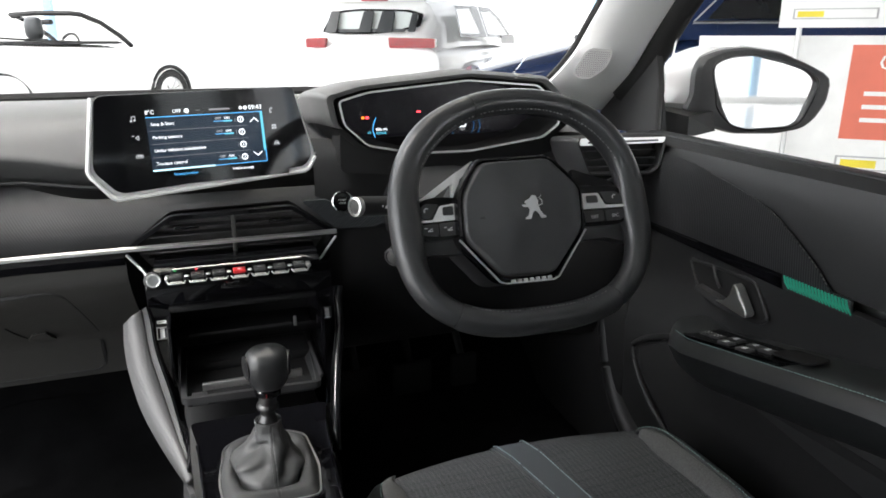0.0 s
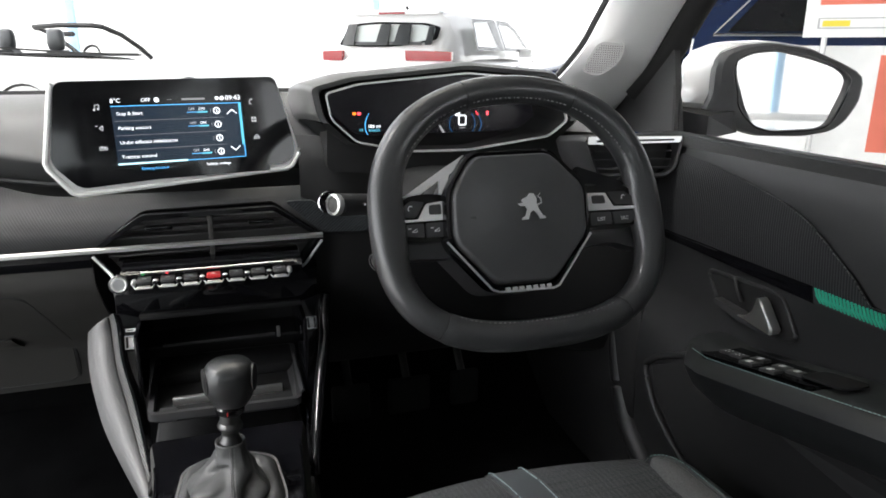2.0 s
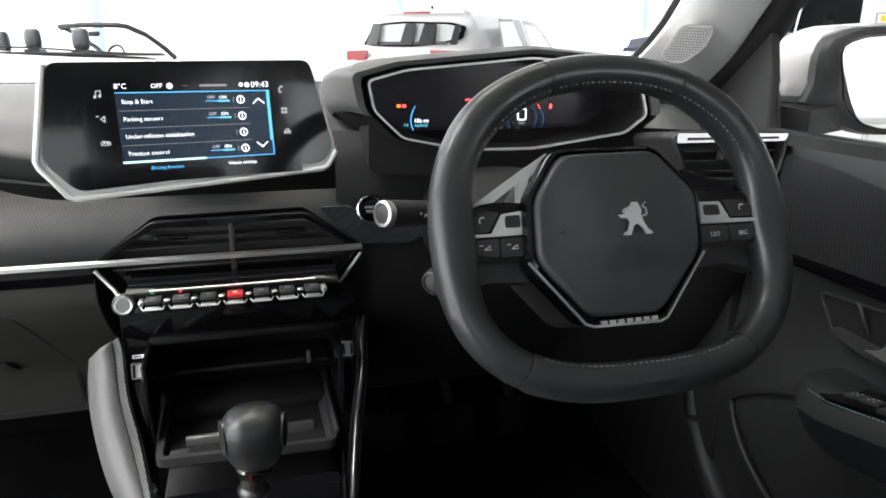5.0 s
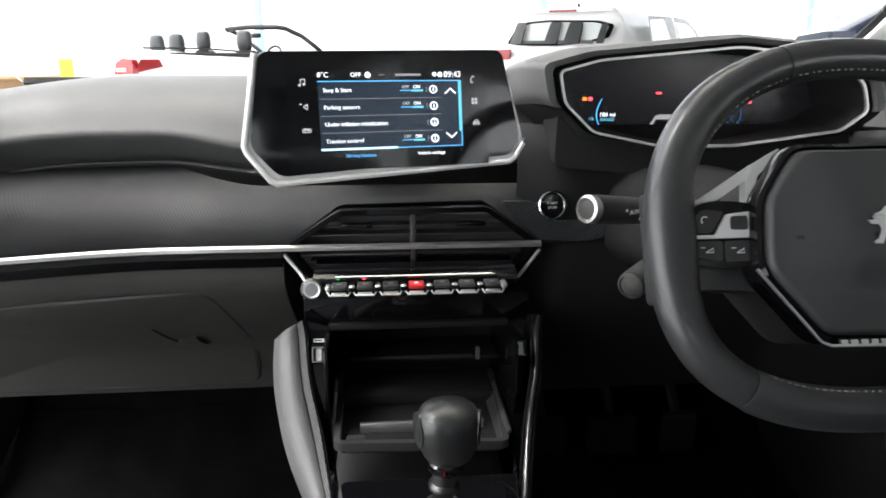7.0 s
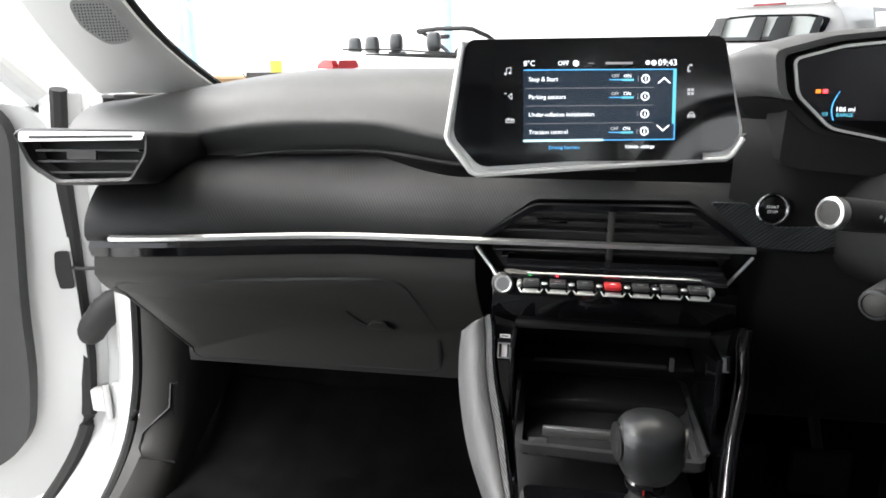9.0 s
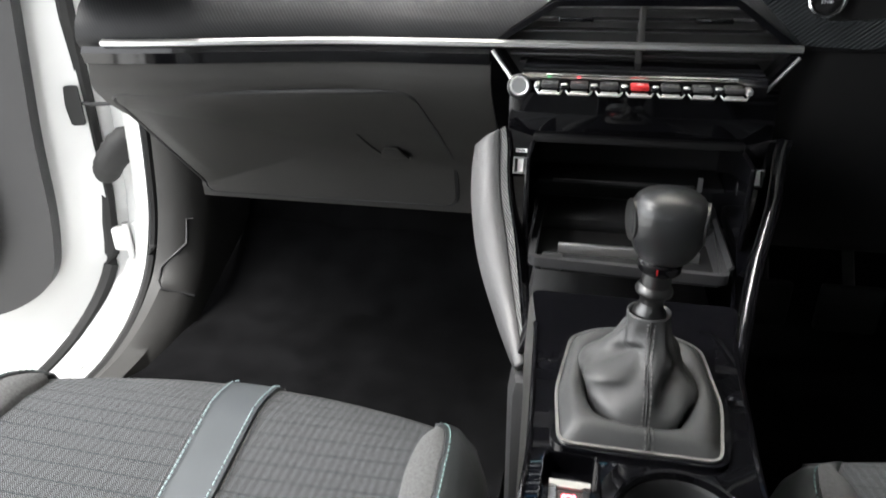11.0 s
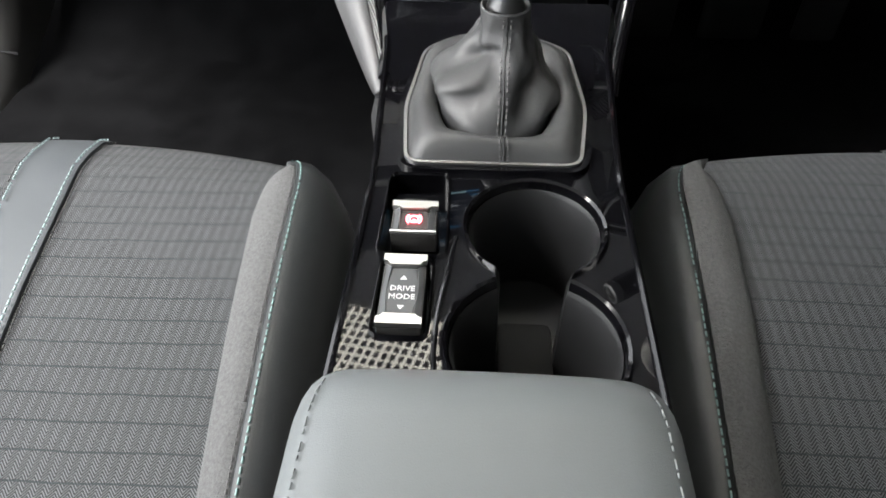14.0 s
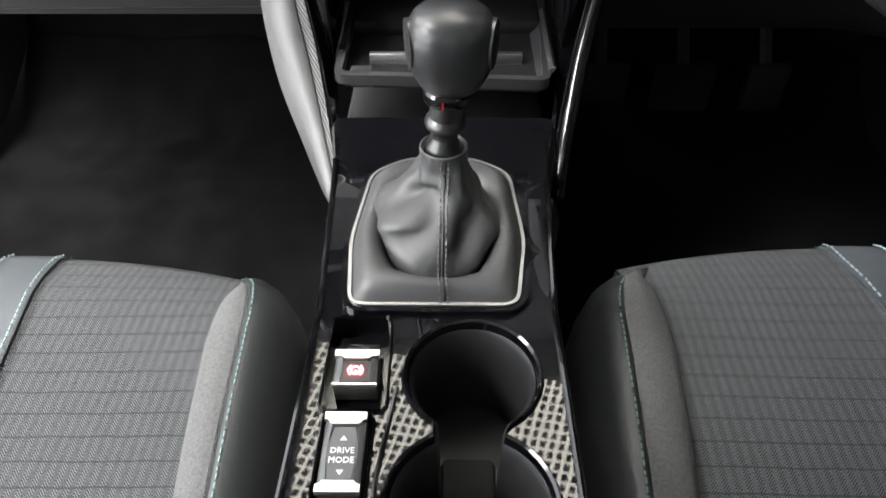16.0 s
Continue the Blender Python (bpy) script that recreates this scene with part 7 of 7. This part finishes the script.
part("check_slot", prism(round_poly([(-0.012, -0.035), (0.012, -0.035), (0.016, 0.0), (0.012, 0.035), (-0.012, 0.035)], 0.006), 0.003, 0.001, m=D @ pose(0.014, 0.052, 0.665) @ pose(0, 0, 0, -90, 0, 0)), RUBBER, pdoor, "black check strap boot")
part("window_frame", tube([D @ Vector(p) for p in ((0.02, 0.02, 0.96), (0.12, 0.02, 1.06), (0.45, 0.0, 1.36), (0.62, -0.02, 1.43), (1.05, -0.02, 1.42), (1.07, 0.0, 0.97))], 0.02, 8), WHITE, pdoor)
pane = part("window_pane", prism([(0.1, 0.97), (1.05, 0.97), (1.04, 1.41), (0.62, 1.42), (0.45, 1.35)], 0.004, m=D @ pose(0, 0.02, 0) @ pose(0, 0, 0, 90, 0, 0)), CLEAR, pdoor)
pane.visible_shadow = False


# ---- other cars in the showroom ----
def road_wheel(parent, m, r=0.33):
    t = part("wheel", lathe([(0.20, -0.1), (r - 0.02, -0.105), (r, -0.08), (r, 0.08), (r - 0.02, 0.105), (0.22, 0.1), (0.22, 0.05), (0.20, 0.0)], m, 36), TYRE, parent)
    part("rim", lathe([(0.0, 0.03), (0.06, 0.05), (0.19, 0.06), (0.225, 0.098), (0.225, 0.0), (0.0, 0.0)], m, 30), ALLOY, t)
    for i in range(5):
        part("spoke", prism([(0.03, -0.02), (0.2, -0.013), (0.2, 0.013), (0.03, 0.02)], 0.03, 0.004, m=m @ pose(0, 0, 0.058, 0, 0, 72 * i)), ALLOY, t)


def car(name, label, m, paint, stations, cabin, rear_light_z, open_top=False, length=4.2, wheels=(0.75, 3.3)):
    """A parked car; local y runs from its tail forwards, local x to its right.
    stations: (y, half width, underside, beltline); cabin: (y, half width below, half width above, roof)."""
    c = thing(name, label, "car", "cars in the showroom", at=tuple(m.translation))

    def V(*p):
        return m @ Vector(p)
    rings = []
    for y, hw, lo, hi in stations:
        ring = []
        for j in range(28):
            a = 2 * math.pi * j / 28
            cx, cz = math.copysign(abs(math.cos(a)) ** 0.45, math.cos(a)), math.copysign(abs(math.sin(a)) ** 0.5, math.sin(a))
            ring.append(V(hw * cx, y, (lo + hi) / 2 + (hi - lo) / 2 * cz))
        rings.append(ring)
    part("body", loft(rings), paint, c)
    if not open_top:
        rings = []
        for y, hb, ht, zr, zb in cabin:
            rings.append([V(x, y, z) for x, z in ((-hb, zb), (-(hb + ht) / 2 - 0.02, (zb + zr) / 2), (-ht - 0.01, zr - 0.06), (-ht + 0.07, zr), (0, zr + 0.015), (ht - 0.07, zr), (ht + 0.01, zr - 0.06), ((hb + ht) / 2 + 0.02, (zb + zr) / 2), (hb, zb))])
        part("cabin", loft(rings), paint, c)
    for y in wheels:
        for sg in (-1, 1):
            road_wheel(c, m @ pose(sg * 0.78, y, 0.33, 0, 90 * sg, 0))
            part("wheel_arch", tube([V(sg * 0.865, y + 0.37 * math.cos(math.pi * i / 12), 0.33 + 0.37 * math.sin(math.pi * i / 12)) for i in range(13)], 0.03, 6), RUBBER, c)
    return c, V


def hatch_window(c, V, pts, name="window", mat=None):
    bm = bmesh.new()
    bm.faces.new([bm.verts.new(V(*p)) for p in pts])
    ex = bmesh.ops.solidify(bm, geom=bm.faces[:], thickness=0.012)
    return part(name, bm, mat or DARKGLASS, c, "dark window glass", smooth=False)


DARKGLASS = material("dark_window", (0.02, 0.022, 0.024), 0.08, coat=0.5)
m = Matrix.Translation((2.05, 8.3, 0)) @ pose(0, 0, 0, 0, 0, -39) @ Matrix.Scale(1.07, 4)
c, V = car("hatchback", "white hatchback parked with red tail lights", m, SHOWWHITE,
           [(0.0, 0.72, 0.42, 0.92), (0.05, 0.82, 0.33, 0.98), (0.3, 0.88, 0.25, 1.02), (1.5, 0.90, 0.2, 1.0), (2.8, 0.89, 0.2, 0.98), (3.5, 0.86, 0.22, 0.92), (4.0, 0.78, 0.28, 0.8), (4.12, 0.6, 0.35, 0.65)],
           [(0.08, 0.78, 0.60, 1.05, 0.9), (0.32, 0.80, 0.60, 1.44, 0.92), (0.8, 0.82, 0.62, 1.5, 0.95), (1.6, 0.82, 0.63, 1.51, 0.95), (2.2, 0.80, 0.62, 1.45, 0.95), (3.0, 0.76, 0.6, 1.02, 0.92)], 0.95)
def rear_y(z):
    return 0.045 + 0.62 * (z - 1.08)


def glazed(c, V, name, outer, inner, place, label):
    """A window: dark printed border, opaque middle painted pale for the light behind."""
    bm = bmesh.new()
    a, b = ([bm.verts.new(V(*place(p, 0.0))) for p in ring] for ring in (outer, inner))
    for i in range(len(a)):
        j = (i + 1) % len(a)
        bm.faces.new((a[i], a[j], b[j], b[i]))
    bmesh.ops.solidify(bm, geom=bm.faces[:], thickness=0.012)
    w = part(name, bm, DARKGLASS, c, label, smooth=False)
    bm = bmesh.new()
    bm.faces.new([bm.verts.new(V(*place(p, 0.004))) for p in inner])
    part("pane", bm, WINDOWLIGHT, w, smooth=False)
    return w


# opaque pale colour in place of daylight showing through the cabin
WINDOWLIGHT = material("painted_window_light", (0.62, 0.66, 0.64), 0.08, coat=0.5, vary=0.12, big=3)
win = round_poly([(-0.60, 1.10), (-0.30, 1.08), (0.02, 1.08), (0.34, 1.105), (0.58, 1.16), (0.595, 1.29), (0.41, 1.335), (-0.16, 1.352), (-0.40, 1.338), (-0.535, 1.31)], 0.03, 4)
rw = glazed(c, V, "rear_window", win, [(0.02 + (x - 0.02) * 0.90, 1.215 + (z - 1.215) * 0.84) for x, z in win], lambda p, d: (p[0], rear_y(p[1]) + d, p[1]), "dark-edged rear window")
for x, w, top in ((-0.46, 0.07, 1.33), (-0.045, 0.075, 1.325), (0.19, 0.09, 1.32), (0.51, 0.04, 1.30)):
    part("headrest", prism(round_poly([(x - w, 1.10), (x + w, 1.10), (x + w * 0.8, top), (x - w * 0.8, top)], 0.02), 0.02, 0.004, m=m @ pose(0, 0.178, 0, 0, 0, 0) @ Matrix(((1, 0, 0, 0), (0, 0.62, -1, -0.845), (0, 1, 0, 0), (0, 0, 0, 1)))), SIDESKIN, rw)
part("parcel_shelf", box(-0.42, 0.42, 0.035, 0.05, 1.10, 1.135, 0.004), SIDESKIN, rw).data.transform(m)
part("antenna", tube([V(0, 0.62, 1.46), V(0, 0.64, 1.50), V(0, 0.60, 1.53)], 0.02, 6), DARK, c)
part("roof_spoiler", prism(round_poly([(-0.58, 0.0), (0.58, 0.0), (0.54, 0.25), (-0.54, 0.25)], 0.05), 0.03, 0.008, m=m @ pose(0, 0.2, 1.43, 8, 0, 0)), SHOWWHITE, c)
part("brake_light", box(-0.16, 0.16, -0.01, 0.01, -0.012, 0.012, 0.004), REDGLASS, c).data.transform(m @ pose(0, 0.19, 1.44))
for sg in (-1, 1):
    part("tail_light", prism(round_poly([((0.25 if sg > 0 else 0.54) * sg, 0.0), (0.78 * sg, 0.0), (0.78 * sg, 0.10), ((0.24 if sg > 0 else 0.53) * sg, 0.11)][::sg], 0.015), 0.06, 0.012, m=m @ pose(0, 0.055, 0.935, 90, 0, 0)), REDGLASS, c, "red tail light")
    def on_side(p, d, sg=sg):
        return (sg * (0.87 - 0.30 * (p[1] - 1.05) + 0.02 - d), p[0], p[1])
    glazed(c, V, "side_window", [(0.55, 1.05), (1.62, 1.05), (1.52, 1.42), (0.62, 1.39)][::sg], [(0.60, 1.09), (1.36, 1.09), (1.18, 1.38), (0.66, 1.355)][::sg], on_side, "dark-edged side window")
    glazed(c, V, "side_window", [(1.64, 1.05), (2.95, 1.03), (2.45, 1.32), (2.1, 1.42), (1.54, 1.42)][::sg], [(1.72, 1.09), (2.70, 1.07), (2.30, 1.29), (2.05, 1.36), (1.64, 1.36)][::sg], on_side, "dark-edged side window")
    part("mirror", prism(round_poly([(-0.09, -0.05), (0.09, -0.05), (0.09, 0.06), (-0.09, 0.06)], 0.03), 0.1, 0.02, m=m @ pose(0.97 * sg, 2.45, 1.02, 90, 0, 0)), SHOWWHITE, c)
part("number_plate", box(-0.26, 0.26, -0.03, 0.0, 0.44, 0.55, 0.005), POSTERYELLOW, c).data.transform(m)
part("bumper", prism(round_poly([(-0.8, 0.3), (0.8, 0.3), (0.86, 0.5), (-0.86, 0.5)], 0.05), 0.08, 0.02, m=m @ pose(0, 0.05, 0, 90, 0, 0)), SHOWWHITE, c)

m = Matrix.Translation((-3.42, 9.6, 0)) @ pose(0, 0, 0, 0, 0, -45)
c, V = car("convertible", "white open-top convertible with black seats", m, SHOWWHITE,
           [(0.0, 0.68, 0.42, 0.95), (0.08, 0.80, 0.32, 1.05), (0.5, 0.88, 0.22, 1.10), (1.6, 0.90, 0.2, 1.05), (2.9, 0.89, 0.2, 1.02), (3.6, 0.87, 0.22, 0.95), (4.3, 0.78, 0.3, 0.78), (4.45, 0.55, 0.38, 0.62)], [], 0.9, True, wheels=(1.0, 3.6))
for sg in (-1, 1):
    part("screen_post", tube([V(0.76 * sg, 3.05, 1.0), V(0.75 * sg, 2.9, 1.13), V(0.72 * sg, 2.62, 1.31), V(0.68 * sg, 2.36, 1.41)], 0.034, 8), RUBBER, c)
    for y, h in ((1.90 if sg > 0 else 1.72, 1.285), (0.86 if sg > 0 else 1.0, 1.215)):
        part("seat_back", loft([[V(0.38 * sg + a * w, yy + b, z) for a, b in ((-0.2, -0.05), (0.2, -0.05), (0.2, 0.06), (-0.2, 0.06))] for yy, z, w in ((y + 0.1, 0.7, 1.1), (y, 1.05, 1.0), (y - 0.03, h - 0.18, 0.75))]), SIDESKIN, c)
        part("headrest", loft([[V(0.38 * sg + 0.145 * w * math.cos(a), y - 0.03 + 0.085 * w * math.sin(a), h - 0.04 + z) for a in (math.tau * k / 16 for k in range(16))] for z, w in ((-0.14, 0.7), (-0.12, 0.88), (-0.06, 1.0), (0.02, 1.0), (0.08, 0.93), (0.115, 0.78), (0.13, 0.5))]), SIDESKIN, c)
lamp = part("tail_light", prism(round_poly([(0.34, -0.02), (0.80, 0.0), (0.84, 0.10), (0.80, 0.17), (0.58, 0.18), (0.40, 0.12)], 0.02), 0.08, 0.02, m=m @ pose(0, 0.06, 0.82, 90, 0, 0)), REDGLASS, c, "red tail light")
part("lamp_insert", prism(round_poly([(0.42, 0.02), (0.66, 0.025), (0.66, 0.065), (0.44, 0.06)], 0.01), 0.02, 0.004, m=m @ pose(0, -0.01, 0.82, 90, 0, 0)), POSTERWHITE, lamp, "pale reversing lamp")
part("lamp_side", prism(round_poly([(0.02, 0.84), (0.34, 0.90), (0.30, 0.99), (0.06, 0.99)], 0.02), 0.02, 0.005, m=m @ pose(0.86, 0, 0, 90, 0, 90)), REDGLASS, lamp)
part("screen_header", tube([V(-0.69, 2.34, 1.40), V(-0.6, 2.24, 1.42), V(0, 2.2, 1.435), V(0.6, 2.27, 1.425), V(0.68, 2.36, 1.41)], 0.034, 8), RUBBER, c)
part("inner_mirror", tube([V(-0.14, 2.3, 1.32), V(0.14, 2.3, 1.32)], 0.035, 8), DARK, c)
part("steering_wheel", tube([V(0.38 + 0.19 * math.cos(a), 2.35 + 0.05 * math.sin(a), 1.0 + 0.17 * math.sin(a)) for a in (2 * math.pi * i / 20 for i in range(20))], 0.018, 6, closed=True), DARK, c)
part("belt_strip", tube([V(0.80, 0.15, 1.12), V(0.86, 0.9, 1.12), V(0.87, 1.6, 1.08), V(0.86, 2.8, 1.045)], 0.012, 6), RUBBER, c)
pw = part("screen_glass", grid([[V(-0.74, 3.03, 1.02), V(-0.66, 2.36, 1.40)], [V(0, 3.15, 1.02), V(0, 2.22, 1.43)], [V(0.74, 3.03, 1.02), V(0.66, 2.36, 1.40)]], thick=0.006), CLEAR, c)
pw.visible_shadow = False
part("cockpit", box(-0.7, 0.7, 0.55, 2.9, 1.03, 1.07, 0.01), DARK, c).data.transform(m)

m = Matrix.Translation((7.1, 4.4, 0)) @ pose(0, 0, 0, 0, 0, 75) @ Matrix.Scale(1.1, 4)
c, V = car("estate_car", "dark navy blue car with silver-edged side windows", m, NAVY,
           [(0.0, 0.72, 0.42, 1.0), (0.06, 0.84, 0.33, 1.08), (0.5, 0.92, 0.25, 1.12), (1.5, 0.93, 0.22, 1.1), (3.0, 0.92, 0.22, 1.06), (3.9, 0.88, 0.25, 0.98), (4.5, 0.76, 0.32, 0.82), (4.62, 0.55, 0.4, 0.66)],
           [(0.1, 0.80, 0.62, 1.2, 1.0), (0.5, 0.84, 0.64, 1.6, 1.0), (1.2, 0.86, 0.66, 1.66, 1.02), (2.2, 0.86, 0.66, 1.66, 1.02), (2.7, 0.84, 0.65, 1.56, 1.02), (3.5, 0.80, 0.62, 1.1, 0.98)], 1.0, wheels=(0.9, 3.6))
for sg in (-1, 1):
    for a, b, a2, b2 in ((0.85, 1.9, 0.95, 1.9), (1.97, 3.05, 1.97, 2.6)):
        w = hatch_window(c, V, [(0.885 * sg, a, 1.14), (0.875 * sg, b, 1.13), (0.72 * sg, b2, 1.55), (0.72 * sg, a2, 1.55)][::sg], "side_window")
    part("window_trim", tube([V(sg * x, y, z) for x, y, z in ((0.9, 0.8, 1.12), (0.89, 3.15, 1.11), (0.735, 2.62, 1.57), (0.735, 0.92, 1.57), (0.9, 0.8, 1.12))], 0.012, 6), CHROME, c, "silver window trim")


# ---- posters, far furniture ----
def poster(x, y, z0, z1, w, turn, panels=(0, 1)):
    p = thing("poster_stand", "white offer poster with red panels and small yellow mark", "poster", "posters", at=(x, y, 0))
    m = frontal(x, y, 0, turn, 0)
    part("board", prism([(0, z0), (w, z0), (w, z1), (0, z1)], 0.01, 0.002, m=m @ pose(0, 0, -0.01)), POSTERWHITE, p)
    h = z1 - z0
    for i in panels:
        a = w * (0.06 + 0.48 * i)
        part("red_panel", prism([(a, z0 + h * 0.3), (a + w * 0.4, z0 + h * 0.3), (a + w * 0.4, z1 - h * 0.06), (a, z1 - h * 0.06)], 0.002, m=m), POSTERRED, p)
        words("Cover", w * 0.085, POSTERWHITE, m @ pose(a + w * 0.2, z1 - h * 0.18, 0.003), p, align="CENTER")
        for q in range(3):
            part("text_bar", prism([(a + w * 0.06, z0 + h * (0.42 + 0.09 * q)), (a + w * 0.34, z0 + h * (0.42 + 0.09 * q)), (a + w * 0.34, z0 + h * (0.45 + 0.09 * q)), (a + w * 0.06, z0 + h * (0.45 + 0.09 * q))], 0.001, m=m @ pose(0, 0, 0.002)), POSTERWHITE, p)
        part("label_box", prism([(a, z0 + h * 0.08), (a + w * 0.38, z0 + h * 0.08), (a + w * 0.38, z0 + h * 0.18), (a, z0 + h * 0.18)], 0.002, m=m), MESHGREY, p)
        part("label_face", prism([(a + w * 0.008, z0 + h * 0.09), (a + w * 0.372, z0 + h * 0.09), (a + w * 0.372, z0 + h * 0.17), (a + w * 0.008, z0 + h * 0.17)], 0.003, m=m), POSTERWHITE, p)
        part("yellow_bar", prism([(a + w * 0.02, z0 + h * 0.10), (a + w * 0.14, z0 + h * 0.10), (a + w * 0.14, z0 + h * 0.155), (a + w * 0.02, z0 + h * 0.155)], 0.004, m=m), POSTERYELLOW, p)
    part("leg", tube([m @ Vector((w * 0.1, 0.0, -0.02)), m @ Vector((w * 0.1, z1, -0.02))], 0.012, 8), BRUSH, p)
    part("leg", tube([m @ Vector((w * 0.9, 0.0, -0.02)), m @ Vector((w * 0.9, z1, -0.02))], 0.012, 8), BRUSH, p)
    return p


poster(2.67, 2.70, 1.16, 1.62, 0.9, -42)
poster(2.46, 2.985, 0.45, 1.125, 1.25, -42, (1,))
desk = thing("reception_desk", "pale wooden desk beside the showroom window", "desk", at=(-5.6, 10.5, 0))
part("desk_top", box(-6.6, -4.4, 10.2, 10.9, 0.72, 0.76, 0.008), WOODTONE, desk)
part("desk_panel", box(-6.55, -4.45, 10.8, 10.84, 0.0, 0.72, 0.004), WOODTONE, desk)
for x in (-6.5, -4.5):
    part("leg", box(x - 0.03, x + 0.03, 10.3, 10.8, 0.0, 0.72, 0.005), BRUSH, desk)
sign = thing("floor_sign", "yellow sign board standing on the showroom floor", "sign", at=(-4.15, 10.3, 0))
part("sign_board", box(-4.24, -4.06, 10.29, 10.31, 0.62, 0.98, 0.004), POSTERYELLOW, sign)
part("post", box(-4.16, -4.14, 10.29, 10.31, 0.0, 0.62, 0.003), BRUSH, sign)
